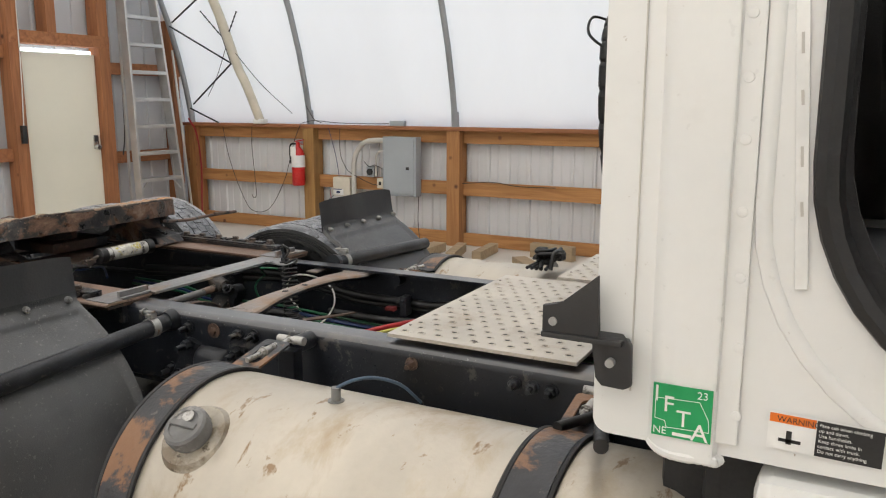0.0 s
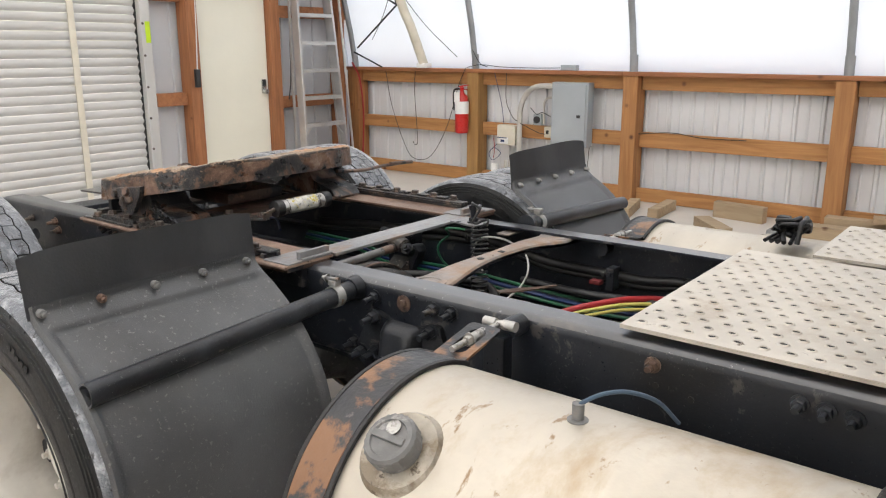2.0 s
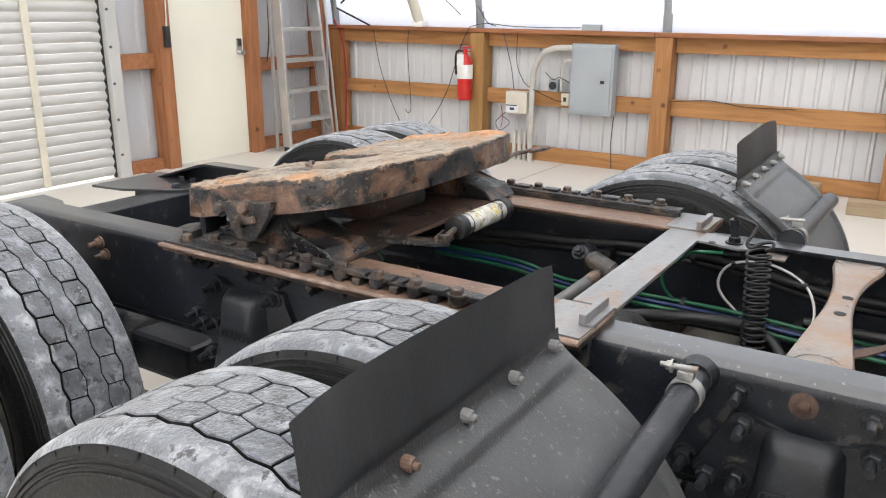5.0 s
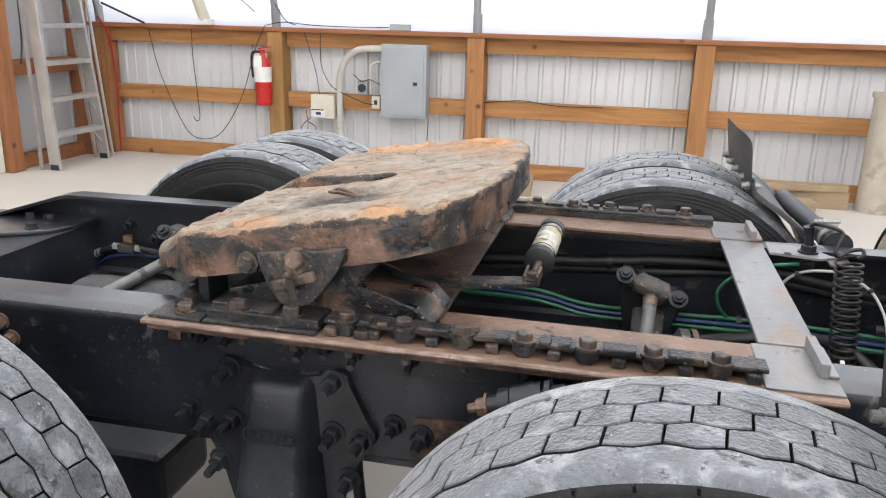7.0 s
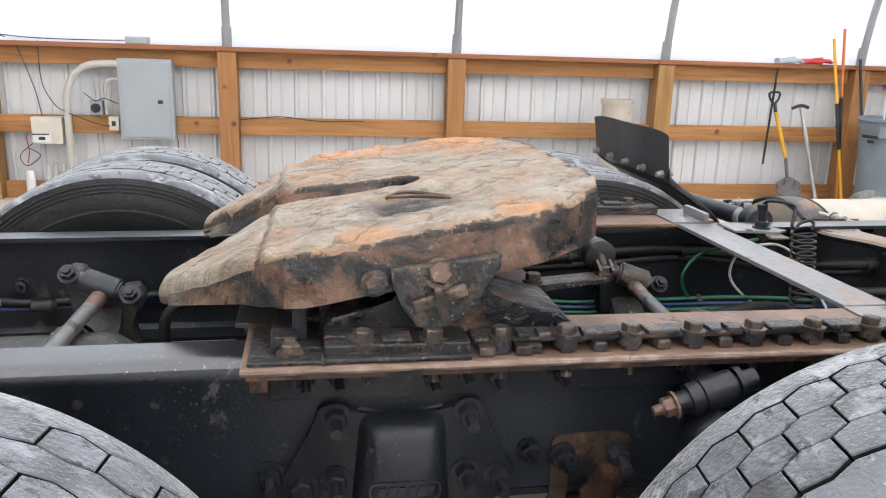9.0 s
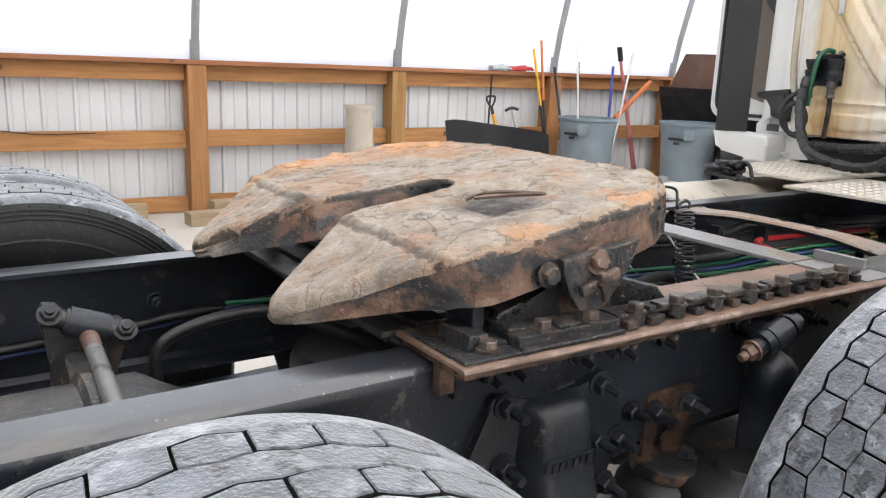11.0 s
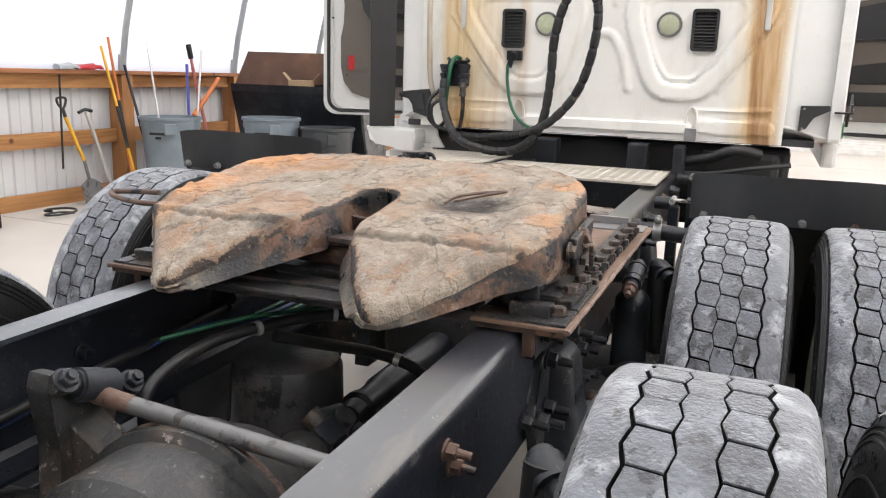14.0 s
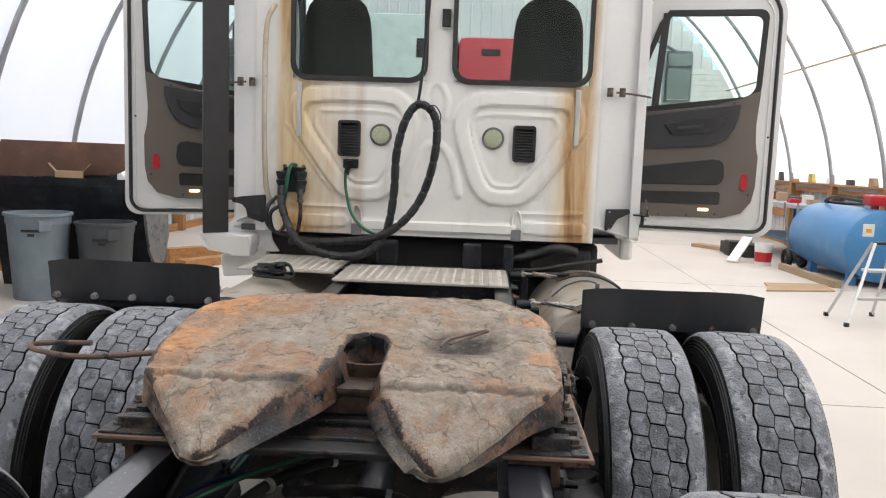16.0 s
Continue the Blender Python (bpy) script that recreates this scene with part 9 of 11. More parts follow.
# doors standing open -----------------------------------------------------------
def cab_door(hinge, tip, inward, z0=1.0, z1=2.80):
    """A cab door from its hinge to its outer edge; inward is the sign of the inner face."""
    h, t = Vector((*hinge, 0)), Vector((*tip, 0))
    W = (t - h).length
    u = (t - h).normalized()
    m = frame_at((h.x, h.y, z0), u, (0, 0, 1))
    H = z1 - z0
    s = inward

    def at(d):
        return m @ Matrix.Translation((0, 0, d * s))
    outline = []
    for k in range(7):
        a = radians(-90 + 90 * k / 6)
        outline.append((W - 0.10 + 0.10 * math.cos(a), 0.10 + 0.10 * math.sin(a)))
    for k in range(7):
        a = radians(0 + 90 * k / 6)
        outline.append((W - 0.22 + 0.22 * math.cos(a), H - 0.22 + 0.22 * math.sin(a)))
    outline += [(0.42, H), (0.20, H - 0.28), (0.02, H - 0.75), (0.0, H - 0.85), (0.0, 0.0)]
    n = len(outline)
    # window hole with as many points, reaching into the quarter light
    R = W - 0.172
    hole = []
    for k in range(7):
        a = radians(-90 + 90 * k / 6)
        hole.append((R - 0.10 + 0.10 * math.cos(a), 1.098 + 0.10 * math.sin(a)))
    for k in range(7):
        a = radians(0 + 90 * k / 6)
        hole.append((R - 0.04 + 0.055 * math.cos(a), 1.528 + 0.055 * math.sin(a)))
    hole += [(W - 0.79, 1.583), (W - 0.85, 1.50), (W - 0.95, 1.22), (W - 1.0, 0.98), (W - 0.97, 0.915)]
    bm = B()
    ring_plate(bm, outline, hole, 0.05 * s, at(0))
    d = part("cab_door", bm, "cab_side", cab, "white cab door standing open, taupe and charcoal inner trim")
    for shrink, lift, q, mt in ((0.955, 0.030, 0.013, "plastic"), (0.925, 0.048, 0.006, "cab_side")):
        bm = B()
        pts = [at(0.055) @ Vector((u_ * shrink + 0.012, v_ * (shrink + 0.015) + lift, 0)) for u_, v_ in outline]
        tube(bm, [*pts, pts[0]], q, 8, 1, smooth=False, cap=False)
        part("door_seal", bm, mt, d, smooth=True)
    bm = B()
    cu, cv = W - 0.55, 1.25
    ring_plate(bm, [((a - cu) * 1.085 + cu, (b - cv) * 1.115 + cv) for a, b in hole], [((a - cu) * 0.985 + cu, (b - cv) * 0.98 + cv) for a, b in hole], 0.014 * s, at(0.051))
    part("window_seal", bm, "plastic", d, "black window surround")
    bm = B()
    beam(bm, at(0.045) @ Vector((W - 0.825, 1.60, 0)), at(0.045) @ Vector((W - 0.875, 0.90, 0)), 0.05, 0.03, 0.004, (1, 0, 0))
    part("quarter_light_bar", bm, "plastic", d)
    bm = B()
    prism(bm, [(a, b) for a, b in hole], 0.004, at(0.02))
    g = part("pane", bm, "glass", d)
    g.visible_shadow = False
    bm = B()
    tr = [(W - 0.355, 0.125), (W - 0.22, 0.165), (W - 0.155, 0.25), (W - 0.135, 0.36), (W - 0.132, 0.58), (W - 0.160, 0.68), (W - 0.160, 0.80), (W - 0.142, 1.045), (W - 0.185, 1.035), (W - 0.27, 0.985), (W - 0.50, 0.930), (W - 0.96, 0.880), (0.06, 0.84), (0.06, 0.11)]
    prism(bm, tr, 0.025 * s, at(0.051), 0.006)
    part("trim_panel", bm, "taupe", d, "taupe plastic trim panel")
    bm = B()
    tr = [(W - 0.273, 0.950), (W - 0.282, 0.87), (W - 0.305, 0.78), (W - 0.365, 0.695), (W - 0.46, 0.650), (W - 0.80, 0.628), (0.10, 0.62), (0.08, 0.80), (W - 0.96, 0.848), (W - 0.60, 0.905)]
    prism(bm, tr, 0.022 * s, at(0.078), 0.008)
    ar = part("armrest", bm, "trim_dark", d, "charcoal armrest panel")
    bm = B()
    prism(bm, [(W - 0.36, 0.86), (W - 0.38, 0.80), (W - 0.47, 0.735), (W - 0.74, 0.72), (W - 0.80, 0.80), (W - 0.62, 0.83)], 0.012 * s, at(0.1005), 0.005)
    part("pull_cup", bm, "plastic", ar)
    bm = B()
    prism(bm, [(W - 0.70, 0.755), (W - 0.53, 0.770), (W - 0.52, 0.80), (W - 0.70, 0.775)], 0.02 * s, at(0.1128), 0.004)
    part("pull_handle", bm, "trim_dark", ar)
    for pk in ([(W - 0.44, 0.552), (W - 0.385, 0.545), (W - 0.36, 0.515), (W - 0.353, 0.43), (W - 0.368, 0.385), (W - 0.40, 0.364), (0.10, 0.349), (0.10, 0.450)], [(W - 0.385, 0.316), (W - 0.372, 0.30), (W - 0.376, 0.228), (W - 0.39, 0.222), (0.10, 0.212), (0.10, 0.298)]):
        bm = B()
        prism(bm, pk, 0.006 * s, at(0.0765), 0.003)
        part("door_pocket", bm, "plastic", d, "dark mesh door pocket")
    bm = B()
    prism(bm, [(u_ * 1 + W - 0.215, v_ + 0.392) for u_, v_ in round_rect(0.050, 0.115, 0.024)], 0.006 * s, at(0.0765))
    part("reflector", bm, "red", d, "red door reflector")
    bm = B()
    prism(bm, [(u_ + W - 0.483, v_ + 0.181) for u_, v_ in round_rect(0.075, 0.020, 0.009)], 0.004 * s, at(0.0765))
    part("courtesy_lamp", bm, "lamp_glow", d, "lit warm courtesy lamp")
    for u_, v_ in ((W - 0.18, 0.30), (W - 0.40, 0.15), (W - 0.60, 0.135), (W - 0.80, 0.13), (W - 0.32, 0.955), (W - 0.58, 0.895), (W - 0.86, 0.85), (W - 0.075, 0.72)):
        bm = B()
        c = at(0.078) @ Vector((u_, v_, 0))
        nrm = (at(1).translation - at(0).translation).normalized()
        cyl(bm, c - nrm * 0.004, c + nrm * 0.002, 0.008, 10)
        part("screw_cap", bm, "plastic", d)
    # mirror on the outer face
    bm = B()
    c = at(-0.28) @ Vector((0.58 if s > 0 else 0.34, 1.17, 0))
    box(bm, -0.05, 0.05, -0.11, 0.11, -0.20, 0.21, 0.035, Matrix.Translation(c))
    cyl(bm, c + Vector((0, 0, -0.18)), at(-0.01) @ Vector((0.30, 0.90, 0)), 0.015, 10)
    cyl(bm, c + Vector((0, 0, 0.19)), at(-0.01) @ Vector((0.36, 1.45, 0)), 0.015, 10)
    wm = part("wing_mirror", bm, "panel", d, "grey wing mirror", smooth=True)
    bm = B()
    box(bm, -0.056, -0.0505, -0.09, 0.09, -0.17, 0.07, 0.004, Matrix.Translation(c))
    box(bm, -0.056, -0.0505, -0.09, 0.09, 0.085, 0.18, 0.004, Matrix.Translation(c))
    part("mirror_glass", bm, "chrome", wm)


group_at(1, -0.07, 0.9501, 0.2306, 0.949, 0.051)
cab_door((1.02, 0.97), (0.80, -0.30), 1)
cab_door((1.05, 3.42), (0.60, 4.46), -1)
rear_group()

# air and electric connections ----------------------------------------------------
def cab_run(name, pts, r, mat, label="", n=8, radii=None, parent=None):
    bm = B()
    tube(bm, pts, r, 12, n, radii=radii)
    return part(name, bm, mat, parent or cab, label, smooth=True)


loop = [(-0.50, 3.055, 1.30), (-0.56, 3.03, 1.17), (-0.66, 2.93, 1.02), (-0.75, 2.79, 0.955), (-0.715, 2.62, 0.925), (-0.73, 2.48, 0.97), (-0.735, 2.39, 1.09), (-0.74, 2.355, 1.30), (-0.745, 2.345, 1.52), (-0.75, 2.30, 1.70), (-0.75, 2.235, 1.785),
        (-0.75, 2.16, 1.755), (-0.75, 2.125, 1.65), (-0.75, 2.145, 1.45), (-0.745, 2.21, 1.26), (-0.76, 2.32, 1.12), (-0.73, 2.46, 1.04), (-0.62, 2.62, 1.005), (-0.56, 2.80, 0.985), (-0.52, 2.95, 0.985), (-0.48, 3.0, 0.97)]
bm = B()
tube(bm, loop, 0.023, 12, 14, radii=lambda t, i: 0.0195 if i % 6 == 0 else 0.0235)
part("air_hose", bm, "hose", cab, "black spiral-wrapped air hose bundle hung in a loop", smooth=False)
bm = B()
pts = smooth_path(loop, 14)
for i in range(10, len(pts) - 10, 18):
    d = (pts[i + 1] - pts[i]).normalized()
    cyl(bm, pts[i] - d * 0.002, pts[i] + d * 0.002, 0.0215, 12)
part("green_lines_showing", bm, "green", cab, "green lines between the wraps")
cab_run("coiled_lead", [(-0.50, 3.08, 1.24), (-0.55, 3.12, 1.18), (-0.56, 3.12, 1.08), (-0.54, 3.06, 1.03), (-0.52, 3.02, 1.10), (-0.54, 3.05, 1.18), (-0.57, 3.10, 1.14), (-0.56, 3.08, 1.04), (-0.53, 3.0, 1.01)], 0.011, "hose", "looped black lead")
g = thing("air_coupling", (0, 0, 0), "", "")
g.parent = cab
g["label"] = "black air line couplings on the rear wall"
group_at()
bm = B()
box(bm, -0.530, -0.500, 2.950, 3.060, 1.368, 1.390, 0.004)
box(bm, -0.512, -0.500, 2.94, 3.07, 1.25, 1.372, 0.004)
part("coupling_bracket", bm, "cast", g)
for k, y in enumerate((3.060, 2.953)):
    bm = B()
    lathe(bm, [(1.366, 0.0), (1.366, 0.033), (1.359, 0.035), (1.334, 0.028), (1.326, 0.024), (1.320, 0.024), (1.318, 0.032), (1.308, 0.033), (1.290, 0.026), (1.284, 0.021), (1.256, 0.019), (1.256, 0.0)], (-0.550, y, 0), "z", 20)
    box(bm, -0.575, -0.512, y - 0.020, y + 0.020, 1.270, 1.300, 0.006)
    hd = part("coupling_head", bm, "cast", g, "black air coupling head", smooth=True)
    bm = B()
    lathe(bm, [(1.272, 0.0), (1.272, 0.021), (1.245, 0.023), (1.240, 0.017), (1.212, 0.017), (1.205, 0.020), (1.196, 0.020), (1.196, 0.0)], (-0.556, y + 0.002, 0), "z", 6 if k else 16)
    part("fitting", bm, ("cast", "bar")[k], hd)
    bm = B()
    cyl(bm, (-0.520, y - 0.012, 1.386), (-0.545, y - 0.012, 1.396), 0.010, 12)
    part("knob", bm, ("cast", "bar")[k], hd)
cab_run("green_hose", [(-0.515, 2.990, 1.400), (-0.548, 3.003, 1.404), (-0.590, 3.012, 1.370), (-0.598, 3.022, 1.290), (-0.590, 3.034, 1.220), (-0.575, 3.045, 1.160)], 0.0105, "green", "green air hose", parent=g)
cab_run("rusty_hose", [(-0.556, 2.955, 1.205), (-0.556, 2.952, 1.150), (-0.550, 2.958, 1.090), (-0.53, 2.975, 1.02)], 0.011, "rust_dark", "rust-stained hose", parent=g)
rear_group()
bm = B()
box(bm, BX - 0.03, BX - 0.001, 2.615, 2.705, 1.42, 1.475, 0.006)
cyl(bm, (BX - 0.01, 2.66, 1.45), (BX - 0.06, 2.66, 1.44), 0.025, 16)
cyl(bm, (BX - 0.045, 2.67, 1.44), (BX - 0.045, 2.68, 1.38), 0.016, 12)
part("socket", bm, "cast", cab, "dark electric socket", smooth=False)
cab_run("green_cable", [(-0.475, 2.68, 1.39), (-0.48, 2.675, 1.30), (-0.50, 2.64, 1.17), (-0.55, 2.57, 1.09), (-0.62, 2.48, 1.05)], 0.009, "green", "green electric cable")
# hanger rod and spring that carry the loop
cab_run("hanger_spring", [(-0.75, 2.235, 1.80), (-0.745, 2.222, 1.90), (-0.74, 2.205, 2.10), (-0.735, 2.19, 2.35), (-0.70, 2.18, 2.75)], 0.009, "hose", "dark hanger rod")
bm = B()
tube(bm, [(-0.75, 2.20, 1.765), (-0.80, 2.14, 1.78), (-0.80, 2.105, 1.73), (-0.75, 2.12, 1.69), (-0.74, 2.16, 1.72)], 0.004, 6)
part("hook", bm, "hose", cab, smooth=True)
bm = B()
box(bm, BX - 0.03, BX - 0.001, 2.09, 2.14, 2.26, 2.36, 0.004)
part("cable_clip", bm, "hose", cab)
beam_bm = B()
beam(beam_bm, (BX, 2.18, 2.76), (-0.80, 2.18, 2.76), 0.02, 0.02)
part("hanger_arm", beam_bm, "cast", cab)
bm = B()
for y, zz in ((2.62, 1.225), (1.66, 1.225)):
    bm = B()
    tube(bm, [(BX - 0.004, y - 0.035, 1.05), (BX - 0.012, y - 0.022, 1.17), (BX - 0.014, y, 1.20), (BX - 0.012, y + 0.022, 1.17), (BX - 0.004, y + 0.035, 1.05)], 0.007, 6)
    lp = part("latch_loop", bm, "cab", cab)
    bm = B()
    box(bm, BX - 0.02, BX - 0.002, y - 0.03, y + 0.03, 1.02, 1.09, 0.004)
    part("latch_plate", bm, "rust_grey", lp)
# dark gear under the rear wall
for y, w, z0 in ((2.42, 0.06, 0.86), (1.915, 0.055, 0.84), (1.70, 0.03, 0.84)):
    bm = B()
    box(bm, -0.50, -0.40, y - w, y + w, z0, 1.0, 0.015)
    part("cab_mount", bm, "cast", cab, "dark rubber cab mount")
# two plain near-black boxes filling the space under the cab
bm = B()
box(bm, -0.28, -0.1, 1.15, 3.2, 0.55, 1.0, 0.03)
box(bm, -0.36, -0.2, 1.2, 1.6, 0.80, 0.98, 0.04)
part("under_cab_shroud", bm, "dark", cab)
for pts, q in (([(-0.40, 1.30, 0.97), (-0.45, 1.42, 0.99), (-0.42, 1.55, 0.94), (-0.40, 1.70, 0.90)], 0.03), ([(-0.45, 1.15, 0.93), (-0.5, 1.35, 0.90), (-0.48, 1.55, 0.86), (-0.45, 1.7, 0.85)], 0.014), ([(-0.60, 1.35, 0.86), (-0.55, 1.50, 0.85), (-0.58, 1.62, 0.84), (-0.50, 1.7, 0.83)], 0.012)):
    cab_run("hose", pts, q, "hose")

side_group()
# decals --------------------------------------------------------------------------
dec = thing("fuel_tax_decal", (-0.236, 0.983, 1.078), "", "")
dec.parent = cab
dec.location = (-0.236, 0.983, 1.078)
dec["label"] = "green square decal with white letters IFTA NE 23"
bm = B()
box(bm, -0.2705, -0.2005, 0.9815, 0.9845, 1.046, 1.112)
part("decal_face", bm, "sign_green", dec)


def on_side(x, z):
    return frame_at((x, 0.9812, z), (1, 0, 0), (0, 0, 1))


for ch, x, z, sz in (("I", -0.2695, 1.090, 0.029), ("F", -0.258, 1.078, 0.029), ("T", -0.242, 1.062, 0.029), ("A", -0.224, 1.047, 0.031), ("23", -0.2185, 1.100, 0.013), ("NE", -0.269, 1.049, 0.013)):
    write(ch, sz, on_side(x, z), "label", dec)
bm = B()
for a, b in (((-0.267, 1.094), (-0.267, 1.068)), ((-0.267, 1.094), (-0.215, 1.096)), ((-0.215, 1.096), (-0.204, 1.075)), ((-0.267, 1.068), (-0.255, 1.066)), ((-0.255, 1.066), (-0.253, 1.058)), ((-0.253, 1.058), (-0.203, 1.060)), ((-0.204, 1.075), (-0.203, 1.060))):
    beam(bm, (a[0], 0.9813, a[1]), (b[0], 0.9813, b[1]), 0.0007, 0.0006, 0, (0, 1, 0))
box(bm, -0.2455, -0.2225, 0.9810, 0.9814, 1.049, 1.053)
part("state_outline", bm, "label", dec)
wl = thing("warning_decal", (-0.08, 0.998, 1.06), "", "")
wl.parent = cab
wl.location = (-0.08, 0.998, 1.06)
wl["label"] = "warning label, orange, white and black"
tilt = Matrix.Translation((-0.140, 0.9965, 1.052)) @ Matrix.Rotation(radians(-1.3), 4, Vector((0, -1, 0)))


def flat(bm, u0, u1, v0, v1, d=0.0):
    box(bm, u0, u1, -0.0012 - d, 0.0 - d, v0, v1, 0, tilt)


bm = B()
flat(bm, 0, 0.120, 0, 0.044)
part("label_face", bm, "label", wl)
bm = B()
flat(bm, 0.001, 0.050, 0.0325, 0.0430, 0.0006)
part("orange_band", bm, "orange", wl)
bm = B()
flat(bm, 0.051, 0.119, 0.001, 0.043, 0.0006)
flat(bm, 0.012, 0.036, 0.010, 0.014, 0.0006)
flat(bm, 0.020, 0.026, 0.008, 0.024, 0.0006)
part("black_field", bm, "ink", wl)
up = tilt @ frame_at((0, -0.0022, 0), (1, 0, 0), (0, 0, 1))
write("WARNING", 0.0095, up @ Matrix.Translation((0.009, 0.0342, 0)), "ink", wl)
for i, line in enumerate(("Face cab when climbing", "up and down.", "Use handholds.", "Keep three limbs in", "contact with truck.", "Do not carry anything.")):
    write(line, 0.0056, up @ Matrix.Translation((0.0535, 0.0365 - 0.0062 * i, 0)), "label", wl)


group_at(1, -0.10, 1.0159, 0.097)
# things along the west wall --------------------------------------------------
def stepladder():
    t = thing("stepladder", (-7.45, 6.52, 0), "tall folded aluminium stepladder leaning in the corner", "ladder")
    x0 = -7.46
    top = 3.05

    def yl(z):
        return 6.205 + 0.012 * z

    def yr(z):
        return 6.86 - 0.068 * z
    for f in (yl, yr):
        bm = B()
        beam(bm, (x0 + 0.06, f(0), 0.0), (x0 - 0.10, f(top), top), 0.105, 0.030, 0.004, (0, 1, 0))
        part("side_rail", bm, "alu", t)
        bm = B()
        beam(bm, (x0 - 0.06, f(0) + (0.03 if f is yr else -0.03), 0.0), (x0 - 0.16, f(top), top), 0.03, 0.02, 0.003, (0, 1, 0))
        part("rear_rail", bm, "alu", t)
        bm = B()
        box(bm, x0 + 0.02, x0 + 0.10, f(0) - 0.02, f(0) + 0.02, 0.0, 0.05, 0.004)
        part("foot", bm, "plastic", t)
    for k in range(9):
        z = 0.31 + 0.305 * k
        xx = x0 + 0.06 - 0.16 * z / top
        bm = B()
        box(bm, xx - 0.055, xx + 0.055, yl(z) + 0.012, yr(z) - 0.012, z - 0.030, z + 0.010, 0.004)
        part("tread", bm, "alu", t)
    for z in (0.31, 0.615):
        for f, s in ((yl, 1), (yr, -1)):
            bm = B()
            xx = x0 + 0.075 - 0.16 * z / top
            beam(bm, (xx, f(z) + s * 0.14, z), (xx, f(z - 0.16), z - 0.16), 0.012, 0.012)
            part("brace", bm, "alu", t)


def pole(name, a, b, r, mat, label, category="pole", group=""):
    bm = B()
    cyl(bm, a, b, r, 10)
    return tagged(part(name, bm, mat, smooth=True), label, category, group)


stepladder()
pole("conduit_pole", (-7.40, 6.98, 0.0), (-7.55, 6.93, 2.1), 0.014, "alu", "thin metal pole leaning in the corner")
bm = B()
tube(bm, [(-7.50, 7.08, 1.3), (-7.46, 7.16, 1.1), (-7.45, 7.20, 0.7), (-7.44, 7.17, 0.3), (-7.42, 7.14, 0.02)], 0.010, 8)
tagged(part("hose", bm, "red_hose", smooth=True), "dark red hose hanging in the corner", "hose")
bm = B()
tube(bm, [(-7.60, 6.24, 2.6), (-7.60, 6.22, 1.6), (-7.59, 6.20, 1.15), (-7.59, 6.16, 0.9)], 0.007, 6)
tagged(part("cable", bm, "hose", smooth=True), "dark cable clipped beside the door", "cable")

group_at(0.989, -0.021)
# north wall fixtures -----------------------------------------------------------
FY = NW - 0.09               # front of the posts
e = thing("electrical_panel", (-4.655, 7.42, 0.5), "closed grey steel electrical panel on the timber wall", "electrical panel")
bm = B()
box(bm, -4.868, -4.448, FY - 0.03, NW - 0.002, 0.495, 1.132, 0.008)
part("cabinet", bm, "panel", e)
bm = B()
box(bm, -4.845, -4.47, FY - 0.042, FY - 0.031, 0.52, 1.11, 0.004)
dr = part("panel_door", bm, "panel", e)
bm = B()
box(bm, -4.565, -4.525, FY - 0.046, FY - 0.0425, 0.785, 0.815, 0.001)
part("latch", bm, "plastic", dr)
bm = B()
box(bm, -4.80, -4.62, FY + 0.01, FY + 0.07, 1.246, 1.30, 0.006)
part("top_box", bm, "panel", e)
c = thing("conduit", (-5.27, 7.38, 0), "grey plastic conduit bending into the electrical panel", "conduit")
bm = B()
tube(bm, [(-5.272, FY, 0.0), (-5.272, FY, 0.3), (-5.272, FY, 0.70), (-5.265, FY, 0.85), (-5.21, FY, 0.98), (-5.11, FY, 1.065), (-4.98, FY, 1.088), (-4.87, FY, 1.088)], 0.028, 14)
part("pipe", bm, "conduit", c, smooth=True)
for z in (0.30, 0.36):
    bm = B()
    cyl(bm, (-5.272, FY, z), (-5.272, FY, z + 0.03), 0.034, 16)
    part("coupling", bm, "conduit", c, smooth=True)
bm = B()
tube(bm, [(-4.97, FY, 0.70), (-4.975, FY, 0.83), (-4.965, FY, 0.93), (-4.92, FY, 0.97), (-4.87, FY, 0.97)], 0.012, 10)
part("small_pipe", bm, "conduit", c, smooth=True)
for k, (x, h) in enumerate(((-5.40, 0.30), (-5.345, 0.29), (-5.46, 0.28))):
    pole("stub_pipe", (x, FY + 0.02, 0.0), (x, FY + 0.02, h), 0.020, "conduit", "grey plastic stub pipe rising from the slab", "pipe", "stub pipes")
pole("white_pipe", (-5.60, FY + 0.01, 0.0), (-5.60, FY + 0.01, 0.24), 0.036, "label", "white plastic pipe standing by the post", "pipe")
b = thing("junction_box", (-5.43, 7.40, 0.45), "beige control box with a printed label", "control box")
bm = B()
box(bm, -5.552, -5.318, FY - 0.02, NW - 0.004, 0.452, 0.665, 0.01)
part("case", bm, "beige", b)
bm = B()
box(bm, -5.545, -5.405, FY - 0.0225, FY - 0.0205, 0.468, 0.535)
lb = part("label", bm, "label", b)
bm = B()
box(bm, -5.545, -5.42, FY - 0.0245, FY - 0.023, 0.525, 0.535)
box(bm, -5.50, -5.45, FY - 0.0245, FY - 0.023, 0.485, 0.510)
part("print_bars", bm, "blue", lb)
bm = B()
box(bm, -5.10, -5.005, FY - 0.005, NW - 0.004, 0.685, 0.80, 0.006)
so = tagged(part("power_socket", bm, "panel"), "grey box with a round black power socket", "socket")
bm = B()
cyl(bm, (-5.052, FY - 0.005, 0.742), (-5.052, FY - 0.022, 0.742), 0.036, 20)
part("socket_face", bm, "ink", so, smooth=True)
bm = B()
box(bm, -4.965, -4.885, FY - 0.002, NW - 0.004, 0.565, 0.675, 0.006)
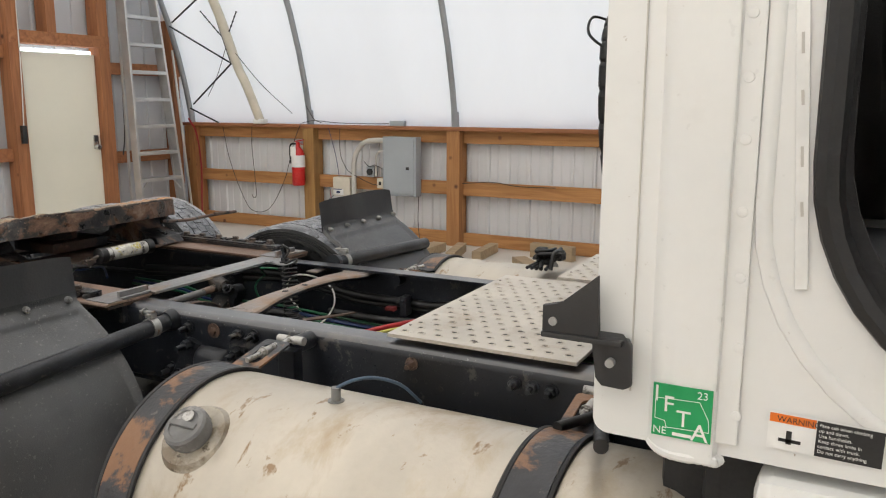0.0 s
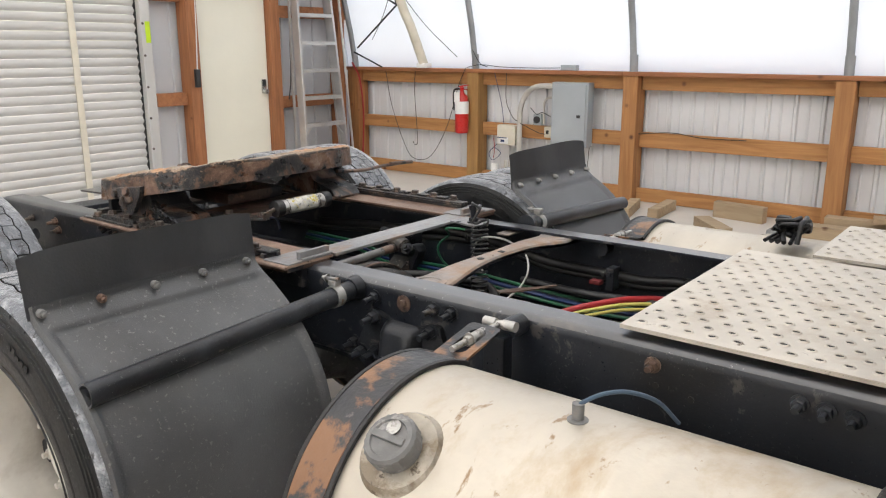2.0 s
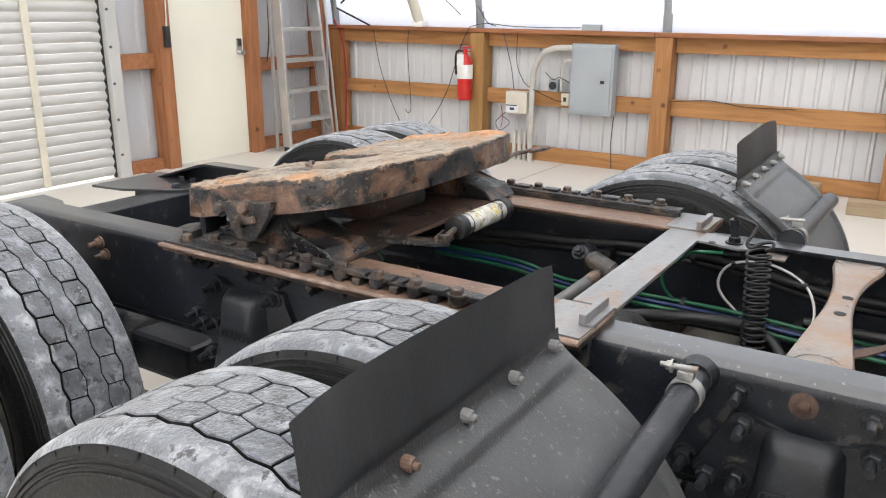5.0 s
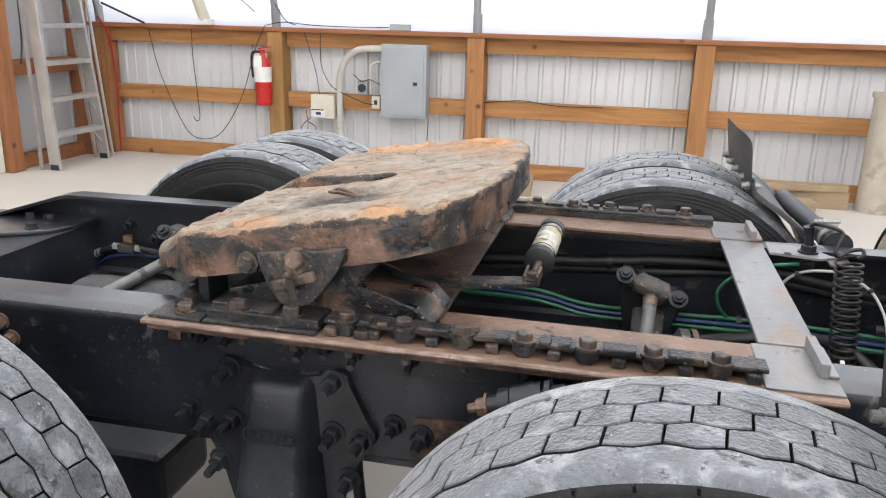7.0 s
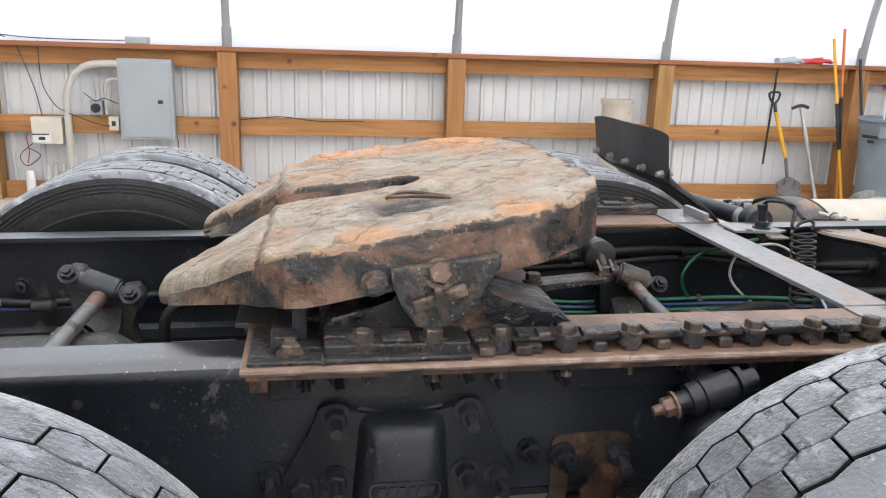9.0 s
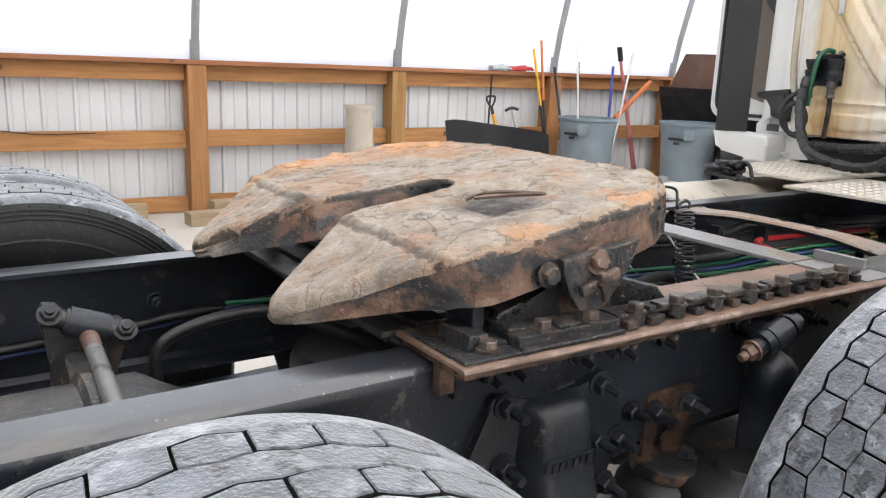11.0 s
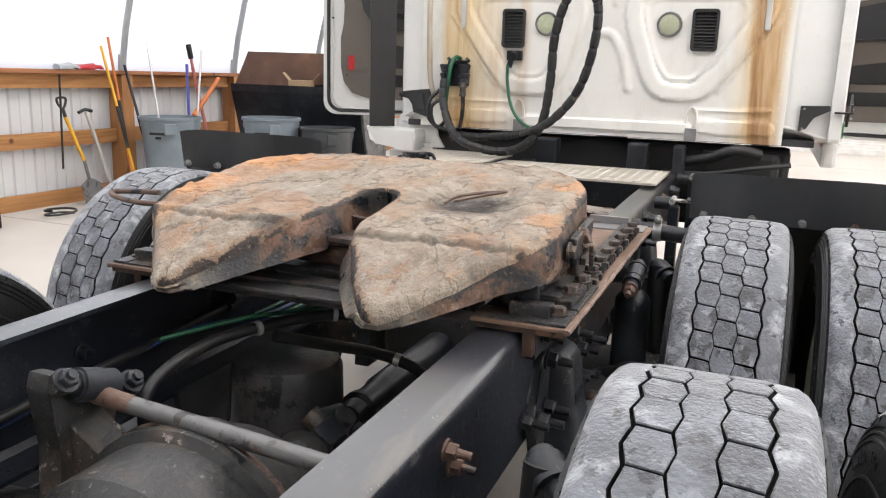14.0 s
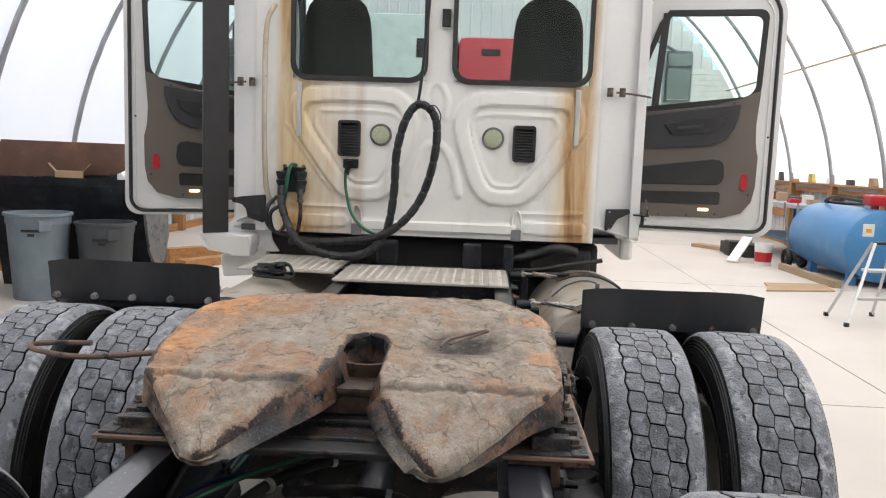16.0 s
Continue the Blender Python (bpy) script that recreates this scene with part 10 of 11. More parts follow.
so = tagged(part("outlet_box", bm, "beige"), "small outlet box by the panel", "outlet")
bm = B()
box(bm, -4.94, -4.91, FY - 0.005, FY - 0.0025, 0.60, 0.64)
part("outlet", bm, "ink", so)

x = thing("fire_extinguisher", (-5.985, 7.28, 0.55), "red fire extinguisher hanging on a post", "extinguisher")
ey = FY - 0.085
bm = B()
lathe(bm, [(0.555, 0.0), (0.555, 0.065), (0.57, 0.075), (0.90, 0.075), (0.955, 0.06), (0.985, 0.03), (1.0, 0.026), (1.0, 0.0)], (-5.985, ey, 0), "z", 28)
part("cylinder", bm, "ext", x, smooth=True)
bm = B()
cyl(bm, (-5.985, ey, 1.0), (-5.985, ey, 1.05), 0.022, 14)
beam(bm, (-6.02, ey, 1.055), (-5.90, ey, 1.075), 0.025, 0.012)
beam(bm, (-6.02, ey, 1.035), (-5.91, ey, 1.025), 0.022, 0.010)
part("valve", bm, "ext", x)
bm = B()
tube(bm, [(-6.0, ey - 0.01, 1.03), (-6.07, ey - 0.02, 1.02), (-6.085, ey - 0.02, 0.93), (-6.075, ey - 0.02, 0.80)], 0.011, 8)
part("hose", bm, "hose", x, smooth=True)
bm = B()
lathe(bm, [(0.765, 0.0765), (0.765, 0.078), (0.90, 0.078), (0.90, 0.0765)], (-5.985, ey, 0), "z", 28)
part("body_label", bm, "label", x, "white and grey printed label", smooth=True)
bm = B()
box(bm, -6.03, -5.955, ey - 0.082, ey - 0.079, 0.89, 1.0)
part("tag", bm, "label", x, "white inspection tag")
bm = B()
box(bm, -5.99, -5.97, ey + 0.07, FY - 0.001, 0.7, 0.73)
part("bracket", bm, "ink", x)
# wires along the wall
wires = (([(-6.75, FY + 0.02, 1.24), (-6.74, FY - 0.01, 1.0), (-6.72, FY, 0.6), (-6.71, FY, 0.40), (-6.75, FY, 0.36), (-6.78, FY, 0.40)], "hose"),
         ([(-7.2, FY, 1.2), (-7.1, FY - 0.01, 0.8), (-6.9, FY - 0.01, 0.35), (-6.75, FY - 0.01, 0.2), (-6.5, FY - 0.01, 0.25), (-6.25, FY - 0.02, 0.6), (-6.08, FY - 0.03, 1.05), (-5.98, FY - 0.02, 1.26)], "hose"),
         ([(-5.98, FY, 1.26), (-5.80, FY, 1.29), (-5.5, FY, 1.27), (-5.1, FY, 1.265), (-4.8, FY, 1.27)], "hose"),
         ([(-5.45, FY, 1.25), (-5.44, FY - 0.02, 0.95), (-5.38, FY - 0.02, 0.80), (-5.30, FY - 0.02, 0.72), (-5.05, FY - 0.02, 0.62), (-4.95, FY - 0.01, 0.60)], "hose"),
         ([(-5.62, FY, 1.25), (-5.50, FY - 0.02, 0.9), (-5.46, FY - 0.02, 0.67)], "blue"),
         ([(-5.55, FY - 0.01, 0.46), (-5.65, FY - 0.02, 0.36), (-5.60, FY - 0.03, 0.28), (-5.50, FY - 0.02, 0.36), (-5.58, FY - 0.02, 0.42)], "blue"),
         ([(-5.60, FY - 0.01, 0.52), (-5.58, FY - 0.02, 0.40), (-5.60, FY - 0.01, 0.30)], "red_hose"),
         ([(-4.43, FY, 0.5), (-4.435, FY - 0.01, 0.25), (-4.42, FY, 0.02)], "hose"),
         ([(-3.94, NW - 0.012, 0.66), (-3.6, NW - 0.014, 0.69), (-3.3, NW - 0.013, 0.66), (-2.9, NW - 0.012, 0.665)], "hose"),
         ([(-5.14, FY, 0.86), (-5.05, FY - 0.02, 0.80), (-4.98, FY - 0.02, 0.82), (-4.88, FY - 0.01, 0.78)], "hose"))
for pts, mat in wires:
    bm = B()
    tube(bm, pts, 0.0038, 10)
    tagged(part("wire", bm, mat, smooth=True), "thin loose wire running along the timber wall", "wire", "wall wires")
group_at()
# guy wires and truss rods by the end hoop, stovepipe
rods = (((-7.50, 6.98, 2.36), (-6.72, 7.13, 1.93)), ((-6.72, 7.13, 1.93), (-7.45, 7.24, 1.47)), ((-7.45, 6.97, 2.40), (-6.75, 6.82, 2.70)), ((-6.75, 6.82, 2.70), (-7.45, 6.62, 3.05)), ((-6.72, 7.13, 1.93), (-6.73, 6.80, 2.72)), ((-7.52, 7.25, 1.42), (-7.12, 7.30, 1.25)))
for a, b in rods:
    pole("brace_rod", a, b, 0.010, "hose", "thin dark bracing rod of the end truss", "brace", "brace rods")
bm = B()
tube(bm, [(-6.52, 7.36, 1.27), (-6.58, 7.20, 1.70), (-6.64, 7.14, 1.90), (-6.70, 6.92, 2.50), (-6.76, 6.55, 3.2), (-6.8, 6.1, 3.9)], 0.052, 14)
bp = tagged(part("brace_pipe", bm, "beige", smooth=True), "cream plastic pipe rising along the fabric", "pipe")
bm = B()
box(bm, -6.59, -6.46, 7.30, 7.42, 1.247, 1.30, 0.01)
part("pipe_foot", bm, "label", bp)
for a, b in (((-6.97, 6.94, 2.50), (-6.70, 7.06, 2.15)), ((-6.45, 6.95, 2.47), (-6.71, 7.05, 2.18))):
    bm = B()
    tube(bm, [a, b], 0.006, 8, 24, radii=lambda t, k: 0.011 if k % 4 == 0 else 0.006)
    tagged(part("twisted_wire", bm, "hose", smooth=True), "dark twisted wire stay with small knots", "wire", "wall wires")
for a, b in (((-6.70, 7.06, 2.15), (-5.97, 7.26, 1.37)), ((-6.72, 7.07, 2.14), (-7.19, 7.22, 1.56)), ((-5.62, 7.33, 1.27), (-5.80, 7.30, 1.45))):
    bm = B()
    tube(bm, [a, tuple((p + q) / 2 - (0.05 if i == 2 else 0) for i, (p, q) in enumerate(zip(a, b))), b], 0.004, 10)
    tagged(part("wire", bm, "hose", smooth=True), "thin loose wire running down the fabric", "wire", "wall wires")


group_at(1.02, 0.04, 1.0, 0.04)
# lumber and odds and ends on the floor --------------------------------------------
def plank(a, b, w, h, mat="wood_grey", label="offcut of weathered lumber on the floor"):
    bm = B()
    beam(bm, (a[0], a[1], a[2] + h / 2), (b[0], b[1], b[2] + h / 2), w, h, 0.003)
    return tagged(part("lumber_offcut", bm, mat), label, "lumber", "lumber offcuts")


plank((-3.95, 7.06, 0), (-3.95, 6.62, 0), 0.14, 0.09)
plank((-3.74, 7.14, 0), (-3.60, 6.60, 0), 0.09, 0.09)
plank((-3.45, 7.28, 0), (-3.40, 6.75, 0), 0.09, 0.09)
plank((-3.02, 7.22, 0.0), (-2.58, 7.16, 0.0), 0.09, 0.14)
plank((-2.98, 6.78, 0), (-2.66, 6.42, 0), 0.13, 0.08)
plank((-3.35, 6.5, 0), (-2.7, 6.45, 0), 0.09, 0.04)
plank((-2.10, 7.12, 0), (-0.98, 7.20, 0), 0.14, 0.14, "wood_grey", "long weathered timber lying by the wall")
plank((-2.35, 6.88, 0), (-1.25, 6.95, 0), 0.16, 0.10, "wood_grey", "long weathered timber lying by the wall")
plank((-1.75, 7.05, 0.142), (-1.0, 7.18, 0.142), 0.12, 0.05)
bm = B()
lathe(bm, [(0.0, 0.0), (0.0, 0.128), (0.875, 0.120), (0.875, 0.135), (0.91, 0.135), (0.91, 0.112), (0.60, 0.112), (0.60, 0.0)], (-0.79, 7.16, 0), "z", 32)
tagged(part("concrete_pipe", bm, "pipe_tan", smooth=True), "upright dusty concrete pipe against the wall", "pipe")
bm = B()
cyl(bm, (-0.52, 7.10, 0.06), (-0.33, 6.98, 0.06), 0.060, 18)
cyl(bm, (-0.36, 7.0, 0.06), (-0.28, 6.95, 0.06), 0.072, 18)
cyl(bm, (-0.45, 7.06, 0.05), (-0.47, 7.0, 0.13), 0.02, 10)
tagged(part("pipe_fitting", bm, "cast", smooth=True), "dark pipe fitting lying on the floor", "fitting")
bm = B()
tube(bm, [(0.30 + 0.14 * math.cos(k * 0.52), 6.95 + 0.10 * math.sin(k * 0.52), 0.012 + 0.003 * k) for k in range(20)], 0.010, 6, 3)
tagged(part("rope_coil", bm, "hose", smooth=True), "small coil of black cord on the floor", "cord")
group_at(0.984, 0.02, 1.0, 0.04)
# hand tools
sh = thing("shovel", (0.93, 7.2, 0.0), "square shovel with a yellow shaft leaning on the wall", "shovel")
bm = B()
cyl(bm, (0.885, 7.22, 0.42), (0.775, 7.30, 0.82), 0.017, 10)
part("shaft", bm, "yellow_tool", sh, smooth=True)
bm = B()
cyl(bm, (0.775, 7.30, 0.82), (0.76, 7.31, 0.90), 0.016, 10)
tube(bm, [(0.76, 7.31, 0.89), (0.715, 7.31, 0.93), (0.70, 7.31, 0.985), (0.76, 7.31, 0.995), (0.80, 7.31, 0.985), (0.79, 7.31, 0.93), (0.76, 7.31, 0.89)], 0.011, 8)
part("grip", bm, "plastic", sh, smooth=True)
bm = B()
cyl(bm, (0.885, 7.22, 0.42), (0.915, 7.20, 0.24), 0.015, 10)
prism(bm, [(-0.12, 0.0), (0.12, 0.0), (0.12, 0.20), (0.03, 0.25), (-0.03, 0.25), (-0.12, 0.20)], 0.004, frame_at((0.95, 7.17, 0.002), (1, 0, 0), (-0.12, 0.12, 1)))
part("blade", bm, "rod", sh)
pole("hanging_bar", (0.74, 7.30, 1.20), (0.72, 7.31, 0.35), 0.010, "ink", "thin black bar hanging beside the shovel", "bar")
ax_ = thing("pick", (1.2, 7.2, 0.0), "grey-handled pick leaning on the wall", "pick")
bm = B()
cyl(bm, (1.23, 7.18, 0.0), (1.03, 7.31, 0.86), 0.018, 10)
part("shaft", bm, "alu", ax_, smooth=True)
bm = B()
tube(bm, [(0.94, 7.31, 0.855), (1.02, 7.31, 0.88), (1.10, 7.31, 0.865)], 0.016, 8)
part("head", bm, "cast", ax_, smooth=True)
group_at()
for a, b, r, mat, what in (((1.35, 7.02, 0.0), (1.242, 7.33, 1.471), 0.013, "yellow_tool", "yellow"), ((1.31, 7.05, 0.0), (1.334, 7.33, 1.558), 0.013, "orange_tool", "orange wooden"), ((1.48, 6.90, 0.0), (1.529, 7.33, 1.299), 0.014, "cast", "dark")):
    p = pole("broom_handle", a, b, r, mat, what + " pole leaning on a post", "pole", "leaning poles")
    a, b = Vector(a), Vector(b)
    bm = B()
    cyl(bm, a.lerp(b, 0.35), a.lerp(b, 0.62), r * 1.25, 10)
    part("sleeve", bm, "hose", p, smooth=True)
group_at(0.984, 0.02, 1.0, 0.04)


def work_glove(x, y, z, turn, mat, label):
    """A limp glove: cuff, flattened palm, four fingers and a thumb."""
    bm = B()
    m = Matrix.Translation((x, y, z)) @ Matrix.Rotation(radians(turn), 4, "Z")
    tube(bm, [(-0.13, 0, 0.020), (-0.08, 0, 0.022), (-0.02, 0.0, 0.028), (0.04, 0.0, 0.024)], 0.045, 14, 4, radii=lambda t, k: 0.046 - 0.010 * math.sin(t * 3.1) + 0.012 * t, flat=1.0)
    for k, (dy, ln, up) in enumerate(((-0.042, 0.070, 0.018), (-0.015, 0.085, 0.034), (0.012, 0.080, 0.028), (0.038, 0.062, 0.016))):
        tube(bm, [(0.02, dy, 0.024), (0.05, dy * 1.1, 0.024 + up * 0.7), (0.05 + ln * 0.6, dy * 1.2, 0.018 + up), (0.05 + ln, dy * 1.25, 0.014)], 0.014, 8, 3)
    tube(bm, [(-0.03, 0.04, 0.02), (0.0, 0.062, 0.026), (0.035, 0.072, 0.018)], 0.014, 8, 3)
    for v in bm.verts:
        v.co = m @ Vector((v.co.x, v.co.y * 0.85, max(0.0, v.co.z * 0.75 + 0.008 * noise.noise(v.co * 22))))
    return tagged(part("work_glove", bm, mat, smooth=True), label, "glove")


work_glove(0.88, 7.36, 1.246, 8, "panel", "grey work glove lying on the ledge")
work_glove(1.15, 7.36, 1.246, -14, "red", "red work glove lying on the ledge")


def trash_can(x, y, top, r, mat, label):
    t = thing("trash_can", (x, y, 0), label, "trash can", "trash cans")
    bm = B()
    lathe(bm, [(0.012, 0.0), (0.0, r * 0.78), (0.02, r * 0.80), (top - 0.10, r * 0.965), (top - 0.10, r * 1.0), (top - 0.03, r * 1.0), (top - 0.025, r * 1.06), (top, r * 1.06), (top, r * 0.97), (0.05, r * 0.76), (0.05, 0.0)], (x, y, 0), "z", 40)
    part("can_body", bm, mat, t, smooth=True)
    for a in (40, 220):
        bm = B()
        c, s = math.cos(radians(a)), math.sin(radians(a))
        box(bm, -0.055, 0.055, 0, 0.045, top - 0.16, top - 0.06, 0.01, Matrix.Translation((x + c * r * 0.97, y + s * r * 0.97, 0)) @ Matrix.Rotation(radians(a - 90), 4, "Z"))
        part("can_handle", bm, mat, t)
    bm = B()
    box(bm, -0.085, 0.085, 0.0, 0.004, top - 0.165, top - 0.14, 0, Matrix.Translation((x - r * 0.99, y - 0.09, 0)) @ Matrix.Rotation(radians(90 + 15), 4, "Z"))
    box(bm, -0.03, 0.03, 0.0, 0.004, top - 0.205, top - 0.18, 0, Matrix.Translation((x - r * 0.985, y - 0.09, 0)) @ Matrix.Rotation(radians(90 + 15), 4, "Z"))
    part("mark_bars", bm, "ink", t)


group_at(0.984, 0.03, 0.988, 0.16)
trash_can(1.63, 6.80, 0.82, 0.29, "can_blue", "slate blue plastic trash can holding long tool handles")
trash_can(2.36, 6.10, 0.82, 0.29, "can_blue", "slate blue plastic trash can, open and empty")
trash_can(2.53, 5.52, 0.74, 0.27, "can_dark", "charcoal plastic trash can with scuffed rim")
group_at()
for a, b, r, mat in (((1.50, 6.80, 0.1), (1.71, 7.20, 1.52), 0.010, "alu"), ((1.92, 6.88, 0.1), (1.988, 6.95, 1.33), 0.015, "blue_tool"), ((1.90, 6.85, 0.1), (2.408, 7.10, 1.48), 0.012, "alu"), ((1.55, 6.85, 0.1), (1.74, 7.2, 1.36), 0.009, "hose")):
    pole("tool_handle", a, b, r, mat, "long tool handle standing in the trash can", "handle", "tool handles")
pole("tool_handle", (2.10, 6.98, 0.80), (2.811, 7.20, 1.18), 0.026, "orange_tool", "orange wooden handle leaning across the can", "handle", "tool handles")
for a, b in (((2.62, 7.10, 0.0), (2.215, 7.10, 1.46)), ((2.72, 7.16, 0.0), (2.30, 7.14, 1.30))):
    p = pole("tool_handle", a, b, 0.016, "pink", "red tool shaft leaning by the can", "handle", "tool handles")
bm = B()
cyl(bm, (2.235, 7.10, 1.39), (2.20, 7.10, 1.53), 0.028, 12)
part("grip", bm, "hose", p, smooth=True)
group_at(0.984, 0.03, 0.988, 0.16)
bm = B()
box(bm, 2.05, 2.20, 7.06, 7.12, 0.42, 0.60, 0.01)
tagged(part("dust_pan", bm, "red"), "red dustpan hanging by the can", "dustpan")

bk = thing("loader_bucket", (3.05, 6.0, 0), "black steel hopper bucket with a rusty back panel", "bucket")
bm = B()
prism(bm, [(2.685, 1.144), (2.82, 1.10), (3.05, 1.0), (3.195, 1.0), (3.20, 1.19), (3.38, 1.19), (3.38, 0.6), (3.25, 0.0), (2.98, 0.0), (2.86, 0.55), (2.70, 1.06)], 1.62, frame_at((0, 6.86, 0), (1, 0, 0), (0, 0, 1)), 0.004)
part("bucket_shell", bm, "cast", bk)
bm = B()
prism(bm, [(5.24, 1.19), (5.24, 1.49), (6.975, 1.50), (7.165, 1.13), (7.12, 1.10)], 0.03, frame_at((3.185, 0, 0), (0, 1, 0), (0, 0, 1)), 0.003)
part("back_panel", bm, "steel_dark", bk, "rusty brown back panel")
bm = B()
prism(bm, [(2.66, 1.08), (3.22, 1.10), (3.30, 0.55), (3.18, 0.30), (2.98, 0.24), (2.82, 0.42), (2.74, 0.75)], 0.03, frame_at((0, 5.23, 0), (1, 0, 0), (0, 0, 1)), 0.006)
part("end_plate", bm, "rod", bk, "bare grey end plate")
bm = B()
m = pose(2.98, 6.12, 1.06, 0, 0, 25)
box(bm, -0.11, 0.11, -0.13, 0.13, 0.0, 0.14, 0.002, m)
cb = tagged(part("cardboard_box", bm, "cardboard"), "crumpled open cardboard box in the bucket", "box")
for s in (1, -1):
    bm = B()
    prism(bm, [(-0.12, 0), (0.12, 0), (0.10, 0.10), (-0.10, 0.10)], 0.003, m @ frame_at((0, s * 0.13, 0.14), (1, 0, 0), (0, s * 0.6, 0.7)))
    part("box_flap", bm, "cardboard", cb)
bm = B()
bmesh.ops.create_icosphere(bm, subdivisions=2, radius=0.1, matrix=Matrix.Translation((2.90, 5.48, 1.13)))
for v in bm.verts:
    v.co += 0.035 * Vector((noise.noise(v.co * 13), noise.noise(v.co * 11 + Vector((3, 0, 0))), noise.noise(v.co * 12 + Vector((0, 5, 0)))))
tagged(part("paper_wad", bm, "label"), "crumpled pale paper in the bucket", "paper")
bm = B()
beam(bm, (3.1, 5.5, 1.16), (3.05, 5.72, 1.17), 0.05, 0.03)
tagged(part("chain_link", bm, "hose"), "short dark chain in the bucket", "chain")
plank((4.6, 5.6, 0), (5.6, 5.0, 0), 0.20, 0.10, "wood", "pile of short boards on the floor")
plank((4.9, 5.9, 0), (5.7, 5.2, 0), 0.16, 0.20, "wood", "pile of short boards on the floor")

group_at(1.0425, 0.197, 1.0, 0.30)
# south side ---------------------------------------------------------------------
bt = thing("fuel_storage_tank", (5.9, -3.40, 0), "blue cylindrical steel storage tank on short legs", "tank")
bm = B()
lathe(bm, [(4.96, 0.0), (4.96, 0.41), (4.985, 0.452), (5.03, 0.465), (6.78, 0.465), (6.83, 0.45), (6.85, 0.40), (6.85, 0.0)], (0, -3.36, 0.53), "x", 56)
part("tank_shell", bm, "tank_blue", bt, smooth=True)
for xx in (5.15, 6.35):
    for y in (-3.12, -3.60):
        bm = B()
        box(bm, xx, xx + 0.12, y - 0.05, y + 0.05, 0.0, 0.20, 0.006)
        part("leg", bm, "tank_blue", bt)
bm = B()
box(bm, 4.956, 4.96, -3.24, -3.10, 0.66, 0.82)
l = part("label", bm, "label", bt, "white label")
bm = B()
box(bm, 4.953, 4.956, -3.205, -3.135, 0.71, 0.76, 0, None)
part("label_mark", bm, "yellow_tool", l)
bm = B()
cyl(bm, (5.25, -3.36, 0.98), (5.25, -3.36, 1.06), 0.05, 14)
box(bm, 5.13, 5.37, -3.47, -3.25, 1.04, 1.18, 0.03)
part("pump", bm, "red", bt, "red pump on the tank top")
bm = B()
tube(bm, [(5.35, -3.3, 1.08), (5.8, -3.1, 1.12), (6.3, -3.2, 1.06), (6.7, -3.4, 1.01), (5.9, -3.5, 1.03), (5.3, -3.3, 1.10)], 0.022, 8)
part("pump_hose", bm, "hose", bt, smooth=True)
sl = thing("step_stool", (2.55, -2.1, 0), "small folding aluminium step stool on the floor", "step stool")
P1, P2 = (2.43, -1.81), (2.76, -1.785)
for a, b in (((2.43, -1.83, 0), (2.75, -2.18, 0.78)), ((2.50, -2.30, 0), (2.80, -2.40, 0.78)), ((2.95, -1.86, 0), (2.80, -2.18, 0.78)), ((3.05, -2.36, 0), (2.85, -2.40, 0.78))):
    bm = B()
    beam(bm, a, b, 0.028, 0.028, 0.004, (0.3, 0.8, 0.2))
    part("leg", bm, "alu", sl)
    bm = B()
    box(bm, a[0] - 0.02, a[0] + 0.02, a[1] - 0.02, a[1] + 0.02, 0, 0.04, 0.004)
    part("foot", bm, "plastic", sl)
for z, t in ((0.26, 0.33), (0.52, 0.67)):
    bm = B()
    xa, ya = 2.43 + 0.32 * t, -1.83 - 0.35 * t
    xb, yb = 2.50 + 0.30 * t, -2.30 - 0.10 * t
    beam(bm, (xa, ya, z), (xb, yb, z), 0.14 if z > 0.3 else 0.08, 0.025, 0.004)
    part("step", bm, "alu", sl)
bm = B()
beam(bm, (2.75, -2.18, 0.78), (2.80, -2.40, 0.78), 0.06, 0.03, 0.008)
part("top_rail", bm, "plastic", sl)
bm = B()
prism(bm, [(4.35, -1.75), (4.55, -2.65), (5.1, -2.75), (5.0, -1.95), (4.75, -1.9)], 0.012, Matrix.Translation((0, 0, 0.003)))
tagged(part("cardboard_sheet", bm, "cardboard"), "flattened brown cardboard sheet on the floor", "cardboard")
plank((4.85, -2.8, 0), (6.5, -2.72, 0), 0.10, 0.09, "wood_grey", "weathered timber lying by the tank")
wb = thing("workbench", (8.3, -3.65, 0), "blue steel workbench crowded with small things", "workbench")
bm = B()
box(bm, 7.25, 9.6, -4.08, -3.15, 0.86, 0.92, 0.006)
part("bench_top", bm, "panel", wb)
for xx in (7.3, 9.5):
    for y in (-4.02, -3.22):
        bm = B()
        box(bm, xx - 0.04, xx + 0.04, y - 0.04, y + 0.04, 0, 0.86, 0.004)
        part("leg", bm, "bench_blue", wb)
bm = B()
box(bm, 7.3, 9.5, -4.05, -3.2, 0.30, 0.34, 0.004)
part("shelf", bm, "bench_blue", wb)
bm = B()
box(bm, 7.26, 7.30, -4.0, -3.3, 0.05, 0.84, 0.004)
part("side_panel", bm, "bench_blue", wb)
rnd = random.Random(3)
for k in range(9):
    xx, y = 7.4 + 0.24 * k, -3.35 - rnd.random() * 0.5
    bm = B()
    box(bm, xx, xx + 0.10 + 0.08 * rnd.random(), y - 0.1, y + 0.06, 0.921, 0.96 + 0.12 * rnd.random(), 0.006)
    tagged(part("bench_clutter", bm, ("cardboard", "rod", "red", "can_dark", "label")[k % 5]), "small item lying on the workbench", "clutter", "bench clutter")
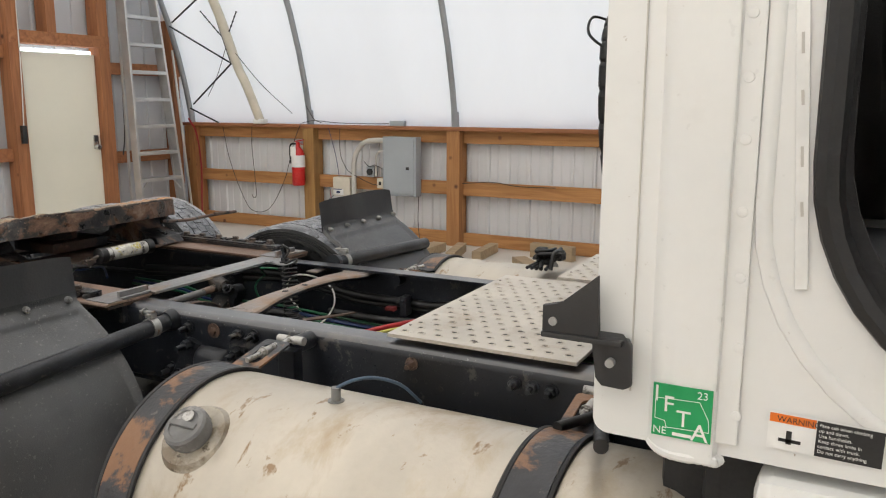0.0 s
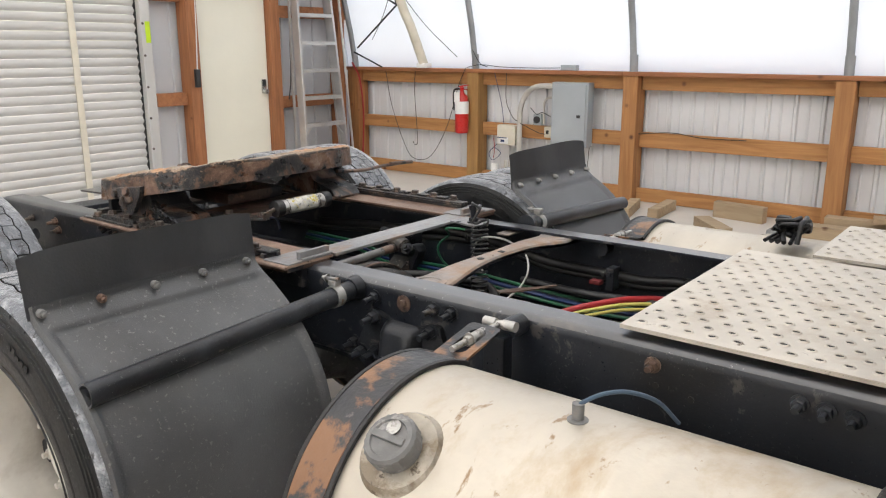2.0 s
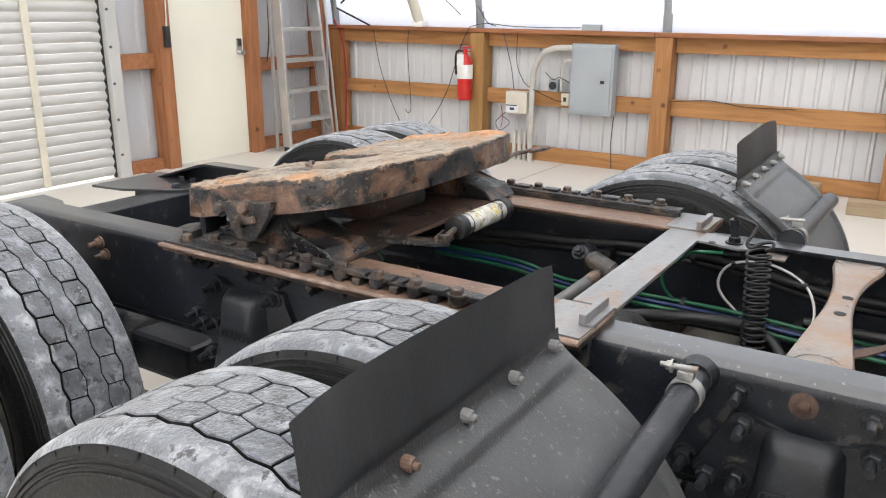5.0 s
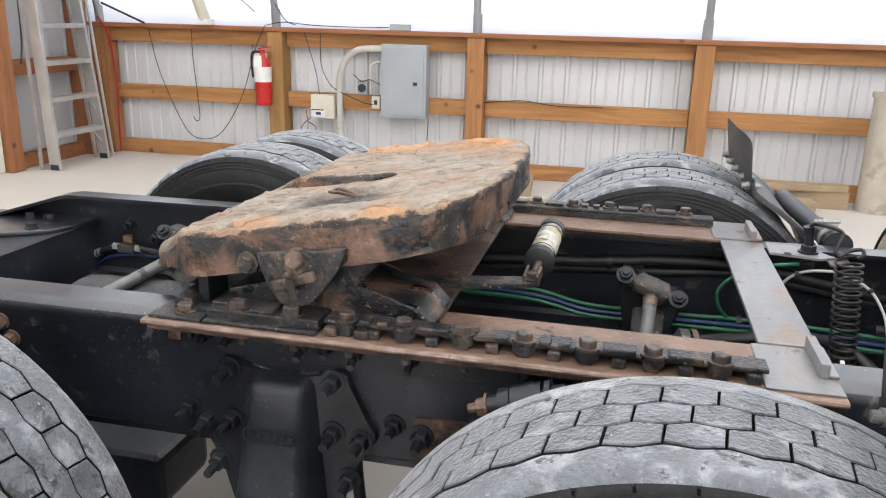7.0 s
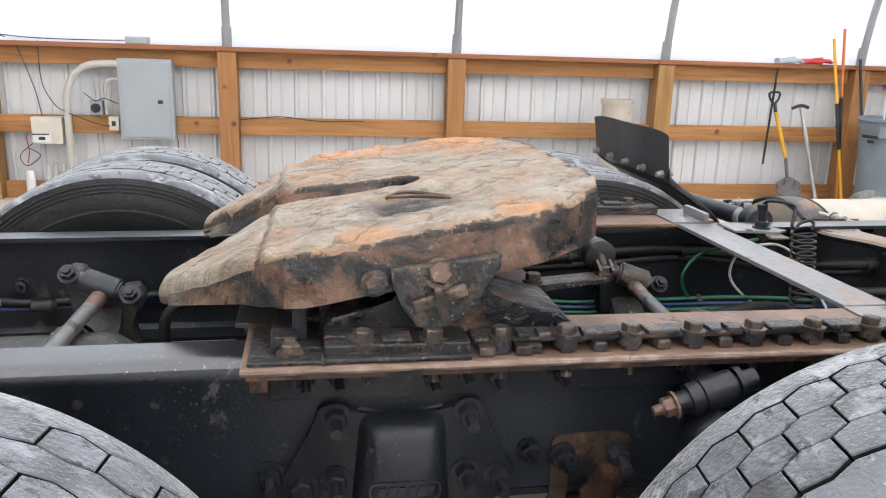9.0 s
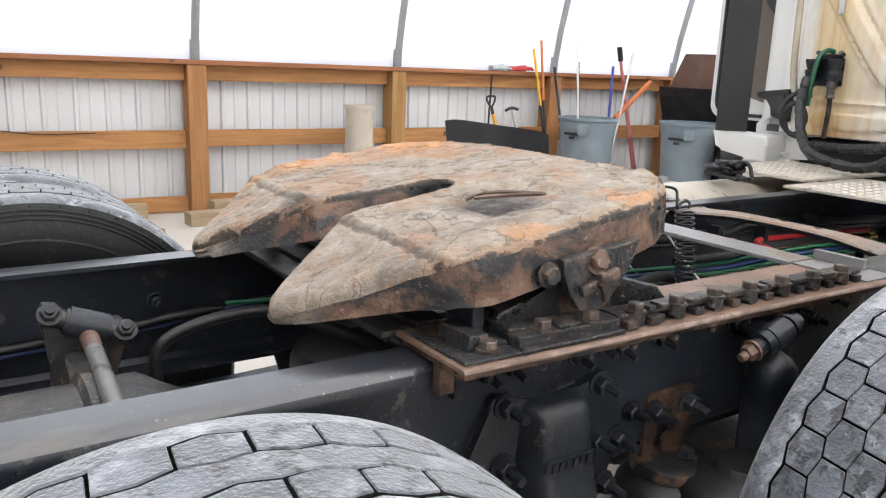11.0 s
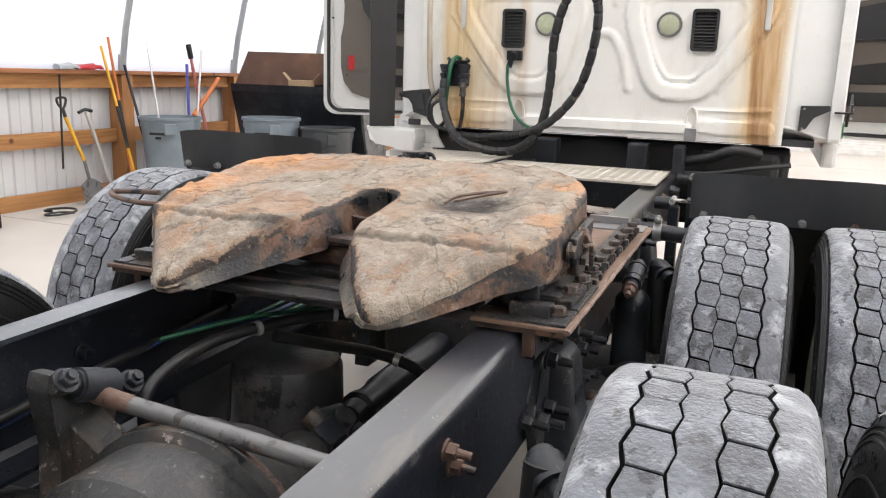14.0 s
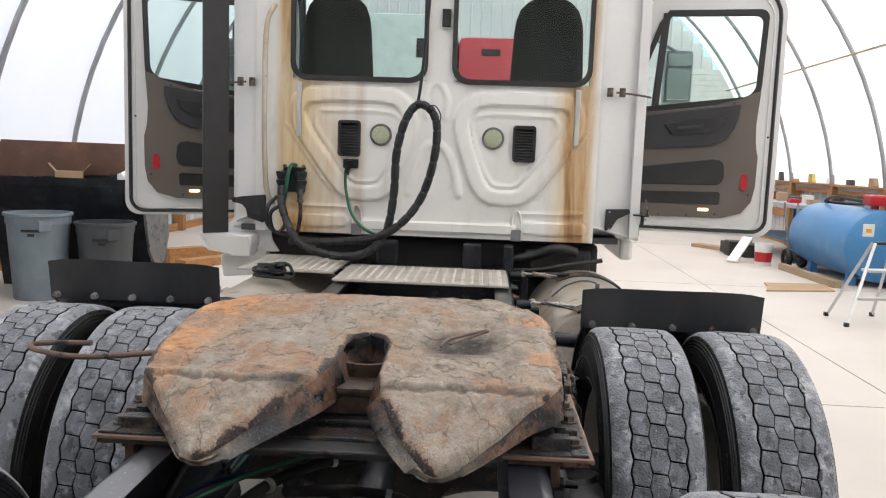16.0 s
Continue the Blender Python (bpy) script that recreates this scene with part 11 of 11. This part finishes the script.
for k in range(7):
    xx = 6.2 + 0.75 * k
    bm = B()
    box(bm, xx, xx + 0.12 + 0.06 * rnd.random(), SW - 0.3, SW - 0.2, 1.246, 1.28 + 0.14 * rnd.random(), 0.008)
    tagged(part("ledge_clutter", bm, ("yellow", "cardboard", "can_dark", "label")[k % 4]), "small item standing on the wall ledge", "clutter", "ledge clutter")
pl = thing("paint_pail", (6.95, -2.60, 0), "white plastic pail with a red band", "pail")
bm = B()
lathe(bm, [(0.0, 0.0), (0.0, 0.115), (0.30, 0.135), (0.33, 0.14), (0.33, 0.125), (0.1, 0.11), (0.1, 0.0)], (6.95, -2.60, 0), "z", 28)
part("pail_body", bm, "label", pl, smooth=True)
bm = B()
lathe(bm, [(0.05, 0.1195), (0.05, 0.121), (0.20, 0.131), (0.20, 0.129)], (6.95, -2.60, 0), "z", 28)
part("band", bm, "red", pl, smooth=True)
ht = thing("hand_truck", (6.75, -2.95, 0), "black-wheeled hand truck lying by the tank", "hand truck")
for y in (-2.88, -3.1):
    bm = B()
    lathe(bm, [(-0.04, 0.06), (-0.04, 0.13), (0.0, 0.145), (0.04, 0.13), (0.04, 0.06)], (6.75, y, 0.145), "y", 24, closed=True)
    part("wheel", bm, "tyre", ht, smooth=True)
bm = B()
cyl(bm, (6.75, -2.86, 0.145), (6.75, -3.12, 0.145), 0.055, 12)
beam(bm, (6.72, -2.9, 0.15), (7.2, -2.95, 0.95), 0.025, 0.025)
beam(bm, (6.72, -3.1, 0.15), (7.2, -3.15, 0.95), 0.025, 0.025)
part("truck_frame", bm, "rod", ht)
for k, (xx, y, h, mat) in enumerate(((7.75, -2.75, 0.22, "ink"), (7.9, -2.55, 0.25, "ink"), (8.3, -2.6, 0.2, "ink"))):
    bm = B()
    box(bm, xx, xx + 0.3, y - 0.17, y + 0.17, 0, h, 0.01)
    for j in range(5):
        box(bm, xx - 0.004, xx, y - 0.15 + 0.065 * j, y - 0.12 + 0.065 * j, 0.04, h - 0.03)
    tagged(part("plastic_crate", bm, mat), "black plastic crate on the floor", "crate", "crates")
bm = B()
beam(bm, (7.0, -2.15, 0.03), (7.55, -2.55, 0.36), 0.16, 0.025, 0.003)
tagged(part("leaning_board", bm, "label"), "pale board leaning on a crate", "board")
plank((8.7, -2.6, 0), (9.3, -2.2, 0), 0.25, 0.06, "cardboard", "flattened carton on the floor")

group_at()
# red and pale vehicle standing in front of the truck ----------------------------
rv = thing("red_vehicle", (8.6, 2.6, 0), "tall red and pale vehicle parked beyond the cab", "vehicle")
bm = B()
box(bm, 8.0, 9.4, 1.30, 2.52, 0.62, 3.40, 0.12)
part("body", bm, "vehicle_red", rv, smooth=True)
bm = B()
box(bm, 8.05, 9.35, 2.53, 4.0, 0.62, 3.75, 0.12)
part("box_body", bm, "pale_paint", rv, "pale green-white side", smooth=True)
for y0, y1, z0, z1 in ((1.85, 2.15, 3.10, 3.20), (2.75, 3.2, 3.05, 3.35)):
    bm = B()
    box(bm, 7.985 if y0 < 2.5 else 8.035, 8.02 if y0 < 2.5 else 8.06, y0, y1, z0, z1, 0.004)
    part("window", bm, "dark", rv)
for xx in (8.3, 9.1):
    for y in (1.5, 3.8):
        bm = B()
        lathe(bm, [(-0.12, 0.26), (-0.12, 0.42), (0.0, 0.46), (0.12, 0.42), (0.12, 0.26)], (xx, y, 0.46), "y", 28, closed=True)
        part("wheel", bm, "tyre", rv, smooth=True)
